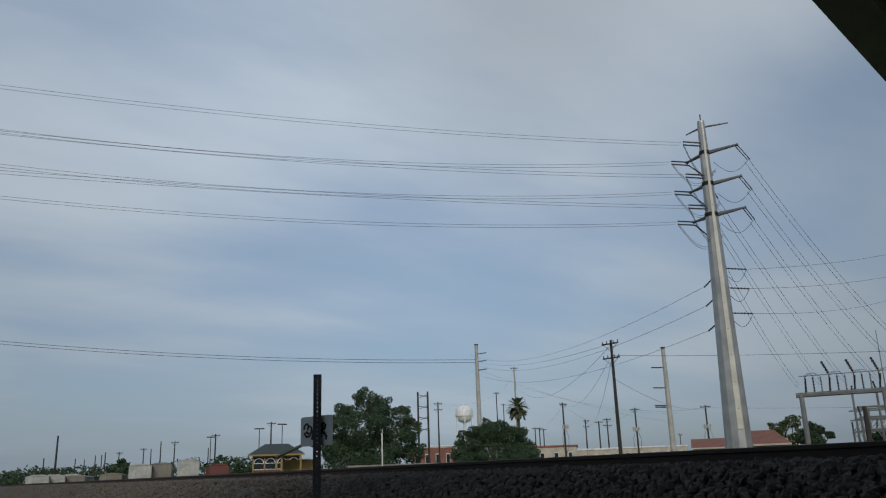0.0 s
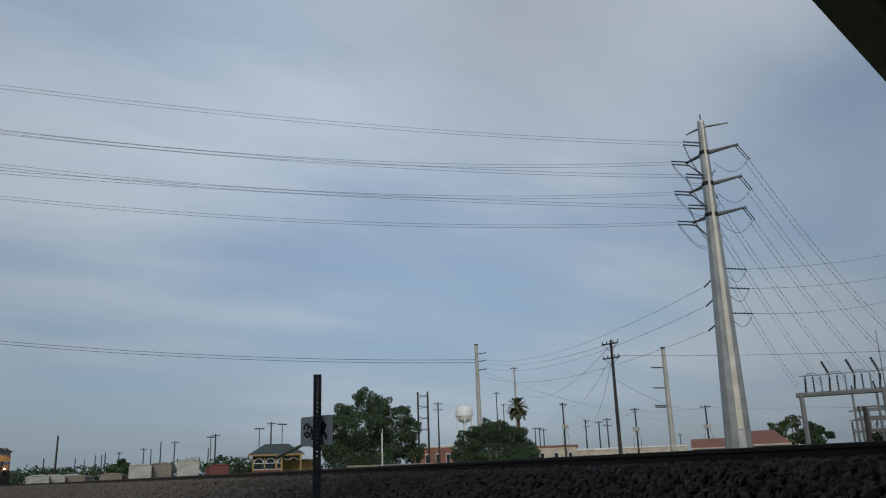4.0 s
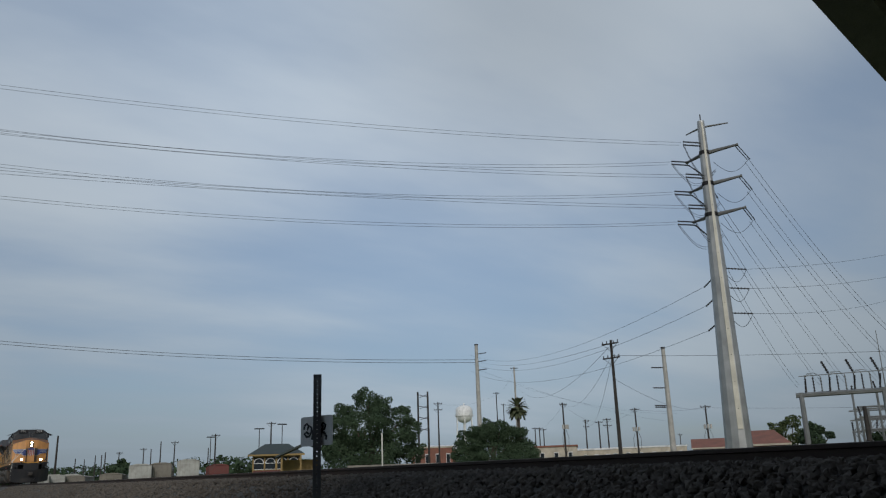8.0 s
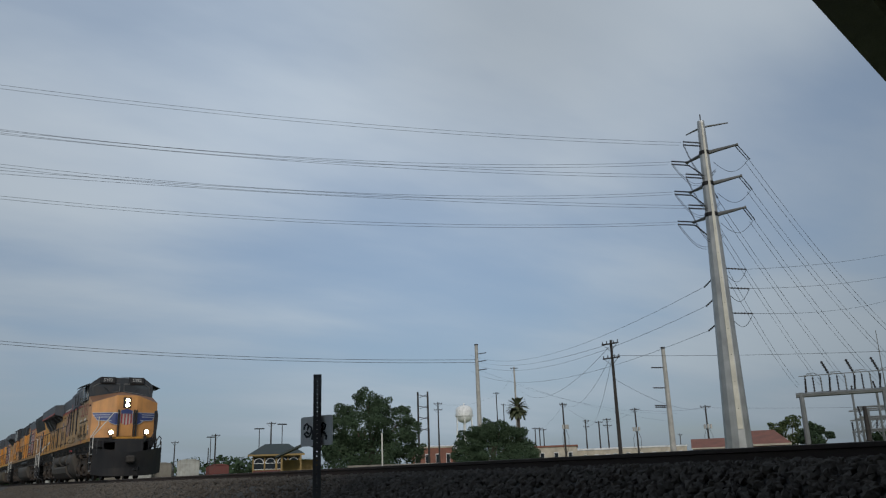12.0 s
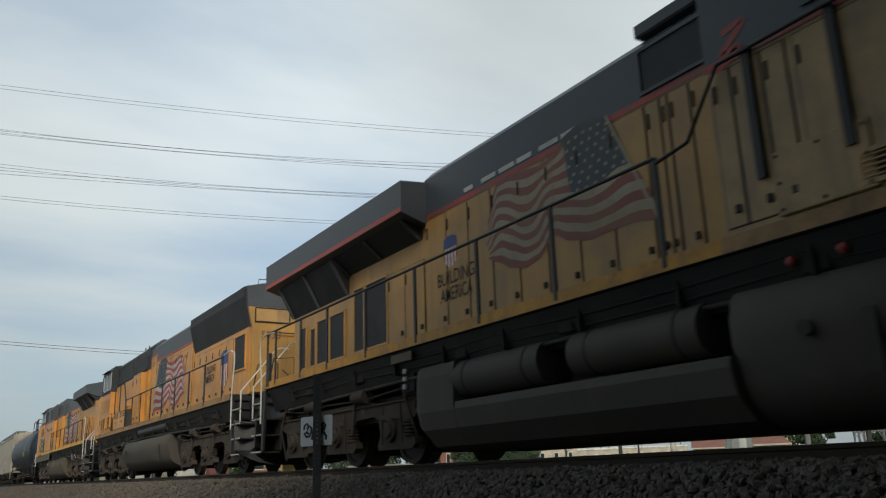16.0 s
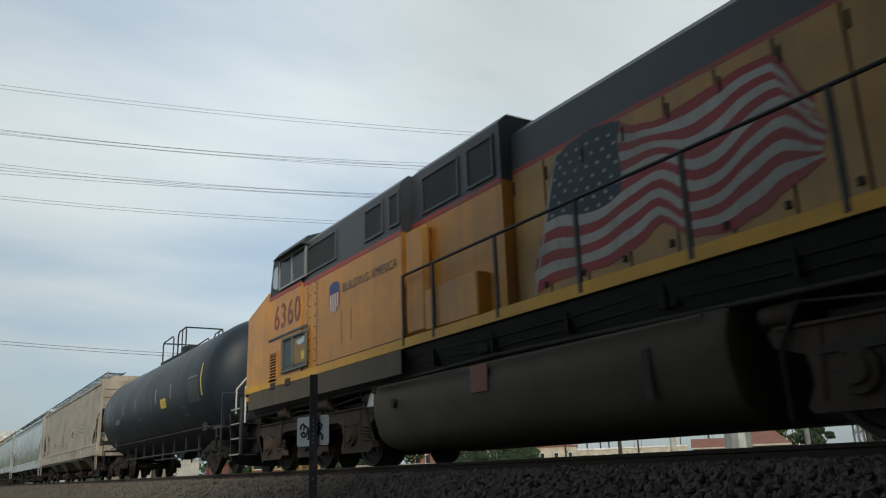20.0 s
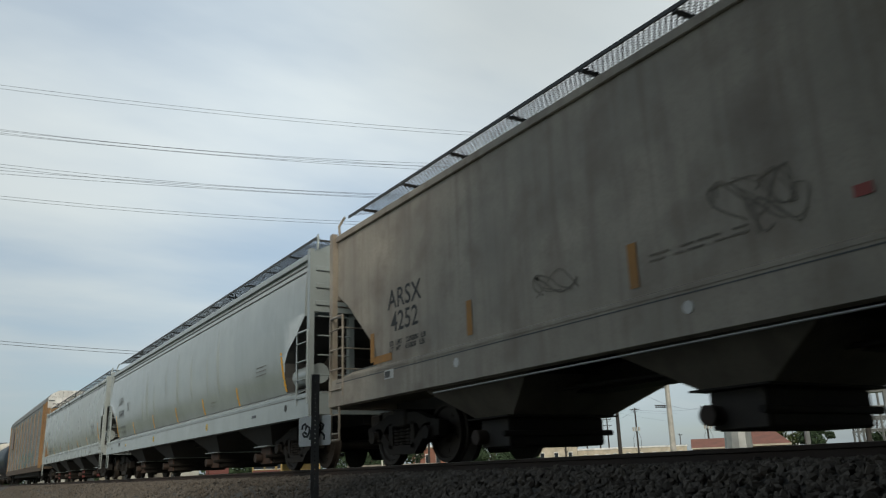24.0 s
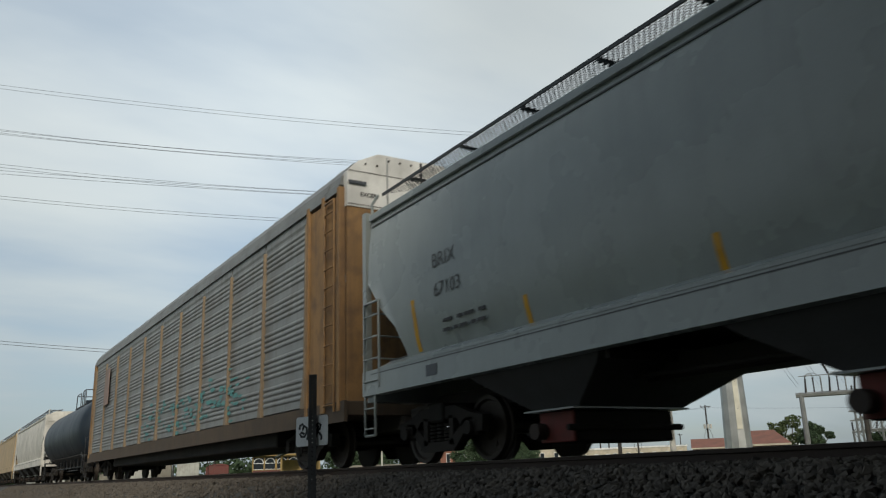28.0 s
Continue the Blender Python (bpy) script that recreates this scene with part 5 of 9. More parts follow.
    def freight_truck(self, y, r=0.457):
        for s in (-1, 1):
            x0, x1 = s * 0.92, s * 1.08
            k = Kit()
            k.prism([(y - 1.15, 0.40), (y - 1.18, 0.62), (y - 0.9, 0.66), (y - 0.45, 0.80), (y + 0.45, 0.80), (y + 0.9, 0.66), (y + 1.18, 0.62), (y + 1.15, 0.40), (y + 0.72, 0.40), (y + 0.5, 0.62), (y - 0.5, 0.62), (y - 0.72, 0.40)], 'x', x0, x1)
            k.prism([(y - 0.95, 0.60), (y - 0.72, 0.60), (y - 0.33, 0.30), (y + 0.33, 0.30), (y + 0.72, 0.60), (y + 0.95, 0.60), (y + 0.42, 0.16), (y - 0.42, 0.16)], 'x', x0, x1)
            for d in (-0.36, 0.36):
                k.box(min(x0, x1), max(x0, x1), y + d - 0.06, y + d + 0.06, 0.25, 0.66)
            fr = self.p("side_frame", k, [GEAR_DARK], None, "grimy cast steel side frame")
            for d in (-0.89, 0.89):
                kk = Kit().box(min(x0, x1) - 0.01, max(x0, x1) + 0.03 * s * s, y + d - 0.15, y + d + 0.15, 0.36, 0.58, c=0.03)
                kk.cyl((s * 1.06, y + d, 0.457), (s * 1.16, y + d, 0.457), 0.10, seg=12)
                self.p("bearing", kk, [GEAR_DARK], fr)
            for d in (-0.2, 0.0, 0.2):
                kk = Kit()
                for h in range(5):
                    kk.cyl((s * 1.0, y + d, 0.31 + 0.052 * h), (s * 1.0, y + d, 0.345 + 0.052 * h), 0.085, seg=9)
                self.p("spring", kk, [GEAR_DARK], fr)
        self.p("bolster", Kit().box(-1.12, 1.12, y - 0.2, y + 0.2, 0.58, 0.86, c=0.03), [GEAR_DARK])
        for d in (-0.89, 0.89):
            self.wheelset(y + d, r)

    def coupler(self, y, d):
        k = Kit().box(-0.14, 0.14, min(y, y + d * 0.5), max(y, y + d * 0.5), 0.72, 0.98, c=0.03)
        k.box(-0.2, 0.16, min(y + d * 0.4, y + d * 0.66), max(y + d * 0.4, y + d * 0.66), 0.70, 1.0, c=0.05)
        self.p("coupler", k, [RUNNING_GEAR], None, "rusty brown knuckle coupler")
        self.p("air_hose", Kit().tube([(0.35, y, 0.85), (0.38, y + d * 0.3, 0.55), (0.25, y + d * 0.6, 0.35), (0.05, y + d * 0.85, 0.42)], 0.03, 6), [BLACK_PAINT])

    def rail_line(self, pts, r=0.02, mat=None, name="handrail", label=""):
        return self.p(name, Kit().tube(pts, r, 6), [mat or BLACK_PAINT], None, label)

    def ladder(self, x, y0, y1, z0, z1, n, mat, depth=0.0, name="ladder"):
        if name == "stirrup_step":
            path = [(x, y0, z1), (x, y0, z0), (x, y1, z0), (x, y1, z1)]
        else:
            path = [(x, y0, z0), (x, y0, z1), (x, y1, z1), (x, y1, z0)]
        lad = self.p(name, Kit().tube([Vector(p).lerp(Vector(q), t) for p, q in zip(path, path[1:]) for t in (0.001, 0.97)] + [path[-1]], 0.024, 5), [mat])
        for i in range(n):
            z = z0 + (i + 0.35) * (z1 - z0) / n
            self.p("rung", Kit().cyl((x - 0.015, y0, z), (x - 0.015, y1, z), 0.014, seg=6), [mat], lad)

    def steps(self, yo, yi, side, mat=None):
        """Corner step well: yo is the outer, yi the inner end."""
        s = side
        w = self.p("step_well", Kit().box(min(s * 0.95, s * 1.0), max(s * 0.95, s * 1.0), min(yo, yi), max(yo, yi), 0.45, 1.70), [BLACK_PAINT])
        self.p("side_plate", Kit().prism([(yi, 1.70), (yi + (yi - yo) * 0.35, 1.70), (yi + (yi - yo) * 0.15, 0.42), (yi, 0.40)], 'x', s * 1.38, s * 1.43), [BLACK_PAINT], w)
        for z in (0.42, 0.78, 1.12, 1.46):
            st = self.p("step", Kit().box(min(s * 1.0, s * 1.43), max(s * 1.0, s * 1.43), min(yo, yi), max(yo, yi), z - 0.03, z), [BLACK_PAINT], w)
            self.p("step_edge", Kit().box(min(s * 1.432, s * 1.447), max(s * 1.432, s * 1.447), min(yo, yi), max(yo, yi), z - 0.022, z + 0.006), [STEP_EDGE], st, "worn white step edge")

    def shield(self, x, y, z, w, h):
        """Small shield: blue head over red and white stripes."""
        k = Kit()
        k.add([(x, y - w / 2, z + h * 0.42), (x, y - w * 0.55, z + h * 0.12), (x, y + w * 0.55, z + h * 0.12), (x, y + w / 2, z + h * 0.42), (x, y + w * 0.2, z + h * 0.5), (x, y - w * 0.2, z + h * 0.5)], [(0, 1, 2, 3, 4, 5)], 0)
        n = 9
        for i in range(n):
            a, b = y - w * 0.55 + w * 1.1 * i / n, y - w * 0.55 + w * 1.1 * (i + 1) / n

            def low(t):
                return z - h * 0.5 + h * 0.30 * abs((t - y) / (w * 0.55)) ** 2
            k.add([(x, a, z + h * 0.115), (x, b, z + h * 0.115), (x, b, low(b)), (x, a, low(a))], [(0, 1, 2, 3)], 1 + i % 2)
        return self.p("shield_emblem", k, [BLUE, RED, WHITE_PAINT], None, "small shield emblem, blue over red and white stripes")

    def flag(self, x, yh, yf, z0, z1, slant, worn=False):
        """Large painted waving flag on a leaning staff; yh is the top of the hoist, yf the fly."""
        k = Kit()
        n = 30
        crest = (0.93, 0.98, 1.0, 0.97, 0.87, 0.83, 0.85, 0.87, 0.89, 0.88, 0.55)
        foot = (0.02, 0.06, 0.06, 0.05, 0.10, 0.20, 0.05, 0.02, 0.06, 0.15, 0.22)

        def between(row, u):
            i = min(9, int(u * 10))
            t = u * 10 - i
            t = t * t * (3 - 2 * t)
            return row[i] * (1 - t) + row[i + 1] * t

        def at(u, w):
            y = yh + (yf - yh) * (u + 0.012 * math.sin(9 * w + 3)) + slant * (1 - w) * (1 - u) ** 2
            lo, hi = between(foot, u), between(crest, u)
            f = lo + (hi - lo) * w + 0.055 * math.sin(u * 15 + 1.5) * math.sin(math.pi * w)
            return (x, y, z0 + (z1 - z0) * f)
        for i in range(n):
            u0, u1 = i / n, (i + 1) / n
            for j in range(13):
                w0, w1 = j / 13, (j + 1) / 13
                canton = u1 <= 0.34 and j >= 6
                k.add([at(u0, w0), at(u1, w0), at(u1, w1), at(u0, w1)], [(0, 1, 2, 3)], 2 if canton else (j % 2))
        for r in range(7):
            for c in range(6):
                u, w = 0.03 + 0.052 * c + (0.026 if r % 2 else 0), 0.49 + 0.072 * r
                p = at(u, w)
                d = 0.026
                k.add([(x - 0.003, p[1] + d * math.cos(t), p[2] + d * math.sin(t)) for t in (2 * math.pi * q / 5 + 0.3 for q in range(5))], [(0, 1, 2, 3, 4)], 1)
        a, b = at(0, 1.02), at(0, -0.05)
        k.add([(x - 0.002, a[1] - 0.02, a[2]), (x - 0.002, a[1] + 0.02, a[2]), (x - 0.002, b[1] + 0.02, b[2]), (x - 0.002, b[1] - 0.02, b[2])], [(0, 1, 2, 3)], 1)
        mats = [FLAG_RED_OLD, FLAG_WHITE_OLD, FLAG_BLUE_OLD] if worn else [FLAG_RED, FLAG_WHITE, FLAG_BLUE]
        return self.p("painted_flag", k, mats, None, "weathered waving flag with red and white stripes and a starred blue field")

    def doors(self, x, ys, z0, z1, mat, latch=True, name="hood_door"):
        self.p("door_gasket", Kit().box(-x - 0.004, -x + 0.02, ys[0], ys[-1], z0 - 0.01, z1 + 0.012), [MESH_DARK], None, "dark joint behind the doors")
        for a, b in zip(ys, ys[1:]):
            for s in (-1, 1):
                d = self.p(name, Kit().box(min(s * x, s * (x + 0.016)), max(s * x, s * (x + 0.016)), a + 0.014, b - 0.014, z0, z1, c=0.006), [mat])
                if latch and s < 0:
                    self.p("latch", Kit().box(-x - 0.045, -x - 0.017, a + 0.06, a + 0.12, z0 + 0.12, z0 + 0.2, c=0.008), [RUNNING_GEAR], d)
                    self.p("hinge", Kit().cyl((-x - 0.02, b - 0.05, z1 - 0.3), (-x - 0.02, b - 0.05, z1 - 0.12), 0.016, seg=6), [RUNNING_GEAR], d)

    def screen(self, x, y0, y1, z0, z1, slats=0, frame_mat=None, name="air_grille"):
        """Dark screened opening in a raised frame."""
        for s in (-1, 1):
            g = self.p(name, Kit().box(min(s * x, s * (x + 0.012)), max(s * x, s * (x + 0.012)), y0, y1, z0, z1), [MESH_DARK])
            if s < 0:
                k = Kit()
                for a, b, c, d in ((y0 - 0.04, y1 + 0.04, z0 - 0.04, z0), (y0 - 0.04, y1 + 0.04, z1, z1 + 0.04), (y0 - 0.04, y0, z0, z1), (y1, y1 + 0.04, z0, z1)):
                    k.box(-x - 0.03, -x - 0.002, a, b, c, d)
                self.p("grille_frame", k, [frame_mat or YELLOW], g)
                for i in range(slats):
                    z, h = z0 + (i + 0.5) * (z1 - z0) / slats, 0.27 * (z1 - z0) / slats
                    self.p("slat", Kit().prism([(-x - 0.013, z + h), (-x - 0.036, z - 0.2 * h), (-x - 0.033, z - h), (-x - 0.013, z + 0.3 * h)], 'y', y0, y1), [frame_mat or YELLOW], g)


Vehicle.wheels = {}


def engine_common(v, y0, y1, trucks, tank, paint, front, sill=(), tank_mat=None, truck_mat=None):
    """Frame, deck, fuel tank, trucks, couplers and steps of a road engine."""
    v.p("underframe", Kit().prism([(-1.2, 1.25), (1.2, 1.25), (1.4, 1.70), (-1.4, 1.70)], 'y', y0 + (1.65 if y0 == front else 1.1), y1 - (1.65 if y1 == front else 1.1)), [BLACK_PAINT])
    v.p("deck", Kit().box(-1.45, 1.45, y0 + (1.62 if y0 == front else 1.04), y1 - (1.62 if y1 == front else 1.04), 1.704, 1.86, c=0.01), [BLACK_PAINT])
    for s in (-1, 1):
        for a, b, m in sill or ((y0 + (1.62 if y0 == front else 1.04), y1 - (1.62 if y1 == front else 1.04), SILL_YELLOW),):
            v.p("sill_stripe", Kit().box(min(s * 1.452, s * 1.462), max(s * 1.452, s * 1.462), a, b, 1.715, 1.862), [m], None, "worn yellow side sill stripe")
        v.p("air_pipe", Kit().tube([(s * 1.25, y0 + 2, 1.2), (s * 1.27, (y0 + y1) / 2, 1.33), (s * 1.25, y1 - 2, 1.2)], 0.03, 6), [RUNNING_GEAR])
        for zz, xx in ((1.56, 1.33), (1.44, 1.28)):
            v.p("conduit", Kit().tube([(s * xx, y0 + 2.2 + (y1 - y0 - 4.4) * q / 12, zz + (0.025 if q % 3 == 1 else -0.015)) for q in range(13)], 0.018, 6), [SILL_SHADE])
        for q in range(13):
            yy = y0 + 2.4 + (y1 - y0 - 4.8) * q / 12
            v.p("pipe_hanger", Kit().box(min(s * 1.24, s * 1.37), max(s * 1.24, s * 1.37), yy - 0.02, yy + 0.02, 1.36, 1.70), [SILL_SHADE])
        for k in range(7):
            yy = y0 + 3 + k * (y1 - y0 - 6) / 6 + (0.3 if k % 2 else -0.2)
            v.p("junction_box", Kit().box(min(s * 1.18, s * 1.32), max(s * 1.18, s * 1.32), yy - 0.14, yy + 0.14, 1.38, 1.66, c=0.02), [SILL_SHADE])
    a, b, low, high, belly = tank
    side = [(-1.30, high)] + [(-1.34 - 0.08 * math.sin(math.pi * t), high - 0.04 - (high - belly) * t) for t in (0.0, 0.33, 0.67, 1.0)]
    side += [(-0.7 - 0.64 * math.cos(math.pi / 2 * t), belly - 0.04 - (belly - 0.04 - low) * math.sin(math.pi / 2 * t)) for t in (0.2, 0.4, 0.6, 0.8, 1.0)]
    prof = side + [(-x, z) for x, z in reversed(side)]
    k = Kit()
    for y, q in ((a, -1), (b, 1)):
        k.add([(x * 0.97, y, z) for x, z in prof], [tuple(range(len(prof)))])
    k.loft([[(x * q, y, z) for x, z in prof] for y, q in ((a, 0.97), (a + 0.06, 1), (b - 0.06, 1), (b, 0.97))], smooth=True, caps=False)
    ft = v.p("fuel_tank", k, [tank_mat or FUEL_TANK], None, "grimy dusty fuel tank")
    v.p("tank_gauge", Kit().box(-1.44, -1.425, a + 0.9, a + 1.0, 0.5, 1.0), [RUNNING_GEAR], ft)
    v.p("filler", Kit().cyl((-1.46, b - 0.8, 0.92), (-1.40, b - 0.8, 0.92), 0.07, seg=10), [RUNNING_GEAR], ft)
    for t in trucks:
        v.engine_truck(t, mat=truck_mat or TRUCK)
    v.coupler(y0 + 0.3, -1)
    v.coupler(y1 - 0.3, 1)
    for s in (-1, 1):
        for y, d in ((y0, 1), (y1, -1)):
            o = (1.0 if y == y0 else 0.6) if y == front else 0.22
            v.steps(y + d * o, y + d * (o + 0.62), s)
    for y in (y0, y1):
        d = 1 if y == y0 else -1
        w = 0.6 if y == front and d > 0 else 0.95
        v.p("end_plate", Kit().box(-w, w, min(y + d * 0.30, y + d * 0.38), max(y + d * 0.30, y + d * 0.38), 0.95, 1.72), [BLACK_PAINT])
        v.p("draft_pocket", Kit().box(-0.62, 0.62, min(y + d * 0.39, y + d * 2.3), max(y + d * 0.39, y + d * 2.3), 0.62, 1.3, c=0.02), [GEAR_DARK])
        v.p("platform", Kit().prism([(-w, y + d * 0.384), (w, y + d * 0.384), (0.95, y + d * 1.3), (0.95, y + d * 1.7), (-0.95, y + d * 1.7), (-0.95, y + d * 1.3)], 'z', 1.62, 1.703), [BLACK_PAINT])
        k = Kit()
        rings, rise = [], 1.12 if y == front else 0.95
        for i in range(15):
            x = -1.46 + 2.92 * i / 14
            q = abs(x) / 1.46
            back = (0.72 if y == front else 0.5) * q * q
            lo = 0.14 + (0.12 if y == front else 0.34) * q ** 4
            o = (0.0, -0.04, -0.18) if y == front else (-0.22, -0.02, 0.06)
            rings.append([(x, y + d * (back + o[0]), lo), (x, y + d * (back + o[1]), max(0.5, lo + 0.05)), (x, y + d * (back + o[2]), rise + 0.25 * q), (x, y + d * (back + o[2] + 0.04), rise + 0.25 * q), (x, y + d * (back + o[1] + 0.05), max(0.5, lo + 0.05)), (x, y + d * (back + o[0] + 0.06), lo)])
        k.loft(rings)
        v.p("snow_plow", k, [BLACK_PAINT], None, "black sheet steel snow plow")


def end_rails(v, y, d, paint=None):
    """White corner grab rails by the steps and the platform rail. d: +1 where the engine lies at larger y."""
    for s in (-1, 1):
        v.rail_line([(s * 1.43, y + d * 0.24, 1.15), (s * 1.43, y + d * 0.24, 1.85), (s * 0.58, y + d * 0.27, 2.88), (s * 0.45, y + d * 0.28, 2.92), (s * 0.25, y + d * 0.28, 2.9)], 0.017, RAIL_WHITE, "grab_rail", "white painted grab rail")
        v.rail_line([(s * 1.46, y + d * 0.86, 1.0), (s * 1.46, y + d * 0.86, 1.9), (s * 1.46, y + d * 0.73, 2.6), (s * 1.46, y + d * 0.76, 2.84), (s * 1.46, y + d * 1.05, 2.92), (s * 1.46, y + d * 1.6, 2.88)], 0.017, RAIL_WHITE, "grab_rail", "white painted grab rail")
        v.rail_line([(s * 0.5, y + d * 0.34, 1.70), (s * 0.5, y + d * 0.34, 2.55), (s * 1.0, y + d * 0.34, 2.5), (s * 1.15, y + d * 0.34, 1.72)], 0.018, BLACK_PAINT)
    v.rail_line([(-0.4, y + d * 0.32, 2.4), (-0.2, y + d * 0.25, 2.2), (0.2, y + d * 0.25, 2.2), (0.4, y + d * 0.32, 2.4)], 0.014, BLACK_PAINT, "safety_chain")


def side_rail(v, ys, z=2.85, low=1.87):
    for s in (-1, 1):
        for y in ys:
            v.p("stanchion", Kit().box(min(s * 1.44, s * 1.47), max(s * 1.44, s * 1.47), y - 0.028, y + 0.028, low - 0.12, z), [BLACK_PAINT])
        v.rail_line([(s * 1.455, ys[0], z), (s * 1.455, ys[-1], z)], 0.022)


def hood(v, y0, y1, half, z0, split, top, lower, upper, stripe=True, chamfer=0.15):
    v.p("hood_side", Kit().box(-half, half, y0, y1, z0, split), [lower])
    v.p("hood_roof", Kit().prism([(-half, split), (half, split), (half, top - chamfer), (half - chamfer, top), (-half + chamfer, top), (-half, top - chamfer)], 'y', y0, y1), [upper])
    if stripe:
        for s in (-1, 1):
            v.p("red_stripe", Kit().box(min(s * half, s * (half + 0.006)), max(s * half, s * (half + 0.006)), y0, y1, split - 0.05, split + 0.035), [RED])


def fan(v, y, z, r=0.55):
    k = Kit().cyl((0, y, z), (0, y, z + 0.14), r, seg=20)
    v.p("roof_fan", k, [ENGINE_GREY])


def radiator_wing(v, y0, y1, mat, low, top, peak, bands, stripe=True):
    """Overhanging radiator roof above the hood, with screened intakes flaring out below it. bands: (from, to, foot height, half width of the hood)."""
    v.p("radiator_roof", Kit().prism([(-1.0, low - 0.16), (1.0, low - 0.16), (1.49, low), (1.5, top), (0.25, peak), (-0.25, peak), (-1.5, top), (-1.49, low)], 'y', y0, y1), [mat])
    for s in (-1, 1):
        if stripe:
            v.p("red_stripe", Kit().box(min(s * 1.5, s * 1.506), max(s * 1.5, s * 1.506), y0, y1, low + 0.005, low + 0.085), [RED])
    for a, b, foot, half in bands:
        flare = v.p("intake_flare", Kit().prism([(-half, foot), (half, foot), (1.36, low - 0.06), (1.3, low - 0.05), (-1.3, low - 0.05), (-1.36, low - 0.06)], 'y', a, b), [MESH_DARK])
        n = max(1, round((b - a) / 1.35))
        for s in (-1, 1):
            for i in range(n + 1):
                y = a + 0.03 + (b - a - 0.06) * i / n
                v.p("strut", Kit().prism([(s * (half + 0.005), foot - 0.01), (s * (half + 0.055), foot - 0.01), (s * 1.405, low - 0.07), (s * 1.355, low - 0.07)], 'y', y - 0.025, y + 0.025), [mat], flare)
    for i in range(int((y1 - y0) / 1.9)):
        fan(v, y0 + 1.2 + 1.9 * i, peak, 0.6)


def lamp(v, name, x, y, z, way, parent, lit):
    """Round sealed-beam lamp: a mirror bowl of parabolic section with a small bulb at its focus."""
    def ring(r, d):
        return [(x + r * math.cos(t), y + way * d, z + r * math.sin(t)) for t in (2 * math.pi * i / 24 for i in range(24))]
    bowl = Kit().loft([ring(r, 0.004 + r * r / 0.136) for r in (0.004, 0.02, 0.036, 0.052, 0.066, 0.08, 0.092)], smooth=True, caps=False)
    bowl.loft([ring(0.093, 0.0665), ring(0.1, 0.0665), ring(0.1, 0.002)], smooth=False, caps=False)
    b = v.p(name, bowl, [BOWL], parent, "lit warm lamp in a bright bowl" if lit else "unlit lamp")
    v.p("bulb", Kit().ball((x, y + way * 0.036, z), 0.027, 12), [LENS if lit else GALV], b)


def wide_cab(v, yf, d, paint, number, window=(2.05, 3.1), split=3.55, num_at=0.0, num_w=1.5, num_h=0.65, zc=3.1, wz=(3.8, 4.4), tall=0.0, faded=False, dip=0.0, ws=1.24, lean=0.45, back=3.82, quarter=None, boxy=False):
    """Broad-nosed cab. yf: the nose corner; d: +1 where the rest of the engine lies at larger y; ws, lean: foot and rake of the windscreen."""
    def Y(a):
        return yf + d * a
    V = [(-0.45, Y(-0.50), 1.87), (0.45, Y(-0.50), 1.87), (1.44, Y(-0.14), 1.87), (-1.44, Y(-0.14), 1.87),
         (-0.45, Y(-0.46), 3.77 - dip), (0.45, Y(-0.46), 3.77 - dip), (1.44, Y(-0.10), 3.46 - dip), (-1.44, Y(-0.10), 3.46 - dip),
         (0, Y(ws - 0.14), back + 0.24), (1.44, Y(ws - 0.02), back), (-1.44, Y(ws - 0.02), back), (1.44, Y(ws - 0.02), 1.87), (-1.44, Y(ws - 0.02), 1.87)]
    k = Kit().add(V, [(0, 1, 5, 4), (1, 2, 6, 5), (3, 0, 4, 7), (2, 11, 9, 6), (12, 3, 7, 10), (8, 9, 11, 12, 10), (0, 3, 12, 11, 2, 1)])
    k.add(V, [(4, 5, 8), (5, 6, 9, 8), (7, 4, 8, 10)], 1)
    nose = v.p("nose", k, [YELLOW_NOSE, NOSE_RUST] if boxy else [paint, paint])
    v.p("cab_side", Kit().box(-1.43, 1.43, min(Y(ws - 0.018), Y(3.15)), max(Y(ws - 0.018), Y(3.15)), 1.87, split), [paint])
    prof = [(-1.43, split), (1.43, split), (1.43, 4.42 + 0.5 * tall), (1.32, 4.56 + 0.5 * tall), (0.72, 4.66 + tall), (-0.72, 4.66 + tall), (-1.32, 4.56 + 0.5 * tall), (-1.43, 4.42 + 0.5 * tall)]
    if boxy:
        prof = [(-1.43, split), (1.43, split), (1.43, 4.42), (1.34, 4.51), (1.02, 4.755), (-1.02, 4.755), (-1.34, 4.51), (-1.43, 4.42)]
    r0 = [(x, Y(ws if z < 3.9 else ws + 0.08 + (z - 3.9) * lean), z) for x, z in prof]
    r1 = [(x, Y(3.15), z) for x, z in prof]
    roof = v.p("cab_roof", Kit().loft([r0, r1]), [CAB_GREY])
    # windscreens and number boards
    for s in (-1, 1):
        g = [(s * 0.1, 4.10), (s * 1.3, 3.92), (s * 1.3, 4.26 + 0.5 * tall), (s * 1.0, 4.42 + 0.5 * tall), (s * 0.1, 4.40 + 0.5 * tall)]
        k = Kit().add([(x, Y(ws + 0.06 + (z - 3.9) * lean), z) for x, z in g], [(0, 1, 2, 3, 4)])
        scr = v.p("windscreen", k, [CAB_SCREEN], roof, "dark cab windscreen")
        if boxy:
            edge = [(x, Y(ws + 0.05 + (z - 3.9) * lean), z) for x, z in g]
            v.p("screen_frame", Kit().tube(edge + edge[:1], 0.022, 5), [ARM_STEEL], scr, "dull metal windscreen frame")
            arm = [(s * 0.55, Y(ws - 0.03), 4.05), (s * 0.82, Y(ws - 0.05), 4.3)]
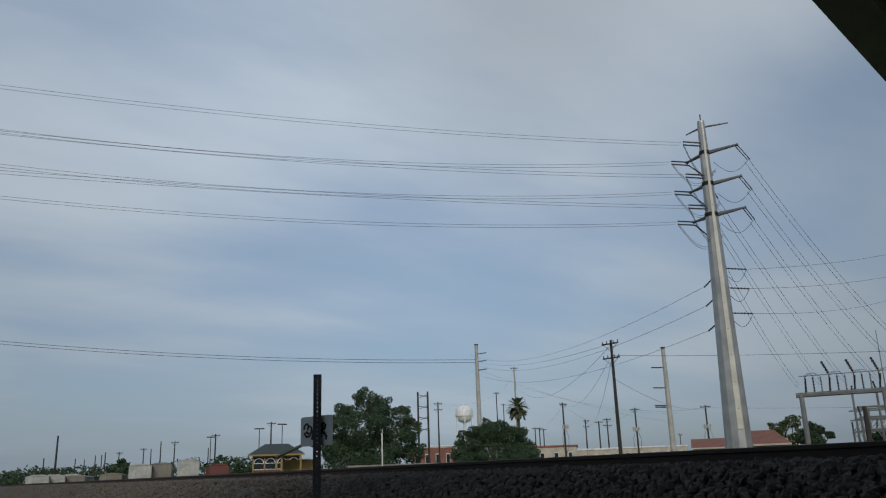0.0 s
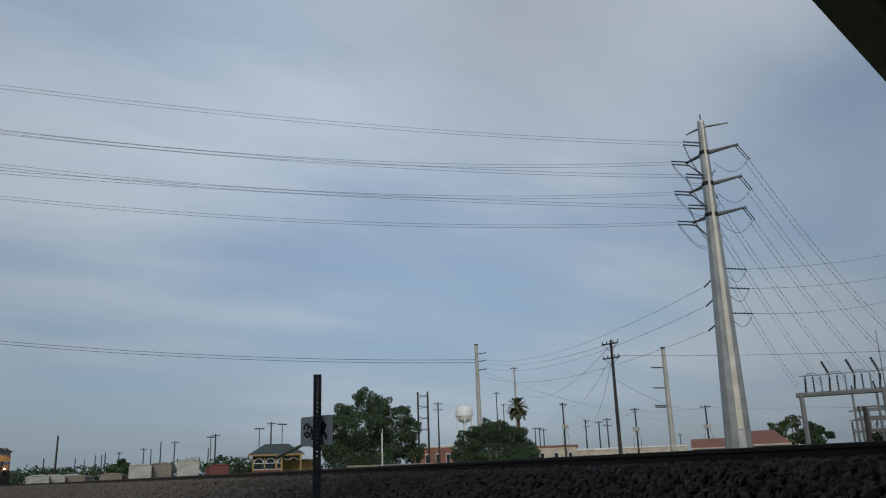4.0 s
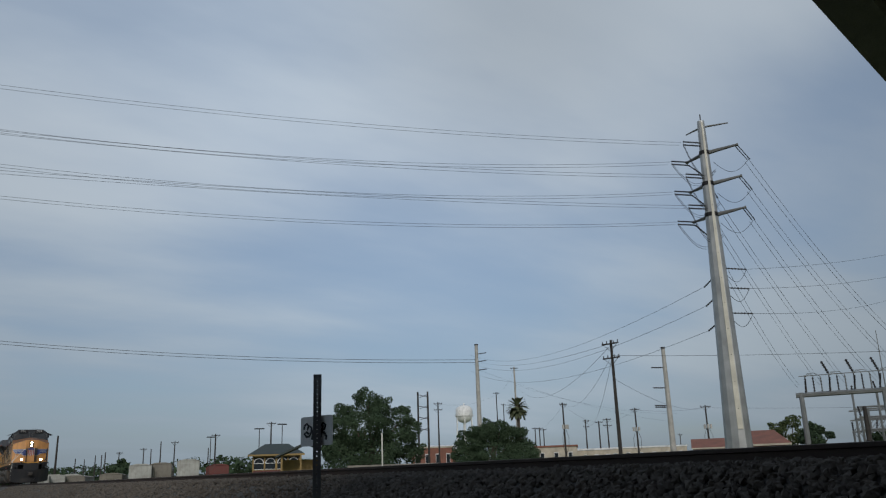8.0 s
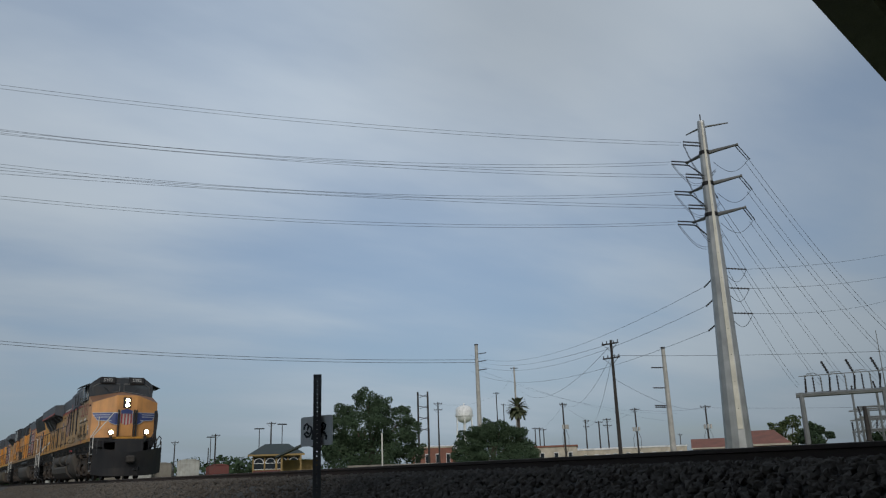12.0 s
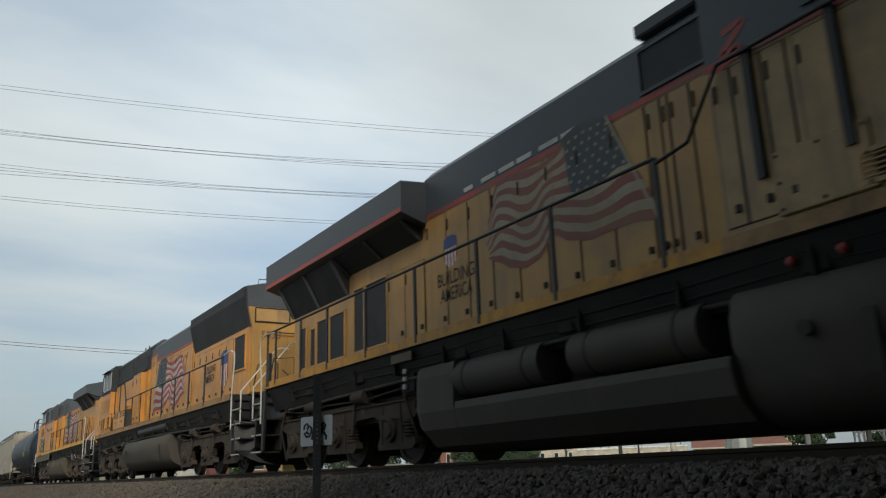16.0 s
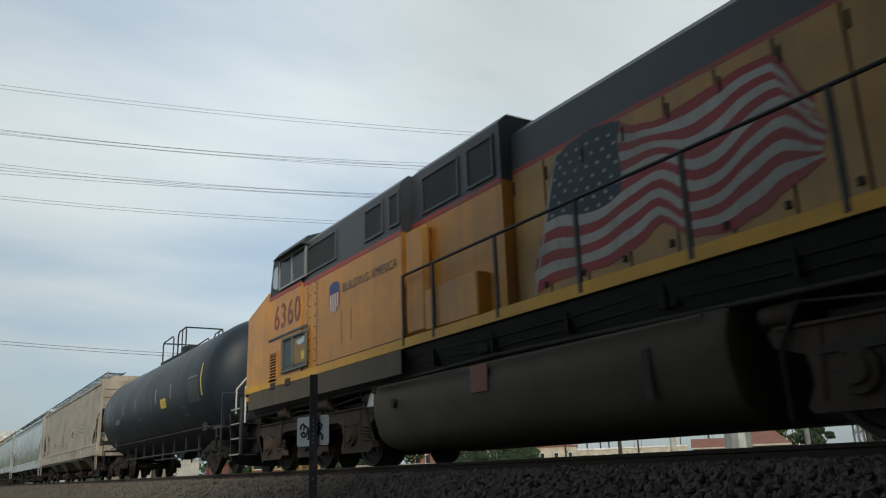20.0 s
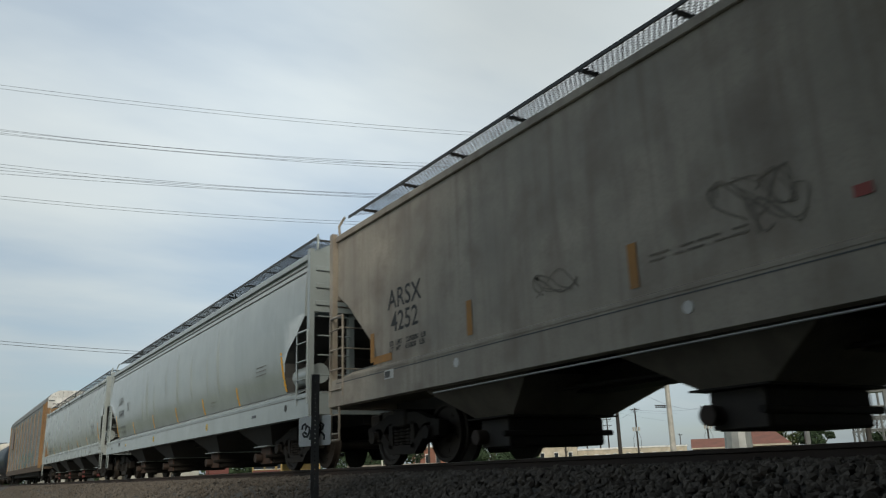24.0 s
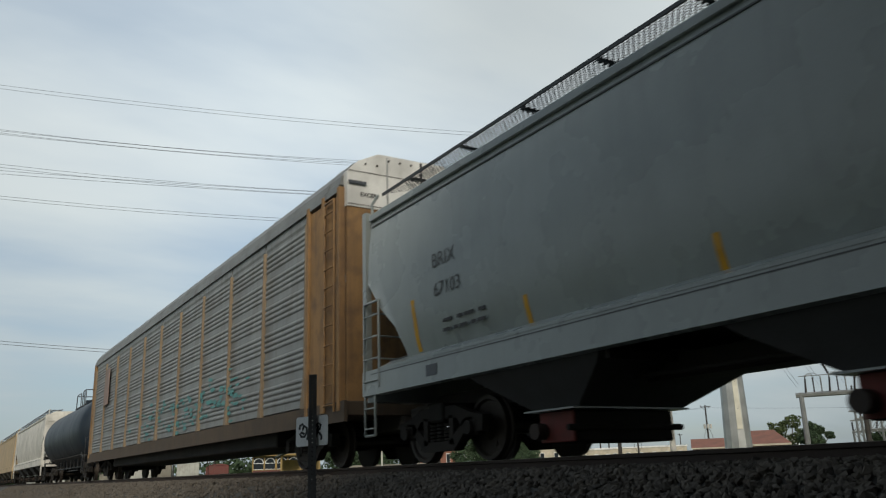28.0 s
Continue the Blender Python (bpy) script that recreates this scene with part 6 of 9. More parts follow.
            v.p("wiper", Kit().tube(arm, 0.012, 5), [BLACK_PAINT], scr)
        nz = 4.62 if boxy else 4.57 + tall * 0.9
        ny = ws - 0.06 if boxy else ws + 0.02 + (nz - 3.9) * lean
        k = Kit().box(s * 0.66 - 0.34, s * 0.66 + 0.34, min(Y(ny), Y(ny + 0.5)), max(Y(ny), Y(ny + 0.5)), nz - 0.15, nz + 0.15, c=0.015) if boxy else Kit().box(-0.84 if s < 0 else 0.56, 0.14 if s < 0 else 1.26, min(Y(ny), Y(ny + 0.5)), max(Y(ny), Y(ny + 0.5)), nz - 0.14, nz + (0.14 if s < 0 else 0.19), c=0.015)
        nb = v.p("number_board", k, [BLACK_PAINT], roof)
        if d > 0:
            v.letter("board_number", number, 0.21, s * 0.66, Y(ny - 0.008), nz, LETTER_DIM, 0.002, True, parent=nb)
    # side windows
    for s in (-1, 1):
        w = v.p("side_window", Kit().box(min(s * 1.432, s * 1.45), max(s * 1.432, s * 1.45), min(Y(window[0]), Y(window[1])), max(Y(window[0]), Y(window[1])), wz[0], wz[1]), [WINDOW], roof, "dark sliding cab window")
        k = Kit()
        mid = (window[0] + window[1]) / 2
        for a, b, z0, z1 in ((window[0] - 0.05, window[0], wz[0] - 0.04, wz[1] + 0.04), (window[1], window[1] + 0.05, wz[0] - 0.04, wz[1] + 0.04), (window[0], window[1], wz[0] - 0.04, wz[0]), (window[0], window[1], wz[1], wz[1] + 0.04), (mid - 0.02, mid + 0.02, wz[0], wz[1])):
            k.box(min(s * 1.434, s * 1.465), max(s * 1.434, s * 1.465), min(Y(a), Y(b)), max(Y(a), Y(b)), z0, z1)
        v.p("window_frame", k, [GALV], w, "bare metal window frame")
        if boxy:
            v.p("sun_visor", Kit().prism([(s * 1.432, 4.44), (s * 1.80, 4.29), (s * 1.81, 4.31), (s * 1.432, 4.475)], 'y', Y(window[0] - 0.35), Y(window[1] - 0.45)), [CAB_GREY], roof, "dark sheet metal window awning")
            v.p("window_shroud", Kit().prism([(s * 1.452, 4.40), (s * 1.56, 4.34), (s * 1.56, 4.1), (s * 1.452, 4.0)], 'y', Y(window[0] - 0.02), Y(window[0] + 0.04)), [CAB_GREY], roof)
            v.p("arm_rest", Kit().box(min(s * 1.452, s * 1.52), max(s * 1.452, s * 1.52), Y(window[0] - 0.1), Y((window[0] + window[1]) / 2), wz[0] - 0.1, wz[0] - 0.03, c=0.015), [BLACK_PAINT], roof, "black padded window ledge")
        else:
            v.p("sun_visor", Kit().prism([(s * 1.43, wz[1] + 0.05), (s * 1.60, wz[1] + 0.04), (s * 1.43, wz[1] + 0.09)], 'y', Y(window[0] - 0.1), Y(window[1] + 0.1)), [ENGINE_GREY], roof)
        qa, qb = quarter or (1.54, window[0] - 0.07)
        out = [(Y(qa + 0.06), wz[0] + 0.08), (Y(qb - 0.05), wz[0] + 0.02), (Y(qb), wz[0] + 0.07), (Y(qb), wz[1] - 0.09), (Y(qb - 0.05), wz[1] - 0.04), (Y(qa + 0.1), wz[1] - 0.06), (Y(qa + 0.04), wz[1] - 0.14), (Y(qa), wz[0] + 0.14)]
        v.p("quarter_window", Kit().prism(out, 'x', s * 1.432, s * 1.446), [CAB_SCREEN if boxy else PANE], roof, "small quarter window reflecting the sky")
        if d > 0:
            mir = v.p("mirror", Kit().box(min(s * 1.48, s * 1.63), max(s * 1.48, s * 1.63), 10.80, 10.85, 3.58, 3.90, c=0.012), [BLACK_PAINT], roof)
            v.p("mirror_glass", Kit().box(min(s * 1.495, s * 1.615), max(s * 1.495, s * 1.615), 10.795, 10.799, 3.6, 3.88), [PANE], mir, "bright mirror glass")
            v.p("mirror_arm", Kit().tube([(s * 1.44, 10.85, 3.62), (s * 1.56, 10.83, 3.56)], 0.03, 6), [BLACK_PAINT], mir)
        v.p("red_stripe", Kit().box(min(s * 1.431, s * 1.437), max(s * 1.431, s * 1.437), min(Y(2.95 if boxy else 1.25), Y(3.15)), max(Y(2.95 if boxy else 1.25), Y(3.15)), split - 0.04, split + 0.04), [RED], roof)
    v.rail_line([(0.1, Y(1.95), 4.66 + tall), (0.1, Y(1.95), 4.78 + tall), (0.6, Y(1.95), 4.78 + tall), (0.6, Y(1.95), 4.66 + tall)], 0.012, ENGINE_GREY, "antenna")
    v.p("air_conditioner", Kit().box(-0.45, 0.45, min(Y(2.2), Y(3.0)), max(Y(2.2), Y(3.0)), 4.662 + tall, 4.74 + tall, c=0.03), [ENGINE_GREY], roof)
    # lamps
    bez = v.p("headlight_housing", Kit().box(-0.17, 0.17, min(Y(-0.515), Y(-0.44)), max(Y(-0.515), Y(-0.44)), 3.19 - dip, 3.67 - dip, c=0.02), [BLACK_PAINT], nose)
    for z in (3.31, 3.53):
        lamp(v, "headlight", 0, Y(-0.516), z - dip, -d, bez, d > 0)
    v.p("nose_door", Kit().box(-0.3, 0.3, min(Y(-0.515), Y(-0.495)), max(Y(-0.515), Y(-0.495)), 1.9, 3.05, c=0.01), [YELLOW_NOSE if d > 0 else paint], nose)
    if boxy:
        v.p("apron", Kit().box(-0.72, 0.95, Y(-1.03), Y(-0.93), 1.72, 1.868), [BLACK_PAINT], None, "black apron under the nose")
        v.p("platform_stripe", Kit().box(-0.72, 0.95, Y(-1.04), Y(-1.032), 1.78, 1.868), [SILL_ORANGE])
        # dark ribs stand in for the shaded recess beside the nose door
        for x in (0.33, 0.43, -0.36):
            v.p("recess_shade_rib", Kit().box(x - 0.025, x + 0.025, Y(-0.66), Y(-0.505), 1.88, 3.1, c=0.008), [RUNNING_GEAR], nose)
        for y, z in ((8.86, 3.37), (8.62, 3.36)):
            k = Kit().cyl((-1.445, y - 0.05, z), (-1.462, y - 0.05, z), 0.045, 0.03, seg=8)
            k.cyl((-1.445, y + 0.05, z + 0.01), (-1.462, y + 0.05, z + 0.01), 0.045, 0.03, seg=8)
            v.p("lifting_lug", k, [GATE_RUST], nose, "rusty welded lug")
    else:
        v.p("platform_stripe", Kit().box(-1.2, 1.2, min(Y(-1.20), Y(-1.16)), max(Y(-1.20), Y(-1.16)), 1.66, 1.76), [SILL_YELLOW])
    for s in (-1, 1):
        c = v.p("ditch_light_housing", Kit().box(s * 0.76 - 0.11, s * 0.76 + 0.11, min(Y(-1.3), Y(-1.12)), max(Y(-1.3), Y(-1.12)), 1.93, 2.17, c=0.02), [BLACK_PAINT])
        lamp(v, "ditch_light", s * 0.76, Y(-1.302), 2.05, -d, c, d > 0)
        v.p("light_bracket", Kit().box(s * 0.74 - 0.05, s * 0.74 + 0.05, min(Y(-1.2), Y(-1.1)), max(Y(-1.2), Y(-1.1)), 1.7, 1.91), [BLACK_PAINT], c)
        paint_r, lab = (RAIL_WHITE, "white painted grab rail") if s < 0 else (BLACK_PAINT, "")
        if s > 0 and d > 0:
            for a in (-0.52, -0.74):
                v.p("gate_post", Kit().box(1.24, 1.32, Y(a) - 0.04, Y(a) + 0.04, 1.72, 3.06, c=0.01), [BLACK_PAINT], None, "black flat gate post")
            v.rail_line([(1.2, Y(-1.3), 1.3), (1.24, Y(-1.34), 1.7), (1.34, Y(-1.36), 1.86), (1.42, Y(-1.34), 1.76), (1.38, Y(-1.32), 1.5), (1.28, Y(-1.3), 1.36)], 0.022, BLACK_PAINT, "brake_hose")
            v.rail_line([(1.28, Y(-0.78), 3.02), (1.28, Y(-1.0), 2.85), (1.2, Y(-1.25), 2.2), (1.0, Y(-1.3), 1.8)], 0.03, BLACK_PAINT)
            continue
        v.rail_line([(s * 1.42, Y(-0.22), 1.1), (s * 1.42, Y(-0.22), 1.9), (s * 1.15, Y(-0.38), 2.4), (s * 1.15, Y(-0.36), 2.8)], 0.02, paint_r, "grab_rail", lab)
        v.rail_line([(s * 1.42, Y(-0.9), 1.35), (s * 1.42, Y(-0.9), 1.92), (s * 0.72, Y(-0.8), 2.78), (s * 0.6, Y(-0.8), 2.95), (s * 0.42, Y(-0.78), 2.95)], 0.02, paint_r, "grab_rail", lab)
        v.rail_line([(s * 1.4, Y(-1.9), 1.1), (s * 1.4, Y(-1.9), 1.6), (s * 1.3, Y(-1.6), 1.75)], 0.018, BLACK_PAINT)
    # number on the side, red with dark edges
    v.letter("road_number_edge", number, num_h, -1.436, num_at, zc, YELLOW_DUST if faded == 2 else EDGE_FADED if faded else LETTER_WORN, 0.006, width=num_w + 0.03, spread=1.12)
    v.letter("road_number", number, num_h, -1.441, num_at, zc, NUMBER_GHOST if faded == 2 else NUMBER_FADED if faded else NUMBER_PINK, -0.014, label="red road number %s" % number, width=num_w - 0.03, spread=1.12)
    return nose


def build_engine_one():
    """Leading engine, cab first."""
    v = Vehicle("locomotive", "leading yellow diesel locomotive with grey roof, lit lamps and number 5392", "locomotive", 6.4, 28.9, "train")
    paint = YELLOW_LEAD
    engine_common(v, 6.4, 28.9, (10.75, 24.65), (13.3, 15.6, 0.14, 1.37, 0.75), paint, 6.4, ((8.02, 11.47, SILL_ORANGE), (11.471, 15.5, SILL_RUST), (15.501, 27.86, SILL_ORANGE)))
    nose = wide_cab(v, 8.3, 1, paint, "5392", (1.6, 2.9), 3.66, 10.35, 2.0, 0.8, 3.23, (3.76, 4.36), 0.1, True, ws=1.06, lean=0.0, quarter=(1.14, 1.36), boxy=True)
    end_rails(v, 28.9, -1)
    # winged shield on the nose
    for s in (-1, 1):
        k = Kit()

        def q(u, z, e=0.0):
            u = u - 0.2 * (1 - u)
            return (s * (0.47 + 0.95 * u) + s * 0.006, 7.80 + 0.346 * max(u, 0) - 0.016 - e + 0.025 * (z - 2.8), z)
        body = [(0.0, 2.96), (0.167, 2.96), (1.0, 2.96), (0.94, 2.86), (0.87, 2.77), (0.8, 2.66), (0.42, 2.62), (0.32, 2.52), (0.167, 2.45), (0.0, 2.44)]
        k.add([q(u, z) for u, z in body], [(0, 1, 8, 9), tuple(range(1, 9))], 0)
        for u0, u1, z in ((0.36, 0.93, 2.865), (0.36, 0.86, 2.765), (0.30, 0.40, 2.60)):
            k.add([q(u0, z, 0.004), q(u1, z, 0.004), q(u1 + 0.03, z + 0.035, 0.004), q(u0, z + 0.035, 0.004)], [(0, 1, 2, 3)], 1)
        for (u0, z0), (u1, z1) in zip(body, body[1:]):
            h = 0.028
            k.add([q(u0, z0, 0.004), q(u1, z1, 0.004), q(u1 + 0.01, z1 + (h if z1 > 2.9 else -h), 0.004), q(u0 + 0.01, z0 + (h if z0 > 2.9 else -h), 0.004)], [(0, 1, 2, 3)], 1)
        v.p("wing_emblem", k, [BLUE, WING_PALE], nose, "blue striped wing with white edges")
    k = Kit()
    for i in range(7):
        a, b = -0.24 + 0.48 * i / 7, -0.24 + 0.48 * (i + 1) / 7
        k.add([(a, 7.768, 2.92), (b, 7.768, 2.92), (b, 7.768, 2.42 + 1.6 * abs(b) ** 2), (a, 7.768, 2.42 + 1.6 * abs(a) ** 2)], [(0, 1, 2, 3)], 1 + i % 2)
    k.add([(-0.24, 7.768, 2.925), (0.24, 7.768, 2.925), (0.26, 7.768, 3.07), (0, 7.768, 3.15), (-0.26, 7.768, 3.07)], [(0, 1, 2, 3, 4)], 0)
    for x0 in (-0.27, 0.245):
        k.add([(x0, 7.768, 2.5), (x0 + 0.025, 7.768, 2.5), (x0 + 0.025, 7.768, 3.1), (x0, 7.768, 3.1)], [(0, 1, 2, 3)], 3)
    v.p("nose_shield", k, [BLUE, FLAG_RED, FLAG_WHITE, WING_PALE], nose, "shield emblem, blue over red and white stripes")
    # louvred doors under the cab
    for a, b in ((9.45, 10.14), (10.57, 11.29)):
        v.screen(1.447, a, b, 1.99, 2.56, 13, paint, "louvre_panel")
    v.doors(1.43, (9.22, 10.36, 11.44), 1.88, 2.7, paint, True, "cab_door_panel")
    v.p("door_rail", Kit().box(-1.475, -1.448, 9.18, 11.46, 2.7, 2.74, c=0.006), [RUNNING_GEAR])
    for y in (9.4, 9.58, 10.2, 10.5, 11.32):
        v.p("door_clamp", Kit().cyl((-1.447, y, 2.1), (-1.49, y, 2.08), 0.045, 0.03, seg=8), [RUNNING_GEAR])
    v.p("notice", Kit().box(-1.448, -1.445, 8.9, 9.11, 2.28, 2.5), [WHITE_PAINT], None, "small white notice")
    for y in (10.95, 9.79):
        v.p("door_hook", Kit().tube([(-1.447, y, 2.84), (-1.49, y, 2.82), (-1.5, y, 2.74), (-1.45, y, 2.68)], 0.016, 6), [GALV], None, "small bare metal door hook")
    v.p("door_pull", Kit().tube([(-1.385, 12.4, 3.2), (-1.42, 12.38, 3.14), (-1.42, 12.25, 3.1)], 0.018, 6), [RUNNING_GEAR])
    v.p("notice_mark", Kit().cyl((-1.449, 9.0, 2.4), (-1.452, 9.0, 2.4), 0.05, seg=12), [ENGINE_GREY])
    v.p("notice", Kit().box(-1.448, -1.445, 8.86, 9.13, 2.04, 2.25), [ENGINE_GREY], None, "small grey notice")
    # control cabinets behind the cab
    hood(v, 11.46, 15.5, 1.37, 1.87, 3.60, 4.54, paint, ENGINE_GREY)
    v.doors(1.37, (11.5, 12.75, 13.3), 2.3, 3.5, paint)
    v.doors(1.37, (13.35, 14.55), 1.95, 3.5, paint)
    v.doors(1.37, (14.62, 14.88, 15.22, 15.46), 1.95, 3.5, paint)
    v.screen(1.02, 15.62, 16.64, 3.95, 4.44, 0, ENGINE_GREY)
    v.p("access_panel", Kit().box(-1.41, -1.372, 14.0, 14.9, 1.91, 2.5, c=0.01), [paint], None, "bolted yellow access panel")
    for y, z in ((14.05, 1.96), (14.45, 1.96), (14.85, 1.96), (14.05, 2.45), (14.45, 2.45), (14.85, 2.45), (14.85, 2.2), (14.05, 2.2)):
        v.p("bolt", Kit().cyl((-1.41, y, z), (-1.425, y, z), 0.016, seg=6), [RUNNING_GEAR])
    scrawl(v, [(15.26, 3.88), (15.0, 3.9), (15.3, 3.66), (15.08, 3.68), (15.36, 3.5)], -1.375, RED, 0.035, "red_mark")
    for a, b in ((12.98, 13.5), (13.8, 14.36)):
        v.screen(1.37, a, b, 3.75, 4.27, 0, ENGINE_GREY)
    for a, b, z in ((11.75, 12.35, 2.02), (13.6, 14.1, 1.98)):
        v.screen(1.387, a, b, z, z + 0.22, 5, paint, "louvre_panel")
    for y in (12.95, 14.15, 15.0):
        v.p("post", Kit().box(-1.44, -1.39, y - 0.04, y + 0.04, 2.3, 3.6), [BLACK_PAINT])
    v.rail_line([(-1.455, 16.2, 2.85), (-1.455, 15.75, 2.92), (-1.455, 15.3, 3.55), (-1.455, 11.6, 3.62)], 0.022)
    v.rail_line([(1.455, 16.2, 2.85), (1.455, 15.75, 2.92), (1.455, 15.3, 3.55), (1.455, 11.6, 3.62)], 0.022)
    v.p("roof_step", Kit().box(-1.0, 1.0, 15.0, 16.72, 4.664, 4.84, c=0.02), [ENGINE_GREY])
    v.p("horn", Kit().cyl((0.4, 12.6, 4.5), (0.4, 12.1, 4.52), 0.04, 0.09, seg=10), [ENGINE_GREY])
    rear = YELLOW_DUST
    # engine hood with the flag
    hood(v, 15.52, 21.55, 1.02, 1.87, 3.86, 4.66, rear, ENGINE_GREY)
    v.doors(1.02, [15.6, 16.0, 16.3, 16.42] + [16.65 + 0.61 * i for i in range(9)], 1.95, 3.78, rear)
    for a, b in ((20.13, 20.37), (19.55, 19.91), (19.1, 19.47), (18.71, 19.04), (18.15, 18.55), (17.7, 18.09)):
        v.p("white_patch", Kit().box(-1.03, -1.021, a, b, 3.93, 4.0), [HOP_WHITE], None, "worn white patch under the roof edge")
    v.flag(-1.041, 17.25, 19.8, 2.4, 4.0, -0.68, True)
    v.shield(-1.041, 20.8, 3.12, 0.36, 0.5)
    v.letter("slogan", "BUILDING\nAMERICA", 0.3, -1.042, 20.68, 2.58, LETTER_BLACK, 0.003, width=1.02, label="black lettering BUILDING AMERICA")
    v.p("exhaust_housing", Kit().box(-0.75, 0.75, 19.2, 20.8, 4.662, 4.76, c=0.04), [ENGINE_GREY])
    # radiator section
    hood(v, 21.57, 27.3, 0.995, 1.87, 3.73, 3.735, rear, rear, False, 0.0)
    v.doors(1.0, (21.65, 22.3, 22.9), 1.95, 3.2, rear)
    for a, b, z1 in ((22.95, 23.75, 3.2), (23.85, 24.25, 3.2), (24.7, 25.36, 2.9), (25.5, 26.0, 2.9), (26.1, 26.34, 2.8), (26.6, 26.94, 2.9)):
        v.screen(1.0, a, b, 2.05, z1, 0, rear)
    radiator_wing(v, 21.5, 27.8, ENGINE_GREY, 3.9, 4.43, 4.54, ((24.5, 27.3, 3.2, 1.0), (21.7, 24.48, 3.55, 1.0)))
    side_rail(v, [16.2, 17.9, 19.5, 21.2, 22.9, 24.5, 25.8, 27.2, 27.7], 2.91)
    v.p("rail_box", Kit().box(-1.47, -1.40, 27.56, 27.66, 1.75, 2.47, c=0.012), [BLACK_PAINT])
    for a, b in ((15.95, 17.85), (18.4, 20.35)):
        v.p("air_reservoir", Kit().cyl((-1.16, a, 1.12), (-1.16, b, 1.12), 0.265, seg=20), [FUEL_TANK], None, "dark grey air reservoir")
        for y in (a + 0.3, b - 0.3):
            v.p("tank_strap", Kit().cyl((-1.16, y - 0.02, 1.12), (-1.16, y + 0.02, 1.12), 0.272, seg=20), [RUNNING_GEAR])
    end = [(-1.38, 1.36), (-1.41, 1.2), (-1.42, 0.7), (-1.36, 0.45), (-1.15, 0.22), (-0.8, 0.14), (0.8, 0.14), (1.15, 0.22), (1.36, 0.45), (1.42, 0.7), (1.41, 1.2), (1.38, 1.36)]
    v.p("tank_end", Kit().loft([[(x * q, y, 0.14 + (z - 0.14) * h + o) for x, z in end] for y, q, h, o in ((20.28, 1.0, 1.0, 0.0), (21.2, 1.0, 1.0, 0.0), (21.36, 0.97, 0.88, 0.12))], smooth=False), [FUEL_TANK], None, "grimy brown end of the fuel tank")
    for z in (1.16, 1.28, 1.40):
        v.p("filter_bowl", Kit().cyl((-1.30, 21.82, z - 0.035), (-1.30, 21.82, z + 0.035), 0.05, seg=10), [GALV], None, "small bright filter bowl")
    v.p("filter_bracket", Kit().box(-1.27, -1.2, 21.6, 21.92, 1.08, 1.5, c=0.01), [SILL_SHADE])
    v.p("sill_bracket", Kit().box(-1.44, -1.40, 21.4, 22.05, 1.52, 1.66, c=0.01), [SKIRT_DUST])
    shelf = [(-1.40, 0.80), (-1.42, 0.7), (-1.36, 0.45), (-1.15, 0.22), (-0.8, 0.14), (0.8, 0.14), (1.15, 0.22), (1.36, 0.45), (1.42, 0.7), (1.40, 0.80)]
    v.p("inner_tank", Kit().box(-0.85, 1.3, 15.62, 20.27, 0.7, 1.36, c=0.02), [FUEL_TANK])
    v.p("lower_tank", Kit().loft([[(x, y, z) for x, z in shelf] for y in (15.61, 18.0, 20.27)], smooth=False), [FUEL_TANK], None, "grimy low part of the fuel tank")
    v.p("warning_sign", Kit().box(-1.466, -1.463, 10.43, 10.91, 1.70, 1.87), [FLAG_RED_OLD], None, "worn red warning plate")
    v.p("notice", Kit().box(-1.375, -1.372, 12.44, 12.6, 3.83, 3.97), [WHITE_PAINT], None, "small white notice")
    for y in (14.42, 14.9):
        v.p("cut_out_cock", Kit().ball((-1.34, y, 1.52), 0.05), [NUMBER_PINK], None, "small red valve")
    v.p("step_lamp", Kit().ball((-1.42, 9.95, 1.69), 0.006), [LENS], None, "small lit step lamp")
    return v


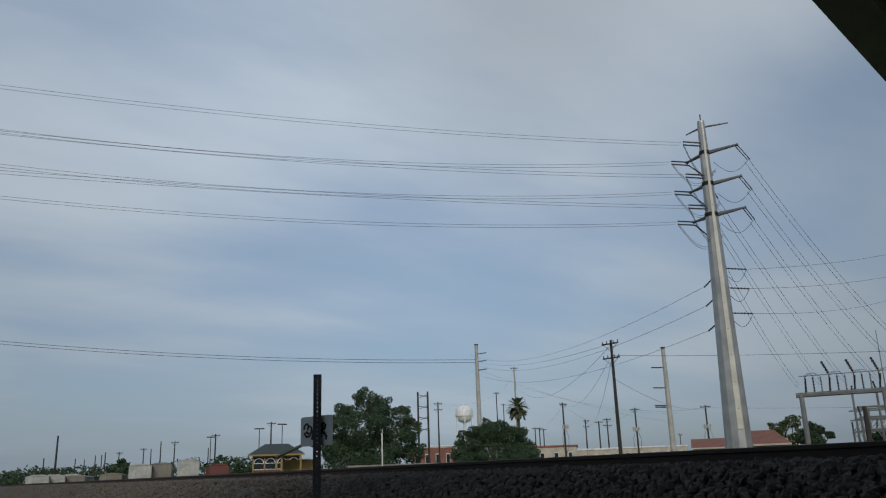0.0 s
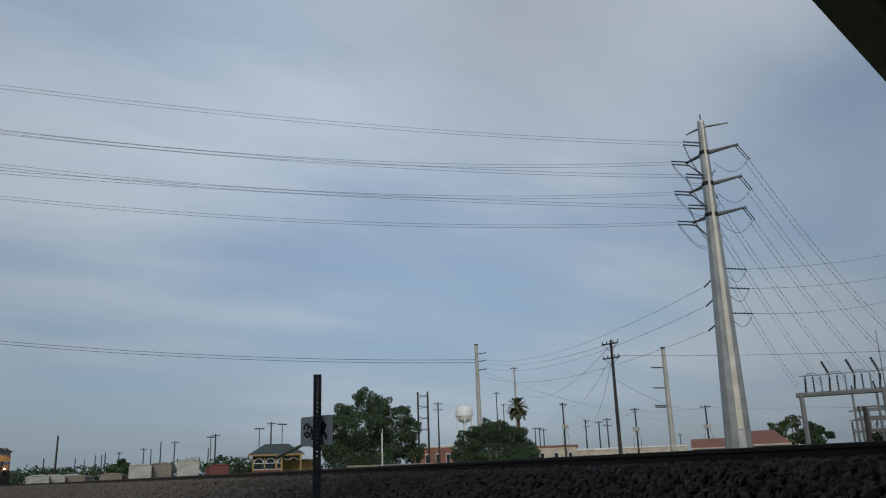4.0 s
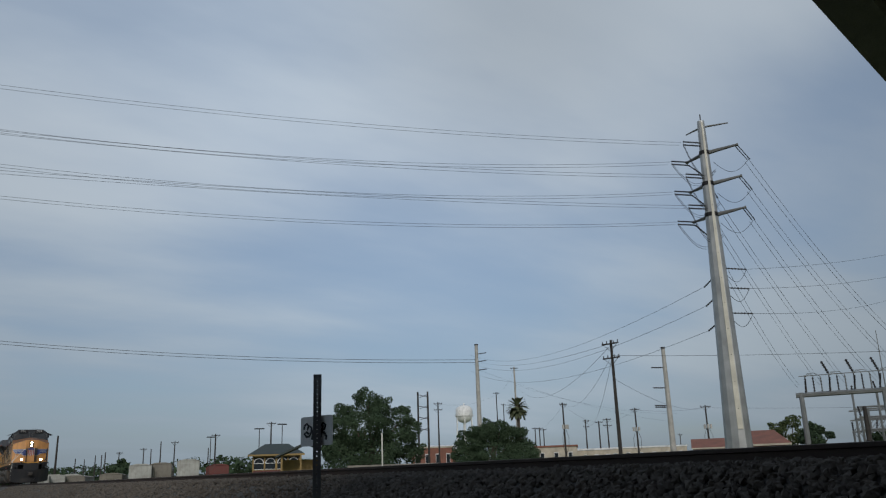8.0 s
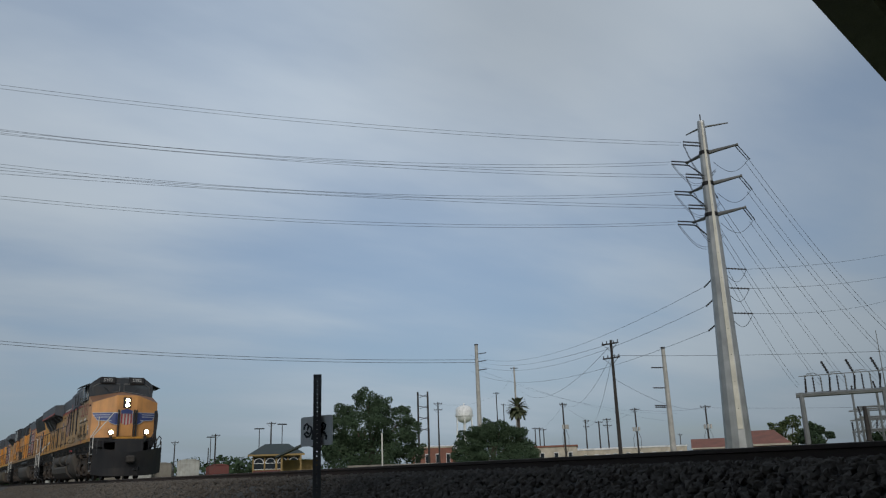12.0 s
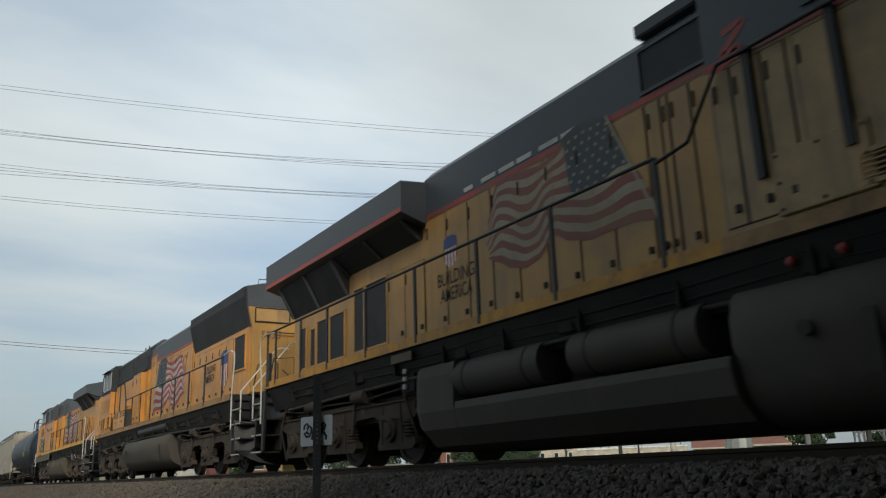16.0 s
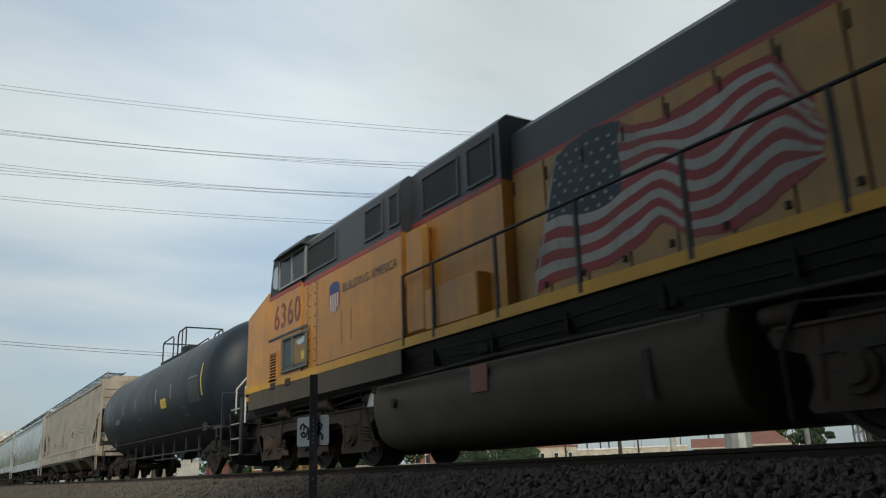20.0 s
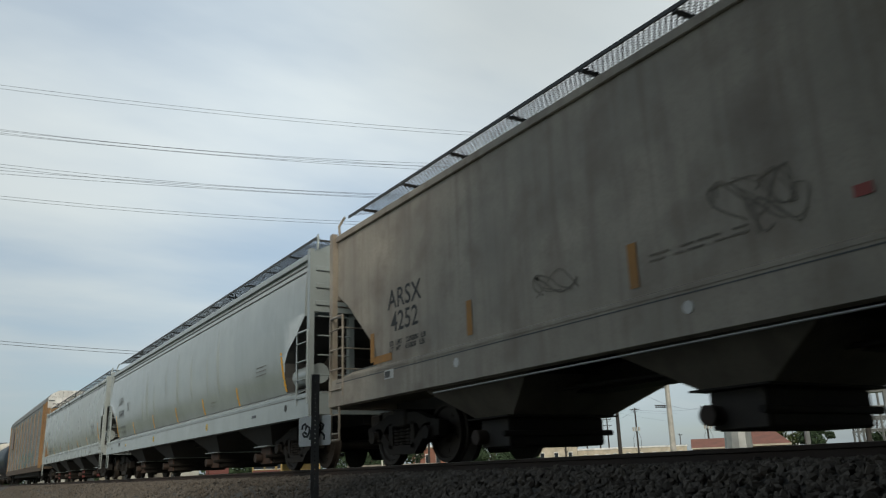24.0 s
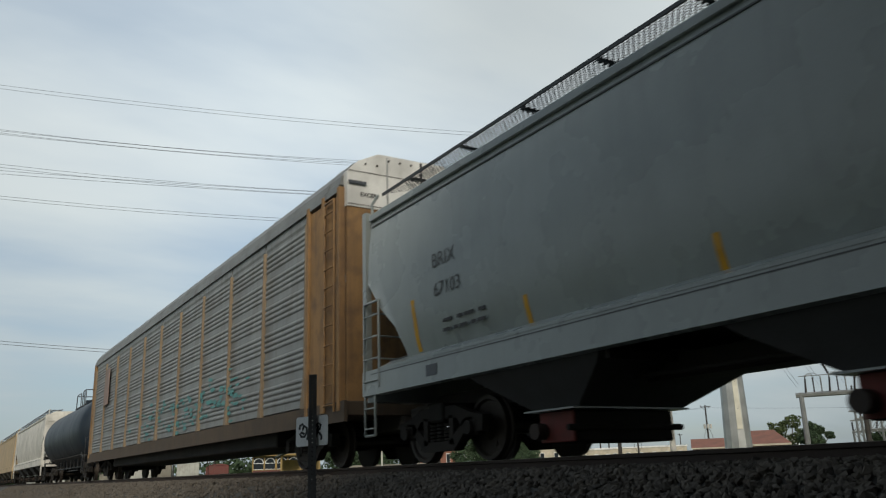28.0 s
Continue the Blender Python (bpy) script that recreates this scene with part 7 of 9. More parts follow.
def build_engine_two():
    """Second engine, running long hood first."""
    v = Vehicle("locomotive", "second yellow diesel locomotive running backwards, painted flag, number 5038", "locomotive", 29.3, 51.2, "train")
    paint = YELLOW
    engine_common(v, 29.3, 51.2, (33.2, 46.9), (36.62, 43.4, 0.26, 1.26, 0.72), paint, 51.2, ((30.34, 49.58, SILL_RUST),))
    nose = wide_cab(v, 49.8, -1, paint, "5038", (1.74, 3.1), 3.5, 47.62, 1.7, 0.84, 2.93, (3.62, 4.32), faded=2, dip=0.17, ws=0.84, lean=0.37, back=3.5, quarter=(1.34, 1.62))
    end_rails(v, 29.3, 1)
    hood(v, 30.28, 35.35, 1.02, 1.87, 3.53, 3.54, paint, paint, False, 0.0)
    v.p("radiator_housing", Kit().prism([(-1.02, 3.54), (1.02, 3.54), (1.2, 4.3), (1.19, 4.52), (0.62, 4.6), (0.4, 4.76), (-0.3, 4.76), (-1.19, 4.55), (-1.2, 4.3)], 'y', 30.22, 35.36), [MESH_DARK], None, "black flared radiator housing")
    for i in range(3):
        fan(v, 31.3 + 1.5 * i, 4.7, 0.42)
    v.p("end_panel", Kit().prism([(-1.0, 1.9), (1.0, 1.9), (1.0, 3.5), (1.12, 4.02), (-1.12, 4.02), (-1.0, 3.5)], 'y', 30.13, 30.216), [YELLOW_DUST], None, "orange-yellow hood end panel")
    v.p("end_roof", Kit().prism([(-1.13, 4.024), (1.13, 4.024), (1.17, 4.5), (0.6, 4.58), (0.38, 4.74), (-0.28, 4.74), (-1.17, 4.53)], 'y', 30.13, 30.216), [ENGINE_GREY])
    for s in (-1, 1):
        v.p("end_lamp", Kit().cyl((0.42 + 0.11 * s, 30.105, 4.22), (0.42 + 0.11 * s, 30.06, 4.22), 0.075, seg=14), [GALV], None, "unlit rear headlight")
    v.p("lamp_plate", Kit().box(0.15, 0.69, 30.107, 30.128, 4.08, 4.36, c=0.01), [BLACK_PAINT])
    v.p("number_panel", Kit().box(-0.92, -0.05, 30.112, 30.128, 3.66, 3.98, c=0.006), [YELLOW_OLD])
    for a0, b0, c0, d0 in ((-0.95, -0.02, 3.98, 4.01), (-0.95, -0.02, 3.63, 3.66), (-0.95, -0.92, 3.66, 3.98), (-0.05, -0.02, 3.66, 3.98)):
        v.p("panel_edge", Kit().box(a0, b0, 30.11, 30.128, c0, d0), [BLACK_PAINT])
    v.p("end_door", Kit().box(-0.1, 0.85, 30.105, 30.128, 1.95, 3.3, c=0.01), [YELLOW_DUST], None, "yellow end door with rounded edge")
    v.p("end_grab", Kit().tube([(-0.3, 30.12, 3.42), (-0.3, 30.04, 3.38), (0.6, 30.04, 3.38), (0.6, 30.12, 3.42)], 0.016, 6), [BLACK_PAINT])
    v.letter("end_number", "5038", 0.26, -0.52, 30.126, 3.32, LETTER_FADED, 0.003, True)
    v.rail_line([(-0.75, 30.5, 4.66), (-0.75, 30.5, 4.82), (-0.2, 30.5, 4.86), (-0.2, 30.5, 4.76)], 0.015, ENGINE_GREY)
    v.screen(1.02, 30.55, 31.4, 2.55, 3.4, 0, paint)
    v.doors(1.02, [31.55 + 0.63 * i for i in range(7)], 1.95, 3.42, paint)
    v.shield(-1.045, 32.25, 2.72, 0.62, 1.0)
    v.letter("slogan", "BUILDING\nAMERICA", 0.3, -1.046, 33.6, 2.72, LETTER_BLACK, 0.003, width=1.06, label="black lettering BUILDING AMERICA")
    hood(v, 35.37, 40.18, 1.05, 1.87, 3.95, 4.62, paint, ENGINE_GREY)
    v.doors(1.05, [35.45 + 0.672 * i for i in range(8)], 1.95, 3.8, paint)
    v.flag(-1.071, 39.8, 36.25, 2.1, 3.92, 0.65)
    scrawl(v, [(36.18, 3.55), (36.30, 3.62), (36.42, 3.5), (36.36, 3.34), (36.22, 3.25), (36.14, 3.1), (36.24, 2.98), (36.38, 3.05), (36.34, 3.2), (36.2, 3.3), (36.12, 3.45), (36.16, 3.6)], -1.0755, LETTER_WORN, 0.014)
    scrawl(v, [(38.3, 3.86), (38.2, 3.72), (38.12, 3.9), (37.98, 3.7), (37.8, 3.92), (37.55, 3.98), (37.3, 3.8), (37.1, 3.62), (36.95, 3.75), (36.85, 3.95)], -1.0755, LETTER_WORN, 0.012)
    scrawl(v, [(38.45, 2.15), (38.2, 2.02), (38.0, 2.12), (37.95, 2.4), (38.1, 2.6)], -1.0755, LETTER_WORN, 0.012)
    # dynamic brake and blower section
    hood(v, 40.2, 41.2, 1.04, 1.87, 4.22, 4.62, paint, ENGINE_GREY)
    v.doors(1.04, (40.26, 40.7, 41.14), 1.95, 4.1, paint)
    hood(v, 41.22, 43.2, 1.1, 1.87, 3.78, 4.68, paint, CAB_GREY, False)
    v.p("filter_box", Kit().box(-1.27, 1.27, 41.66, 43.05, 1.87, 3.74, c=0.02), [paint])
    v.doors(1.272, (41.72, 42.36, 43.0), 1.95, 3.66, paint)
    for s in (-1, 1):
        v.p("intake", Kit().box(min(s * 1.101, s * 1.16), max(s * 1.101, s * 1.16), 41.3, 43.1, 3.8, 4.3), [MESH_DARK], None, "dark air intake screen")
        for y in (41.9, 42.5):
            v.p("lifting_eye", Kit().tube([(s * 1.0, y - 0.05, 4.6), (s * 1.0, y - 0.04, 4.74), (s * 1.0, y + 0.04, 4.74), (s * 1.0, y + 0.05, 4.6)], 0.014, 6), [BLACK_PAINT])
    v.p("roof_hatch", Kit().box(-0.9, 0.9, 40.3, 42.8, 4.6, 4.76, c=0.03), [ENGINE_GREY])
    # cabinet behind the cab
    hood(v, 43.22, 46.69, 1.2, 1.87, 3.7, 4.6, paint, CAB_GREY, False)
    v.screen(1.2, 43.5, 46.4, 3.78, 4.36, 0, CAB_GREY)
    for a in (43.3, 44.5):
        d = v.p("equipment_box", Kit().box(-1.43, -1.2, a, a + 1.17, 1.88, 2.66, c=0.015), [paint])
        v.p("equipment_box", Kit().box(1.2, 1.43, a, a + 1.17, 1.88, 2.66, c=0.015), [paint])
        v.p("box_lid", Kit().box(-1.437, -1.431, a + 0.05, a + 1.12, 1.98, 2.6, c=0.002), [paint], d)
        for b in (0.14, 0.62):
            for i in range(3):
                v.p("slot", Kit().box(-1.4405, -1.4375, a + b, a + b + 0.36, 2.3 + 0.085 * i, 2.345 + 0.085 * i), [MESH_DARK], d)
        v.p("box_handle", Kit().box(-1.455, -1.4375, a + 0.55, a + 0.66, 2.1, 2.16, c=0.006), [RUNNING_GEAR], d)
    v.p("equipment_box", Kit().box(-1.43, -1.2, 42.78, 43.26, 1.88, 2.5, c=0.015), [RUNNING_GEAR], None, "dark open equipment box")
    for s in (-1, 1):
        v.rail_line([(s * 1.455, 43.2, 2.85), (s * 1.455, 43.7, 3.55), (s * 1.455, 46.05, 3.5)], 0.022)
        for y in (44.4, 45.4):
            v.p("stanchion", Kit().box(min(s * 1.44, s * 1.47), max(s * 1.44, s * 1.47), y - 0.025, y + 0.025, 2.5, 3.54), [BLACK_PAINT])
    v.doors(1.431, (46.12, 46.98, 48.72), 1.84, 2.58, paint, True, "cab_door_panel")
    for a, b in ((46.28, 46.78), (47.32, 47.78), (47.85, 48.2)):
        v.screen(1.447, a, b, 1.99, 2.47, 9, paint, "louvre_panel")
    for y in (46.3, 47.15, 48.35):
        v.p("hinge", Kit().box(-1.475, -1.448, y - 0.07, y + 0.07, 1.83, 1.88, c=0.006), [RUNNING_GEAR])
    v.p("window_ledge", Kit().box(-1.47, -1.432, 46.8, 48.58, 3.5, 3.54), [RUNNING_GEAR])
    side_rail(v, [31.0, 32.6, 34.2, 35.8, 37.4, 39.0, 40.6, 42.0, 43.2])
    v.p("side_reservoir", Kit().cyl((-1.27, 37.0, 1.52), (-1.27, 40.95, 1.52), 0.135, seg=14), [BLACK_PAINT], None, "long black air reservoir")
    v.p("bell", Kit().cyl((-1.2, 44.2, 1.2), (-1.2, 44.2, 1.42), 0.16, 0.06, seg=14), [RUNNING_GEAR])
    v.p("nose_lamp", Kit().cyl((-0.4, 48.9, 3.62), (-0.4, 48.9, 3.78), 0.09, seg=12), [BLACK_PAINT])
    return v


def build_engine_three():
    """Third engine, also running backwards."""
    v = Vehicle("locomotive", "third yellow diesel locomotive running backwards, wide radiator, number 6360", "locomotive", 51.9, 74.7, "train")
    paint = YELLOW
    engine_common(v, 51.9, 74.7, (56.4, 70.03), (59.6, 66.7, 0.2, 1.26, 0.62), paint, 74.7, tank_mat=TANK_DUST, truck_mat=TRUCK_DUST)
    v.p("tank_seam", Kit().box(-1.425, -1.40, 59.8, 66.5, 1.2, 1.225), [SKIRT_DUST])
    v.p("fuel_notice", Kit().box(-1.432, -1.41, 63.35, 63.75, 0.86, 1.22, c=0.006), [FLAG_RED_OLD], None, "dull red plate on the fuel tank")
    bell = v.p("bell", Kit().cyl((-1.3, 66.86, 0.94), (-1.3, 66.86, 1.16), 0.11, 0.05, seg=14), [GALV], None, "small grey bell")
    v.p("bell_bracket", Kit().box(-1.32, -1.28, 66.72, 66.88, 1.16, 1.28), [RUNNING_GEAR], bell)
    nose = wide_cab(v, 72.9, -1, paint, "6360", (1.95, 3.35), 3.66, 70.55, 1.45, 0.74, 3.14, (3.78, 4.36), 0.22, ws=1.28, lean=0.2, quarter=(1.5, 1.8))
    end_rails(v, 51.9, 1)
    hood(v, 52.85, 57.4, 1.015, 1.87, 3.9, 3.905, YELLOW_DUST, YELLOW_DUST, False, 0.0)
    radiator_wing(v, 52.78, 57.2, ENGINE_GREY, 4.07, 4.45, 4.72, ((53.35, 56.5, 3.5, 1.02),), False)
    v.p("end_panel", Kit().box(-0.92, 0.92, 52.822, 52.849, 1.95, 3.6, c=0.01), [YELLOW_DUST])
    v.p("end_gable", Kit().prism([(-1.0, 3.72), (1.0, 3.72), (1.36, 4.0), (-1.36, 4.0)], 'y', 52.83, 52.9), [CAB_GREY])
    v.p("lamp_plate", Kit().box(-0.05, 0.25, 52.79, 52.821, 3.4, 3.95, c=0.01), [BLACK_PAINT])
    for z in (3.98, 4.2):
        v.p("end_lamp", Kit().cyl((0.1, 52.775, z), (0.1, 52.73, z), 0.075, seg=14), [GALV], None, "unlit rear headlight")
    v.rail_line([(-0.7, 53.2, 4.6), (-0.7, 53.2, 4.8), (-0.1, 53.2, 4.86), (-0.1, 53.2, 4.72)], 0.015, ENGINE_GREY)
    for a, b, z0, z1 in ((53.32, 53.58, 2.15, 2.96), (53.72, 53.96, 2.12, 2.95), (54.05, 54.42, 2.1, 3.05), (54.55, 55.2, 2.0, 2.3), (55.3, 55.78, 2.16, 3.12), (56.28, 56.5, 2.13, 2.55), (56.58, 56.86, 2.13, 2.55), (56.28, 56.5, 2.72, 3.2), (56.58, 56.86, 2.72, 3.2)):
        v.screen(1.02, a, b, z0, z1, 0, paint)
    v.p("round_cover", Kit().cyl((-1.03, 55.0, 2.75), (-1.06, 55.0, 2.75), 0.24, seg=18), [YELLOW_DUST])
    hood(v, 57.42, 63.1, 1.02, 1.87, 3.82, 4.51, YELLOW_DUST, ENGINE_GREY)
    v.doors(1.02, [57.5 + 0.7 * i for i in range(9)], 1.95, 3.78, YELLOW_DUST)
    v.flag(-1.041, 62.15, 58.55, 2.0, 3.84, 0.6)
    v.p("exhaust_housing", Kit().box(-0.7, 0.7, 58.2, 60.4, 4.512, 4.6, c=0.03), [ENGINE_GREY])
    hood(v, 63.12, 65.6, 1.2, 1.87, 3.72, 4.72, paint, ENGINE_GREY)
    v.screen(1.2, 63.3, 63.9, 3.85, 4.4, 0, ENGINE_GREY)
    v.screen(1.2, 64.2, 65.2, 3.85, 4.4, 0, ENGINE_GREY)
    v.p("cabinet", Kit().box(-1.42, -1.2, 63.5, 64.9, 1.88, 2.5, c=0.02), [paint])
    v.p("cabinet", Kit().box(-1.38, -1.2, 64.95, 65.57, 1.88, 3.6, c=0.07), [paint])
    hood(v, 65.62, 69.72, 1.40, 1.87, 3.62, 4.6, paint, ENGINE_GREY)
    for a, b in ((66.25, 66.87), (65.68, 65.96), (68.15, 69.5)):
        v.screen(1.40, a, b, 3.8, 4.3, 0, ENGINE_GREY)
    v.shield(-1.412, 68.2, 3.05, 0.42, 0.58)
    v.letter("slogan", "BUILDING", 0.22, -1.412, 67.3, 3.14, LETTER_WORN, 0.0, width=1.05, label="black lettering BUILDING")
    v.letter("slogan", "AMERICA", 0.22, -1.412, 66.22, 3.14, LETTER_WORN, 0.0, width=0.93, label="black lettering AMERICA")
    win = v.p("lower_window", Kit().box(-1.44, -1.432, 69.42, 70.72, 1.96, 2.62), [ENGINE_GREY], None, "grey framed low cab window, half covered")
    v.p("pane", Kit().box(-1.448, -1.441, 70.2, 70.62, 2.06, 2.52), [WINDOW], win)
    v.p("window_card", Kit().box(-1.448, -1.441, 69.5, 70.1, 2.04, 2.55), [CARD], win, "window covered with brown card")
    v.p("paper", Kit().box(-1.452, -1.449, 69.54, 69.7, 2.1, 2.26), [YELLOW_MARK], win, "yellow paper note")
    v.p("torn_gap", Kit().prism([(69.52, 2.54), (69.95, 2.5), (69.9, 2.42), (69.75, 2.4), (69.54, 2.44)], 'x', -1.4515, -1.449), [PANE], win, "bright gap above the torn card")
    for a, b, c, e in ((69.38, 70.76, 2.6, 2.66), (69.38, 70.76, 1.93, 1.98), (69.38, 69.46, 1.98, 2.6), (70.68, 70.76, 1.98, 2.6), (70.11, 70.19, 1.98, 2.6)):
        v.p("window_frame", Kit().box(-1.475, -1.4405, a, b, c, e, c=0.008), [GREEN_GREY], win)
    for y in (69.42, 68.97):
        v.p("panel_joint", Kit().box(-1.434, -1.4305, y - 0.007, y + 0.007, 1.9, 3.6), [RUNNING_GEAR])
    v.p("sill_joint", Kit().box(-1.434, -1.4305, 65.64, 69.0, 1.872, 1.89), [RUNNING_GEAR])
    for y in (67.9, 67.5):
        v.p("panel_joint", Kit().box(-1.406, -1.401, y - 0.006, y + 0.006, 2.15, 2.75), [NOSE_RUST])
    for y in (69.3, 69.05):
        for i in range(8):
            v.p("bolt", Kit().cyl((-1.432, y, 1.98 + 0.22 * i), (-1.447, y, 1.98 + 0.22 * i), 0.015, seg=6), [RUNNING_GEAR])
    for y in (70.35, 71.2):
        v.p("sill_bracket", Kit().box(-1.485, -1.463, y - 0.13, y + 0.13, 1.66, 1.8, c=0.01), [RUNNING_GEAR])
    v.p("door_track", Kit().box(-1.45, -1.433, 69.4, 71.6, 2.72, 2.76), [ENGINE_GREY])
    v.screen(1.432, 71.06, 71.46, 1.86, 2.42, 9, paint, "louvre_panel")
    for x in (-1.46, 1.44):
        v.p("side_skirt", Kit().box(x, x + 0.02, 65.6, 72.8, 1.33, 1.71, c=0.006), [SKIRT_DUST], None, "dusty brown skirt under the cab")
    side_rail(v, [53.5, 55.0, 56.6, 58.2, 59.8, 61.4, 63.0, 64.6, 65.5])
    v.rail_line([(-1.4, 56.6, 1.35), (-1.42, 56.2, 1.05), (-1.4, 55.6, 1.28), (-1.4, 55.3, 1.1)], 0.02, GALV, "chain", "hanging steel chain")
    return v


# ---- freight cars ----
def grating(v, x0, x1, y0, y1, z, mat, b=0.015):
    """Open steel running board: crossed thin bars in a frame."""
    k = Kit()
    w, step = x1 - x0, 0.085
    n = int((y1 - y0) / step)
    for i in range(-int(w / step), n):
        a = y0 + i * step
        for d in (0, 1):
            p, q = [(x0, a), (x1, a + w)] if d == 0 else [(x1, a), (x0, a + w)]
            if p[1] < y0 or q[1] > y1:
                continue
            k.add([(p[0], p[1] - b, z), (q[0], q[1] - b, z), (q[0], q[1] + b, z), (p[0], p[1] + b, z)], [(0, 1, 2, 3)])
    g = v.p("running_board", k, [mat], None, "open steel grating running board")
    for x in (x0, x1):
        v.p("board_edge", Kit().box(x - 0.012, x + 0.012, y0, y1, z - 0.03, z + 0.02), [mat], g)
    for i in range(int((y1 - y0) / 1.5) + 1):
        y = y0 + 0.05 + i * 1.5
        if y < y1:
            v.p("board_bracket", Kit().box(x0, x1, y - 0.04, y + 0.04, z - 0.06, z - 0.032), [mat], g)


ROUND_SIDE = [(0.9, 4.46), (1.36, 4.24), (1.40, 4.12), (1.46, 3.6), (1.49, 3.0), (1.46, 2.3), (1.38, 1.8), (1.27, 1.42)]


def round_x(z):
    """Half width of a round-sided car at the height z."""
    for (a, p), (b, q) in zip(ROUND_SIDE, ROUND_SIDE[1:]):
        if q <= z <= p:
            return b + (a - b) * (z - q) / (p - q)
    return 1.28


def hopper(y0, y1, paint, label, style, sill_low=1.10, sill=1.50, roof_lines=0, gate=RUNNING_GEAR, bay_shift=0.0, outer=6.39, cut=((0.02, 2.92), (0.46, 2.62), (0.94, 2.37), (1.2, 2.14), (1.31, 1.86), (1.35, 1.6), (1.36, 1.42), (1.5, 1.42))):
    """Covered hopper car. style: 'flat' or 'round' sides."""
    v = Vehicle("covered_hopper", label, "hopper car", y0, y1, "train")
    a, b = y0 + 0.25, y1 - 0.25

    def section(y, zb):
        if style == 'round':
            side = ROUND_SIDE
        else:
            side = [(0.9, 4.44), (1.38, 4.22), (1.42, 4.12), (1.42, 3.6), (1.42, 3.0), (1.42, 2.3), (1.42, 1.8), (1.42, 1.42)]
        def wide(z):
            for (p, q), (r, t) in zip(side, side[1:]):
                if t <= z <= q:
                    return r + (p - r) * (z - t) / (q - t)
            return side[-1][0]
        pts = [(x, z) if z >= zb else (wide(zb), zb) for x, z in side]
        return [(-x, y, z) for x, z in reversed(pts)] + [(x, y, z) for x, z in pts]
    st = [(a + p, q) for p, q in cut] + [(a + 2.2, 1.42)]
    ring = [section(y, z) for y, z in st] + [section(a + 2.2 + (b - a - 4.4) * i / 8, 1.42) for i in range(1, 8)] + [section(a + b - y, z) for y, z in reversed(st)]
    k = Kit().loft(ring, smooth=style == 'round', close=False)
    # underside and slope sheets use the grey with soot and shade painted in
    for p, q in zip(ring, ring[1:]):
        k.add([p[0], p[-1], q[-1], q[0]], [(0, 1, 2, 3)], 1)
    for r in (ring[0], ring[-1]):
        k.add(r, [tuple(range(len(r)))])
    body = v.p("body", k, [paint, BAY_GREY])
    if style == 'round':
        for s in (-1, 1):
            for i in range(roof_lines):
                z = 3.95 - 0.125 * i
                x = round_x(z) - 0.004
                # lip strip coloured dark, as the shaded line along the roof edge
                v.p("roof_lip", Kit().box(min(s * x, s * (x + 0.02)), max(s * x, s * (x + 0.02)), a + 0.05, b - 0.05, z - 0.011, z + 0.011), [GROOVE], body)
    for s in (-1, 1):
        v.p("top_chord", Kit().box(min(s * 1.36, s * 1.46), max(s * 1.36, s * 1.46), a, b, 4.05, 4.17, c=0.012), [paint], body)
        v.p("side_sill", Kit().prism([(s * 1.40, sill + 0.02), (s * 1.49, sill), (s * 1.49, sill_low), (s * 1.40, sill_low - 0.02)], 'y', y0 + 0.02, y1 - 0.02), [paint], None, "long steel side sill")
        v.p("sill_lip", Kit().prism([(s * 1.28, sill + 0.105), (s * 1.30, sill + 0.11), (s * 1.498, sill + 0.012), (s * 1.498, sill - 0.03), (s * 1.491, sill - 0.03), (s * 1.491, sill + 0.004)], 'y', a + 0.4, b - 0.4), [paint])
        # two dark strips paint the shade of the sill's seam and crease
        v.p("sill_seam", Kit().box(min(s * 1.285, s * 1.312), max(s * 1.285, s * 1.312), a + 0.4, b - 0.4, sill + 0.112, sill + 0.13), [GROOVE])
        v.p("crease_shade", Kit().box(min(s * 1.4905, s * 1.4935), max(s * 1.4905, s * 1.4935), a + 0.1, b - 0.1, sill - 0.075, sill - 0.06), [GROOVE])
    # ends: corner posts, slope sheets' stiffeners, platforms, ladders
    for y, d in ((y0, 1), (y1, -1)):
        ya, yb = sorted((y + d * 0.03, y + d * 0.16))
        for s in (-1, 1):
            v.p("corner_post", Kit().box(min(s * 1.38, s * 1.48), max(s * 1.38, s * 1.48), ya, yb, 1.12, 4.25), [paint])
            v.ladder(-1.49 if s < 0 else 1.49, *sorted((y + d * 0.10, y + d * 0.62)), 1.2, 2.62, 4, paint)
            v.ladder(-1.46 if s < 0 else 1.46, *sorted((y + d * 0.06, y + d * 0.42)), 0.46, 1.1, 2, paint, name="stirrup_step")
        v.p("end_frame", Kit().box(-1.38, 1.38, ya, yb, 2.98, 4.2), [paint])
        for zz in (3.15, 3.5, 3.85):
            v.p("end_rib", Kit().box(-1.36, 1.36, *sorted((y + d * 0.0, y + d * 0.028)), zz - 0.05, zz + 0.05, c=0.01), [paint])
        v.p("end_sill", Kit().box(-1.4, 1.4, *sorted((y + d * 0.02, y + d * 0.3)), 1.0, 1.4), [paint])
        v.p("crossover_grating", Kit().box(-1.2, 1.2, *sorted((y + d * 0.05, y + d * 0.75)), 1.41, 1.44), [GALV])
        for x in (-0.55, 0.55):
            v.p("end_brace", Kit().box(x - 0.06, x + 0.06, *sorted((y + d * 0.1, y + d * 0.22)), 1.4, 3.0), [paint])
        for i in range(4):
            v.p("end_rung", Kit().cyl((-1.3, y + d * 0.04, 1.75 + 0.38 * i), (-0.6, y + d * 0.04, 1.75 + 0.38 * i), 0.014, seg=6), [paint])
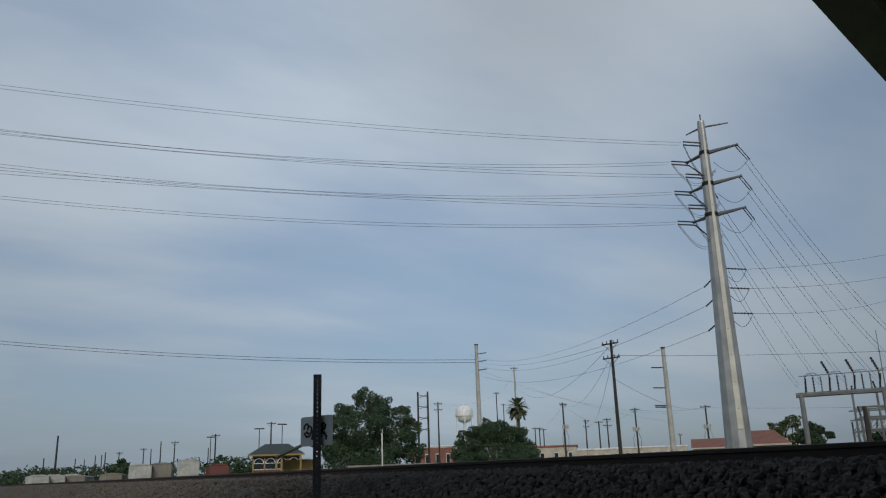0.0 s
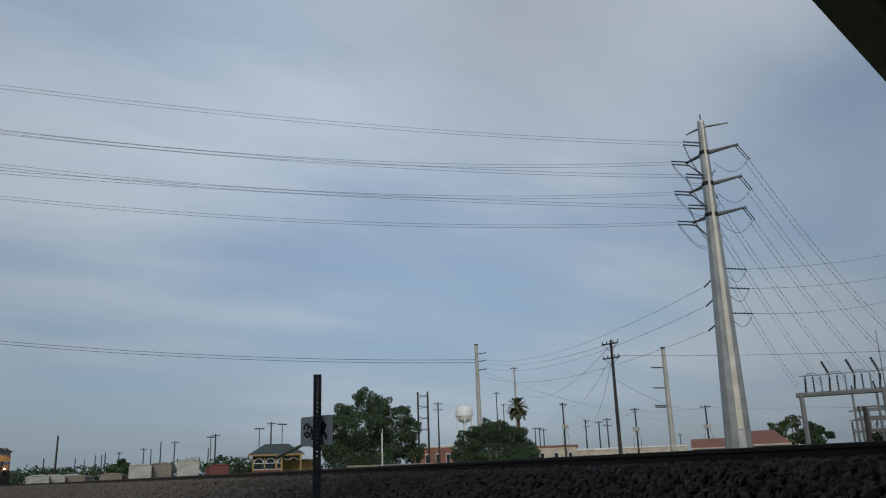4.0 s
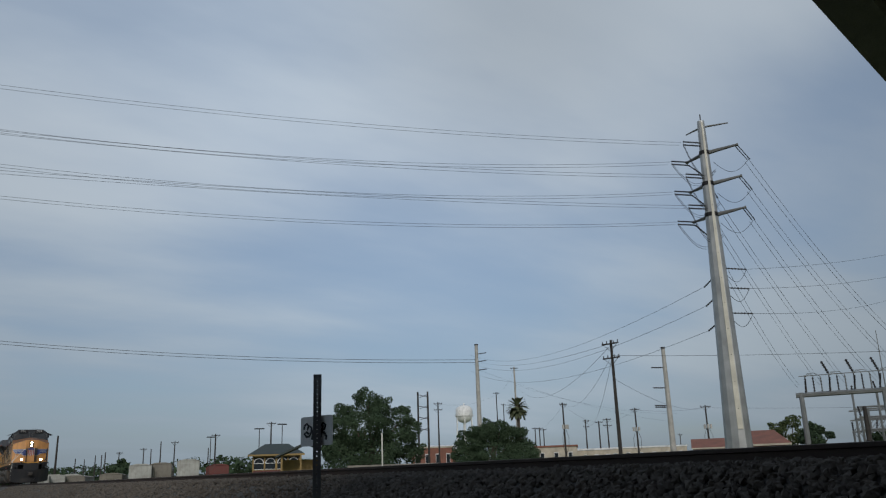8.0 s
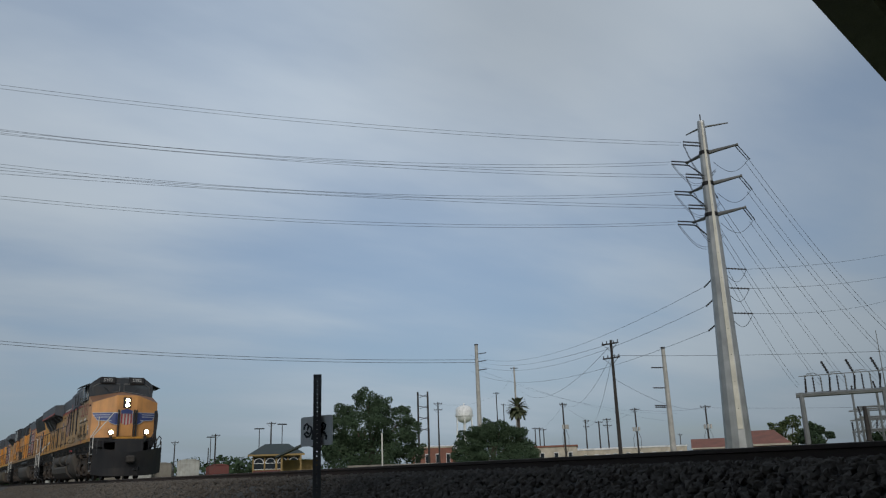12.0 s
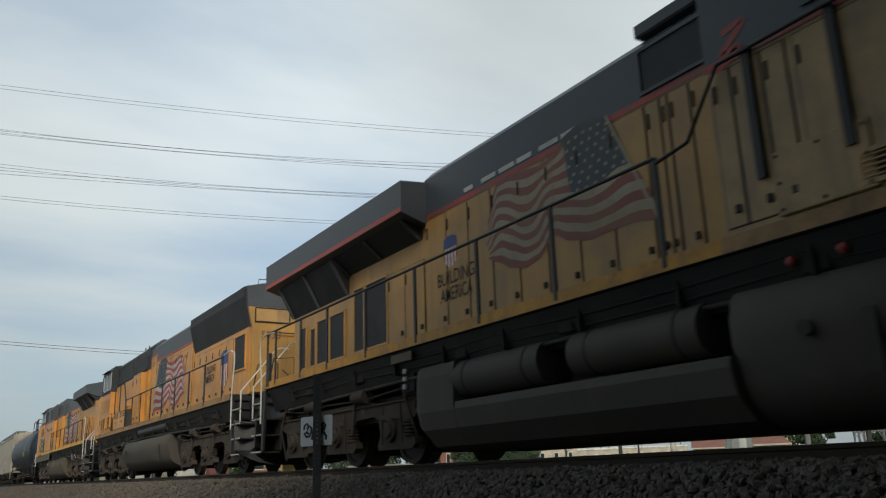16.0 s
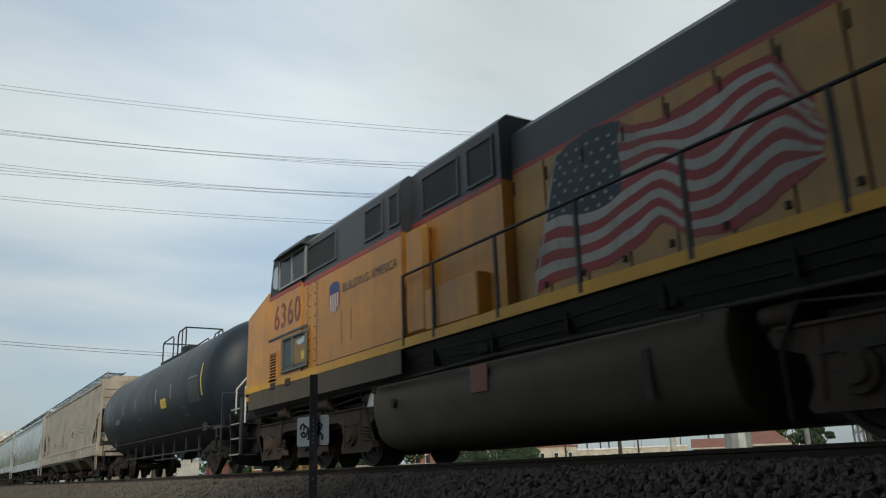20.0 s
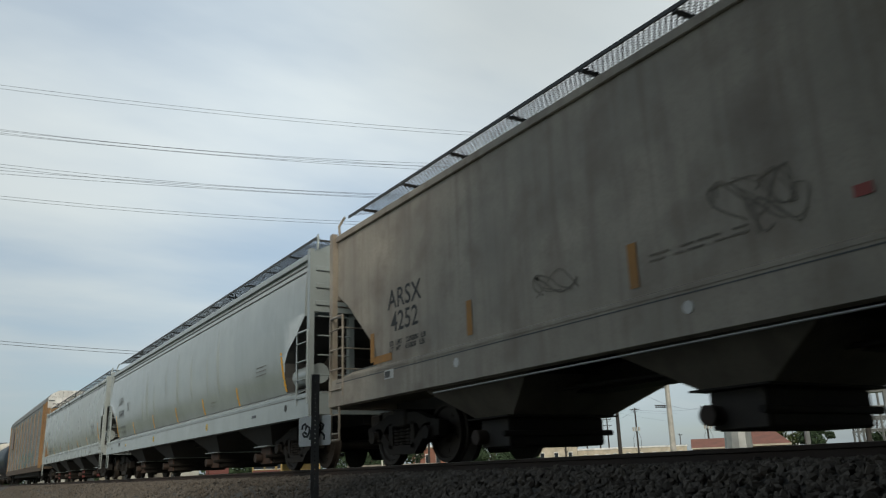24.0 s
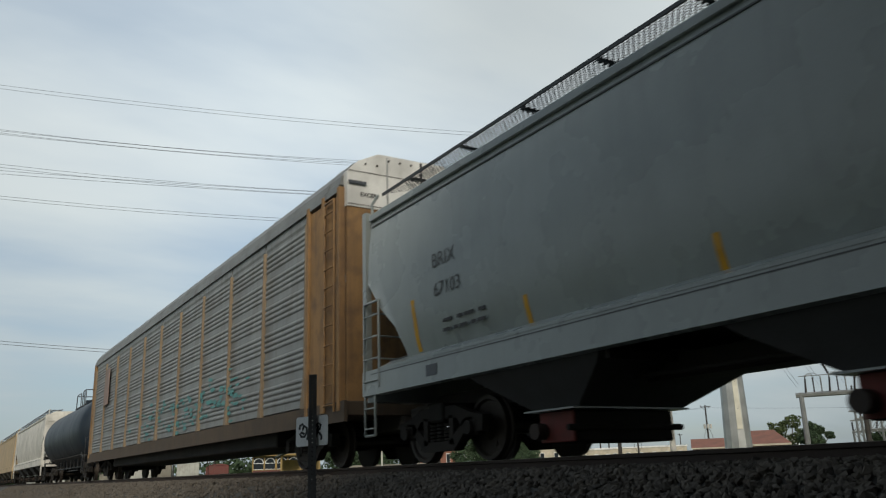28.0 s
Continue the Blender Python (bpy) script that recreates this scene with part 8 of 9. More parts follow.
        if d > 0:
            v.p("brake_reservoir", Kit().cyl((-1.12, y + d * 0.35, 1.82), (-1.12, y + d * 1.3, 1.82), 0.2, seg=18), [paint])
        for q, z in ((0.62, 1.68), (1.02, 1.68), (0.8, 2.0)):
            v.p("air_reservoir", Kit().cyl((-0.75, y + d * q, z), (1.2, y + d * q, z), 0.21, seg=14), [GEAR_DARK])
        v.coupler(y + d * 0.1, -d)
        v.rail_line([(-1.3, y + d * 0.08, 4.25), (-1.3, y + d * 0.05, 4.45), (-1.25, y + d * 0.2, 4.60)], 0.025, paint, "roof_grab_rail")
    v.p("centre_sill", Kit().box(-0.25, 0.25, y0 + 0.2, y1 - 0.2, 0.82, 1.1), [RUNNING_GEAR])
    # discharge bays
    mid = (y0 + y1) / 2
    for i, m in enumerate(mid + bay_shift + n for n in (-outer, -2.39, 2.39, outer)):
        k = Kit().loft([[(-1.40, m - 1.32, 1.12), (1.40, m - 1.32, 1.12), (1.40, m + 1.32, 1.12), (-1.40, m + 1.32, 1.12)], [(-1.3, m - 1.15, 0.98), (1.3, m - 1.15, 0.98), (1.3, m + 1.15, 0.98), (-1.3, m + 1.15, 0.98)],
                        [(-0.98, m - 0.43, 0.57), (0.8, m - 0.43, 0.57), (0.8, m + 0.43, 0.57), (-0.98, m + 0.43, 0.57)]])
        # both bay colours are darkened for the shade under the car
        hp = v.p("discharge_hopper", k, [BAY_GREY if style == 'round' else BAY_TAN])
        v.p("gate_flange", Kit().box(-1.1, 0.85, m - 0.47, m + 0.47, 0.545, 0.566), [HOP_GREY_B if style == 'round' else GEAR_DARK], hp)
        v.p("discharge_gate", Kit().box(-0.98, -0.94, m - 0.32, m + 0.32, 0.17, 0.54, c=0.01), [gate], hp)
        v.p("gate_frame", Kit().box(-0.938, 0.7, m - 0.33, m + 0.33, 0.16, 0.542, c=0.03), [GEAR_DARK], hp)
        v.p("gate_shaft", Kit().cyl((-1.1, m - 0.36, 0.33), (0.8, m - 0.36, 0.33), 0.04, seg=8), [GEAR_DARK], hp)
        v.p("gate_capstan", Kit().cyl((-1.14, m + 0.24, 0.31), (-0.985, m + 0.24, 0.31), 0.1, seg=14), [RAIL_RUST], hp)
        v.p("bay_brace", Kit().box(-1.3, 1.3, m - 1.36, m - 1.30, 1.0, 1.1), [RUNNING_GEAR], hp)
    v.p("brake_pipe", Kit().tube([(-0.5, mid - 8.2, 0.88), (-0.5, mid, 0.84), (-0.5, mid + 8.2, 0.88)], 0.03, 5), [RUNNING_GEAR])
    for y in (y0 + (1.7 if style == 'round' else 1.95), y1 - (1.7 if style == 'round' else 1.95)):
        v.freight_truck(y)
    for s in (-1, 1):
        x0, x1 = (-1.22, -0.5) if s < 0 else (0.5, 1.22)
        grating(v, x0, x1, a + 0.06, b - 0.06, 4.58, BOARD, 0.024 if roof_lines == 2 else 0.015)
    for i in range(5):
        yy = a + (b - a) * (i + 0.5) / 5
        v.p("roof_hatch", Kit().box(-0.4, 0.4, yy - 1.3, yy + 1.3, 4.425, 4.52, c=0.03), [paint])
    return v


def stripes(v, ys, x, mat, z0, z1, w=0.1):
    for y in ys:
        if x is None:
            rows = [z0 + (z1 - z0) * i / 5 for i in range(6)]
            k = Kit().loft([[(-round_x(z) - 0.004, y + d, z) for z in rows] for d in (-w / 2, w / 2)], close=False)
            v.p("reflector", k, [mat], None, "vertical reflective strip")
            continue
        v.p("reflector", Kit().box(x - 0.004, x - 0.001, y - w / 2, y + w / 2, z0, z1), [mat], None, "vertical reflective strip")


def bars(v, y, z, rows, w, x, mat, step=0.13, h=0.045):
    for i in range(rows):
        n = 4 + (i % 2)
        for j in range(n):
            a = y - w / 2 + w * j / n
            v.p("stencil_line", Kit().box(x - 0.003, x - 0.001, a, a + w / n * (0.55 + 0.3 * ((i + j) % 2)), z - i * step - h, z - i * step), [mat], None)


def scrawl(v, pts, x, mat, r=0.02, name="graffiti"):
    """One continuous, rounded painted line."""
    ends = [pts[0]] + list(pts) + [pts[-1]]
    pts = []
    for (a, b, c, d) in zip(ends, ends[1:], ends[2:], ends[3:]):
        for t in (0.0, 0.2, 0.4, 0.6, 0.8):
            pts.append(tuple(0.5 * (2 * q + (r - p) * t + (2 * p - 5 * q + 4 * r - s) * t * t + (3 * q - p - 3 * r + s) * t ** 3) for p, q, r, s in zip(a, b, c, d)))
    pts.append(ends[-1])
    rows = []
    for i, (a, b) in enumerate(pts):
        p, q = pts[max(i - 1, 0)], pts[min(i + 1, len(pts) - 1)]
        e = math.hypot(q[0] - p[0], q[1] - p[1]) or 1
        ny, nz = -(q[1] - p[1]) / e * r, (q[0] - p[0]) / e * r
        rows.append([(x, a + ny, b + nz), (x, a - ny, b - nz)])
    v.p(name, Kit().loft(rows, close=False), [mat], None, "thin spray-painted scrawl")


# upright creases in the side sheet: (along the train, from, to, depth)
CREASES = ((129.16, 1.75, 2.75, 0.02), (128.45, 1.7, 3.5, 0.034), (127.44, 1.8, 2.9, 0.022), (125.8, 2.2, 3.5, 0.018), (124.38, 1.75, 3.6, 0.036), (122.85, 1.95, 3.35, 0.03), (121.28, 1.95, 3.3, 0.02), (120.3, 1.8, 3.6, 0.034))


def build_hoppers():
    v = hopper(92.5, 113.3, HOP_TAN, "dusty grey-brown covered hopper lettered ARSX 4252", 'flat', 1.04, 1.5, bay_shift=-0.4, cut=((0.02, 3.04), (0.46, 2.77), (0.87, 2.41), (1.54, 1.84), (1.55, 1.42)))
    x = -1.425
    v.letter("reporting_mark", "ARSX\n4252", 0.44, x, 110.55, 2.36, LETTER_STENCIL, 0.004, label="black lettering ARSX 4252")
    stripes(v, (111.65, 108.73, 105.62, 102.5, 99.4, 96.3), x, ORANGE_DULL, 1.64, 2.12, 0.13)
    v.p("reflector", Kit().box(x - 0.004, x - 0.001, 110.98, 111.6, 1.6, 1.72), [ORANGE_DULL], None, "orange reflective strip")
    for text, y, z, w in (("LD", 110.98, 1.85, 0.13), ("LMT", 110.74, 1.85, 0.2), ("220200", 110.32, 1.85, 0.38), ("LB", 109.98, 1.85, 0.14), ("LT", 110.98, 1.75, 0.13), ("WT", 110.76, 1.75, 0.17), ("65800", 110.36, 1.75, 0.34), ("LB", 110.02, 1.75, 0.14)):
        v.letter("weights", text, 0.11, x, y, z, LETTER_STENCIL, 0.002, width=w)
    k = v.p("stencil_panel", Kit().box(x - 0.004, x - 0.001, 100.2, 100.9, 2.05, 2.5), [LETTER_BLACK], None, "black stencil panel with white border")
    for a, b, c, d in ((100.2, 100.9, 2.47, 2.5), (100.2, 100.9, 2.05, 2.08), (100.2, 100.23, 2.08, 2.47), (100.87, 100.9, 2.08, 2.47), (100.53, 100.57, 2.1, 2.45)):
        v.p("panel_line", Kit().box(x - 0.007, x - 0.0045, a, b, c, d), [WHITE_PAINT], k)
    bars(v, 104.8, 1.94, 2, 1.25, x, LETTER_TAN, 0.06, 0.02)
    bars(v, 97.6, 2.6, 3, 1.0, x, LETTER_WORN, 0.16)
    for y in (109.0, 104.9, 102.5, 97.0):
        v.p("reflector_disc", Kit().cyl((-1.492, y, 1.3), (-1.496, y, 1.3), 0.065, seg=14), [WHITE_PAINT], None, "small white disc")
    v.p("sill_plate", Kit().box(-1.497, -1.492, 110.8, 111.1, 1.3, 1.44), [WHITE_PAINT])
    v.p("sill_mark", Kit().box(-1.500, -1.4975, 110.92, 111.08, 1.32, 1.42), [LETTER_WORN])
    v.rail_line([(-1.44, 96.2, 0.97), (-1.44, 102.0, 0.985), (-1.44, 109.7, 0.96)], 0.014, GALV, "brake_line", "thin bare metal pipe under the sill")
    v.p("red_tag", Kit().box(x - 0.005, x - 0.001, 103.0, 103.16, 1.86, 1.96), [RED])
    # faint looped scribbles, worn almost to the body colour
    rng = random.Random(21)
    for cy, cz, wide, tall, loops in ((104.1, 2.2, 0.5, 0.22, 5), (103.85, 2.0, 0.34, 0.2, 3), (106.9, 1.98, 0.45, 0.14, 4)):
        for n in range(loops):
            a0, f = rng.uniform(0, 6.28), rng.uniform(1.3, 2.6)
            pts = [(cy + wide * (rng.uniform(-0.15, 0.15) + 0.8 * math.cos(a0 + 0.7 * t)), cz + tall * (0.9 * math.sin(a0 + f * 0.7 * t) + rng.uniform(-0.2, 0.2))) for t in range(6)]
            scrawl(v, pts, x - 0.002 - 0.0004 * n, LETTER_TAN, 0.007 + 0.004 * (n % 2))
    scrawl(v, [(101.2, 1.15), (100.9, 1.4), (100.5, 1.2), (100.2, 1.42), (99.7, 1.22), (99.3, 1.4), (98.9, 1.2), (98.5, 1.42), (98.2, 1.25)], -1.494, ENGINE_GREY, 0.014)
    scrawl(v, [(99.6, 2.0), (99.4, 2.35), (99.2, 2.05), (99.0, 2.3), (98.9, 1.9)], x - 0.002, YARD_RED, 0.016)
    scrawl(v, [(102.2, 2.55), (101.8, 2.75), (101.4, 2.5), (101.0, 2.7), (100.9, 2.5)], x - 0.002, LETTER_TAN, 0.012)

    v = hopper(114.2, 135.3, HOP_GREY, "smooth light grey covered hopper lettered CEFX 51470", 'round', 0.96, 1.41, 2, GATE_RUST, -0.41)
    v.letter("reporting_mark", "CEFX", 0.37, -1.49, 132.83, 2.84, LETTER_WORN, 0.004, label="black lettering CEFX")
    v.letter("car_number", "51470", 0.37, -1.474, 132.76, 2.36, LETTER_STENCIL, 0.006, label="black number 51470")
    for text, y, z, w in (("LD", 133.36, 1.89, 0.13), ("LMT", 133.12, 1.89, 0.2), ("220100", 132.66, 1.88, 0.4), ("LBS", 132.26, 1.88, 0.2), ("LT", 133.36, 1.71, 0.13), ("WT", 133.12, 1.71, 0.17), ("65900", 132.62, 1.70, 0.36), ("LBS", 132.24, 1.70, 0.2)):
        v.letter("weights", text, 0.125, -1.432 if z > 1.8 else -1.405, y, z, LETTER_STENCIL, 0.002, width=w)
    stripes(v, (133.72, 115.8), None, MARK_DEEP, 1.57, 2.37, 0.10)
    stripes(v, (130.78, 127.68, 124.7, 121.82, 118.9), None, MARK_DEEP, 1.47, 1.96, 0.1)
    for a0, b0, c0, d0 in ((131.36, 131.64, 2.70, 2.712), (131.36, 131.64, 2.42, 2.432), (131.36, 131.372, 2.432, 2.70), (131.628, 131.64, 2.432, 2.70), (131.44, 131.56, 2.5, 2.515), (131.44, 131.56, 2.6, 2.615)):
        v.p("panel_line", Kit().box(-1.488, -1.479, a0, b0, c0, d0), [GROOVE])
    for yy, rr in ((127.0, 0.085), (131.4, 0.05), (121.0, 0.085)):
        disc = v.p("reflector_disc", Kit().cyl((-1.492, yy, 1.17), (-1.496, yy, 1.17), rr, seg=16), [YELLOW_MARK], None, "small yellow disc")
        for q in (-0.3, 0.3):
            v.p("disc_line", Kit().box(-1.498, -1.4965, yy - rr * 0.7, yy + rr * 0.7, 1.17 + q * rr - 0.007, 1.17 + q * rr + 0.007), [LETTER_WORN], disc)
    bars(v, 117.05, 2.24, 3, 0.66, -1.456, LETTER_WORN, 0.09, 0.022)
    bars(v, 120.9, 1.8, 2, 0.4, -1.385, LETTER_WORN, 0.09, 0.02)
    for y, z0, z1, deep in ((a, b, c, 1.15 * e) for a, b, c, e in CREASES):
        k = Kit()
        rows = 9
        rings = []
        for i in range(rows):
            t = i / (rows - 1)
            z = z0 + (z1 - z0) * t
            q = math.sin(math.pi * t)
            xx = -round_x(z)
            rings.append([(xx + 0.004, y - 0.16, z), (xx - 0.2 * deep * q, y - 0.08, z), (xx - deep * q, y - 0.012, z), (xx - deep * q, y + 0.008, z), (xx - 0.1 * deep * q, y + 0.045, z), (xx + 0.004, y + 0.10, z)])
        k.loft(rings, smooth=True, close=False)
        v.p("side_dent", k, [HOP_GREY], None, "shallow upright crease in the side sheet")
    v.p("sill_hole", Kit().cyl((-1.492, 115.4, 1.2), (-1.495, 115.4, 1.2), 0.07, seg=14), [MESH_DARK])
    v.p("sill_plate", Kit().box(-1.497, -1.492, 117.2, 117.45, 1.14, 1.2), [ENGINE_GREY])
    for a0, b0, c0, d0 in ((132.5, 132.75, 1.30, 1.315), (132.5, 132.75, 1.185, 1.2), (132.5, 132.515, 1.2, 1.3), (132.735, 132.75, 1.2, 1.3), (132.6, 132.64, 1.21, 1.29)):
        v.p("panel_line", Kit().box(-1.497, -1.492, a0, b0, c0, d0), [LETTER_BLACK])
    v.p("sill_hole", Kit().cyl((-1.492, 134.05, 1.16), (-1.495, 134.05, 1.16), 0.055, seg=12), [MESH_DARK])

    v = hopper(136.4, 157.6, HOP_GREY_B, "dull grey covered hopper with numbers 67103 and red gates", 'round', 1.10, 1.5, 1, GATE_RED, -0.34, 6.62, cut=((0.0, 2.95), (0.44, 2.43), (0.82, 2.1), (1.02, 1.7), (1.04, 1.42), (1.2, 1.42)))
    v.letter("reporting_mark", "BRIX", 0.30, -1.492, 154.95, 2.84, LETTER_WORN, 0.0, label="black faded reporting mark")
    v.letter("car_number", "67103", 0.29, -1.478, 154.9, 2.41, LETTER_WORN, 0.0, label="black number 67103")
    bars(v, 154.6, 1.98, 2, 1.1, -1.42, LETTER_BLACK, 0.14, 0.05)
    bars(v, 139.37, 2.36, 2, 0.85, -1.466, LETTER_WORN, 0.07, 0.028)
    bars(v, 139.37, 2.1, 2, 0.85, -1.45, LETTER_WORN, 0.07, 0.028)
    stripes(v, (155.9, 138.07), None, MARK_DEEP, 1.62, 2.4, 0.11)
    stripes(v, (153.2, 150.25, 147.2, 144.1, 141.2), None, MARK_DEEP, 1.56, 1.95, 0.09)
    v.p("reflector_disc", Kit().cyl((-1.492, 140.6, 1.27), (-1.496, 140.6, 1.27), 0.04, seg=12), [YELLOW_MARK], None, "small yellow disc")
    v.p("sill_plate", Kit().box(-1.497, -1.492, 139.15, 139.4, 1.19, 1.26), [LETTER_BLACK])
    v.p("sill_plate", Kit().box(-1.497, -1.492, 155.2, 155.5, 1.2, 1.36), [ENGINE_GREY])

    hopper(203.6, 223.8, HOP_WHITE, "chalky white covered hopper with curved sides", 'round')
    hopper(224.8, 244.8, HOP_BUFF, "buff tan covered hopper with straight sides", 'flat')
    hopper(245.8, 266.0, HOP_GREY_B, "grey covered hopper at the end of the visible train", 'round')


def tank_car(y0, y1, label, plain=False):
    v = Vehicle("tank_car", label, "tank car", y0, y1, "train")
    a, b, r, zc = y0 + 0.12, y1 - 0.35, 1.65, 2.42
    rings = []
    for y, q in ((a, 0.02), (a + 0.03, 0.35), (a + 0.12, 0.62), (a + 0.28, 0.83), (a + 0.5, 0.95), (a + 0.75, 1.0)):
        rings.append((y, q))
    rings = rings + [(a + 0.75 + (b - a - 1.5) * i / 6, 1.0) for i in range(1, 6)] + [(a + b - y, q) for y, q in reversed(rings)]
    k = Kit().loft([[(r * q * math.cos(t), y, zc + r * q * math.sin(t)) for t in (2 * math.pi * i / 48 for i in range(48))] for y, q in rings], smooth=True)
    shell = v.p("tank", k, [TANK_BLACK], None, "glossy dark blue-black tank shell")
    for y in [a + 1.0 + i * (b - a - 2.0) / 5 for i in range(6)]:
        v.p("weld_seam", Kit().loft([[((r + e) * math.cos(t), y + d, zc + (r + e) * math.sin(t)) for t in (2 * math.pi * i / 48 for i in range(48))] for d, e in ((-0.02, -0.004), (0, 0.006), (0.02, -0.004))], smooth=True, caps=False), [TANK_BLACK], shell)
    m = (y0 + y1) / 2
    plat = v.p("top_platform", Kit().box(-0.68, 0.68, m - 1.3, m + 2.0, 3.97, 4.03), [BLACK_PAINT])
    v.p("manway", Kit().cyl((0, m, 3.95), (0, m, 4.36), 0.42, seg=18), [TANK_BLACK], plat)
    v.p("valve_bonnet", Kit().cyl((0, m - 0.8, 3.95), (0, m - 0.8, 4.3), 0.22, seg=14), [TANK_BLACK], plat)
    v.rail_line([(-0.62, m - 1.2, 4.84), (0.62, m - 1.2, 4.84)], 0.025)
    v.rail_line([(-0.62, m + 1.9, 4.74), (0.62, m + 1.9, 4.74)], 0.025)
    for s in (-1, 1):
        v.rail_line([(s * 0.62, m + 1.95, 4.02), (s * 0.62, m + 1.95, 4.68), (s * 0.62, m + 1.85, 4.76), (s * 0.62, m + 0.55, 4.80), (s * 0.62, m + 0.42, 4.70), (s * 0.62, m + 0.42, 4.02)], 0.025)
        v.rail_line([(s * 0.62, m - 0.2, 4.02), (s * 0.62, m - 0.2, 4.70), (s * 0.62, m - 0.35, 4.82), (s * 0.62, m - 1.15, 4.84), (s * 0.62, m - 1.25, 4.74), (s * 0.62, m - 1.25, 4.02)], 0.025)
        v.rail_line([(s * 0.62, m - 0.75, 4.02), (s * 0.62, m - 0.75, 4.82)], 0.022)
        if s > 0:
            v.ladder(1.68, m - 0.25, m + 0.25, 1.0, 3.2, 6, BLACK_PAINT)
        v.rail_line([(s * 1.22, y0 + 0.8, 1.2), (s * 1.26, y0 + 2.5, 1.24), (s * 1.26, y1 - 2.5, 1.24), (s * 1.22, y1 - 0.8, 1.2)], 0.02, RUNNING_GEAR, "side_rail")
    for y, d in ((y0, 1), (y1, -1)):
        v.p("stub_sill", Kit().box(-0.3, 0.3, *sorted((y + d * 0.05, y + d * 3.2)), 0.72, 1.15, c=0.02), [BLACK_PAINT])
        v.p("saddle", Kit().prism([(-1.25, 1.15), (1.25, 1.15), (1.3, 1.9), (0.75, 1.35), (0, 1.14), (-0.75, 1.35), (-1.3, 1.9)], 'y', y + d * 1.9, y + d * 2.3), [BLACK_PAINT])
        v.p("end_platform", Kit().box(-1.4, 1.4, *sorted((y + d * 0.05, y + d * 0.8)), 1.1, 1.16), [BLACK_PAINT])
        for s in (-1, 1):
            v.ladder(s * 1.4, *sorted((y + d * 0.1, y + d * 0.5)), 0.45, 1.12, 2, BLACK_PAINT, name="stirrup_step")
            v.rail_line([(s * 1.4, y + d * 0.1, 1.15), (s * 1.4, y + d * 0.1, 1.95), (s * 0.6, y + d * 0.1, 1.98), (s * 0.6, y + d * 0.1, 1.15)], 0.018)
        v.coupler(y + d * 0.1, -d)
        v.freight_truck(y + d * 1.75)
    v.p("bottom_outlet", Kit().cyl((0, m, 0.55), (0, m, 1.15), 0.2, seg=14), [BLACK_PAINT])
    v.p("outlet_skid", Kit().prism([(m - 0.9, 1.1), (m - 0.4, 0.6), (m + 0.4, 0.6), (m + 0.9, 1.1)], 'x', -0.3, 0.3), [BLACK_PAINT])
    for s in (-1, 1):
        v.p("brake_beam", Kit().box(min(s * 1.0, s * 1.06), max(s * 1.0, s * 1.06), y0 + 3.2, y1 - 3.2, 0.68, 0.72), [BLACK_PAINT])
        for i in range(8):
            y = y0 + 3.4 + i * (y1 - y0 - 6.8) / 7
            v.p("hanger", Kit().box(min(s * 1.0, s * 1.05), max(s * 1.0, s * 1.05), y - 0.02, y + 0.02, 0.62 if i % 3 else 0.5, 1.1), [BLACK_PAINT])
    v.p("brake_rod", Kit().cyl((-1.0, m - 3.2, 0.55), (-1.0, m + 0.5, 0.55), 0.025, seg=6), [BLACK_PAINT])
    if not plain:
        def skin(ya, yb, z0, z1, mat, name, lab, n=6):
            pts = []
            for i in range(n + 1):
                z = z0 + (z1 - z0) * i / n
                xx = -math.sqrt(max(0.01, (r + 0.006) ** 2 - (z - zc) ** 2))
                pts.append((xx, z))
            k = Kit().loft([[(xx, ya, z) for xx, z in pts], [(xx, yb, z) for xx, z in pts]], close=False)
            return v.p(name, k, [mat], shell, lab)
        for y in (76.08, 79.35, 81.22, 84.3, 86.38, 89.45):
            tall = y in (76.08, 89.45)
            skin(y, y + (0.1 if y < 77 else 0.07), 2.22 if not tall else 2.0, 2.64 if not tall else 2.84, YELLOW_MARK if y < 77 else STRIP_DIM, "reflector", "pale vertical reflective strip")
        skin(79.98, 80.64, 2.0, 2.28, YELLOW_MARK, "yellow_placard", "yellow warning placard")
        for j in range(2):
            skin(80.06, 80.56 - 0.1 * j, 2.17 - 0.08 * j, 2.19 - 0.08 * j, CARD, "placard_line", "", 2).location.x = -0.004
        skin(76.5, 77.4, 2.54, 2.6, STENCIL_DIM, "stencil_line", "", 2)
        for row in range(12):
            for c in range(4):
                skin(76.42 + 0.26 * c, 76.64 + 0.26 * c + 0.03 * (row % 2), 2.46 - 0.05 * row, 2.476 - 0.05 * row, STENCIL_DIM, "stencil_line", "", 2)
        for a0, b0, c0, d0 in ((77.85, 78.4, 1.86, 1.88), (77.85, 78.4, 1.62, 1.64), (77.85, 77.87, 1.64, 1.86), (78.38, 78.4, 1.64, 1.86), (78.1, 78.12, 1.64, 1.86)):
            skin(a0, b0, c0, d0, STENCIL_DIM, "panel_line", "", 3)
        v.letter("car_mark", "UTLX", 0.26, -r - 0.012, 88.25, 2.18, STENCIL_DIM, 0.0, label="faded pale reporting mark")
        bars(v, 87.2, 2.14, 1, 0.9, -r - 0.006, STENCIL_DIM, 0.1, 0.2)
        skin(83.55, 83.85, 1.84, 1.92, STENCIL_DIM, "stencil_line", "", 2)
    return v


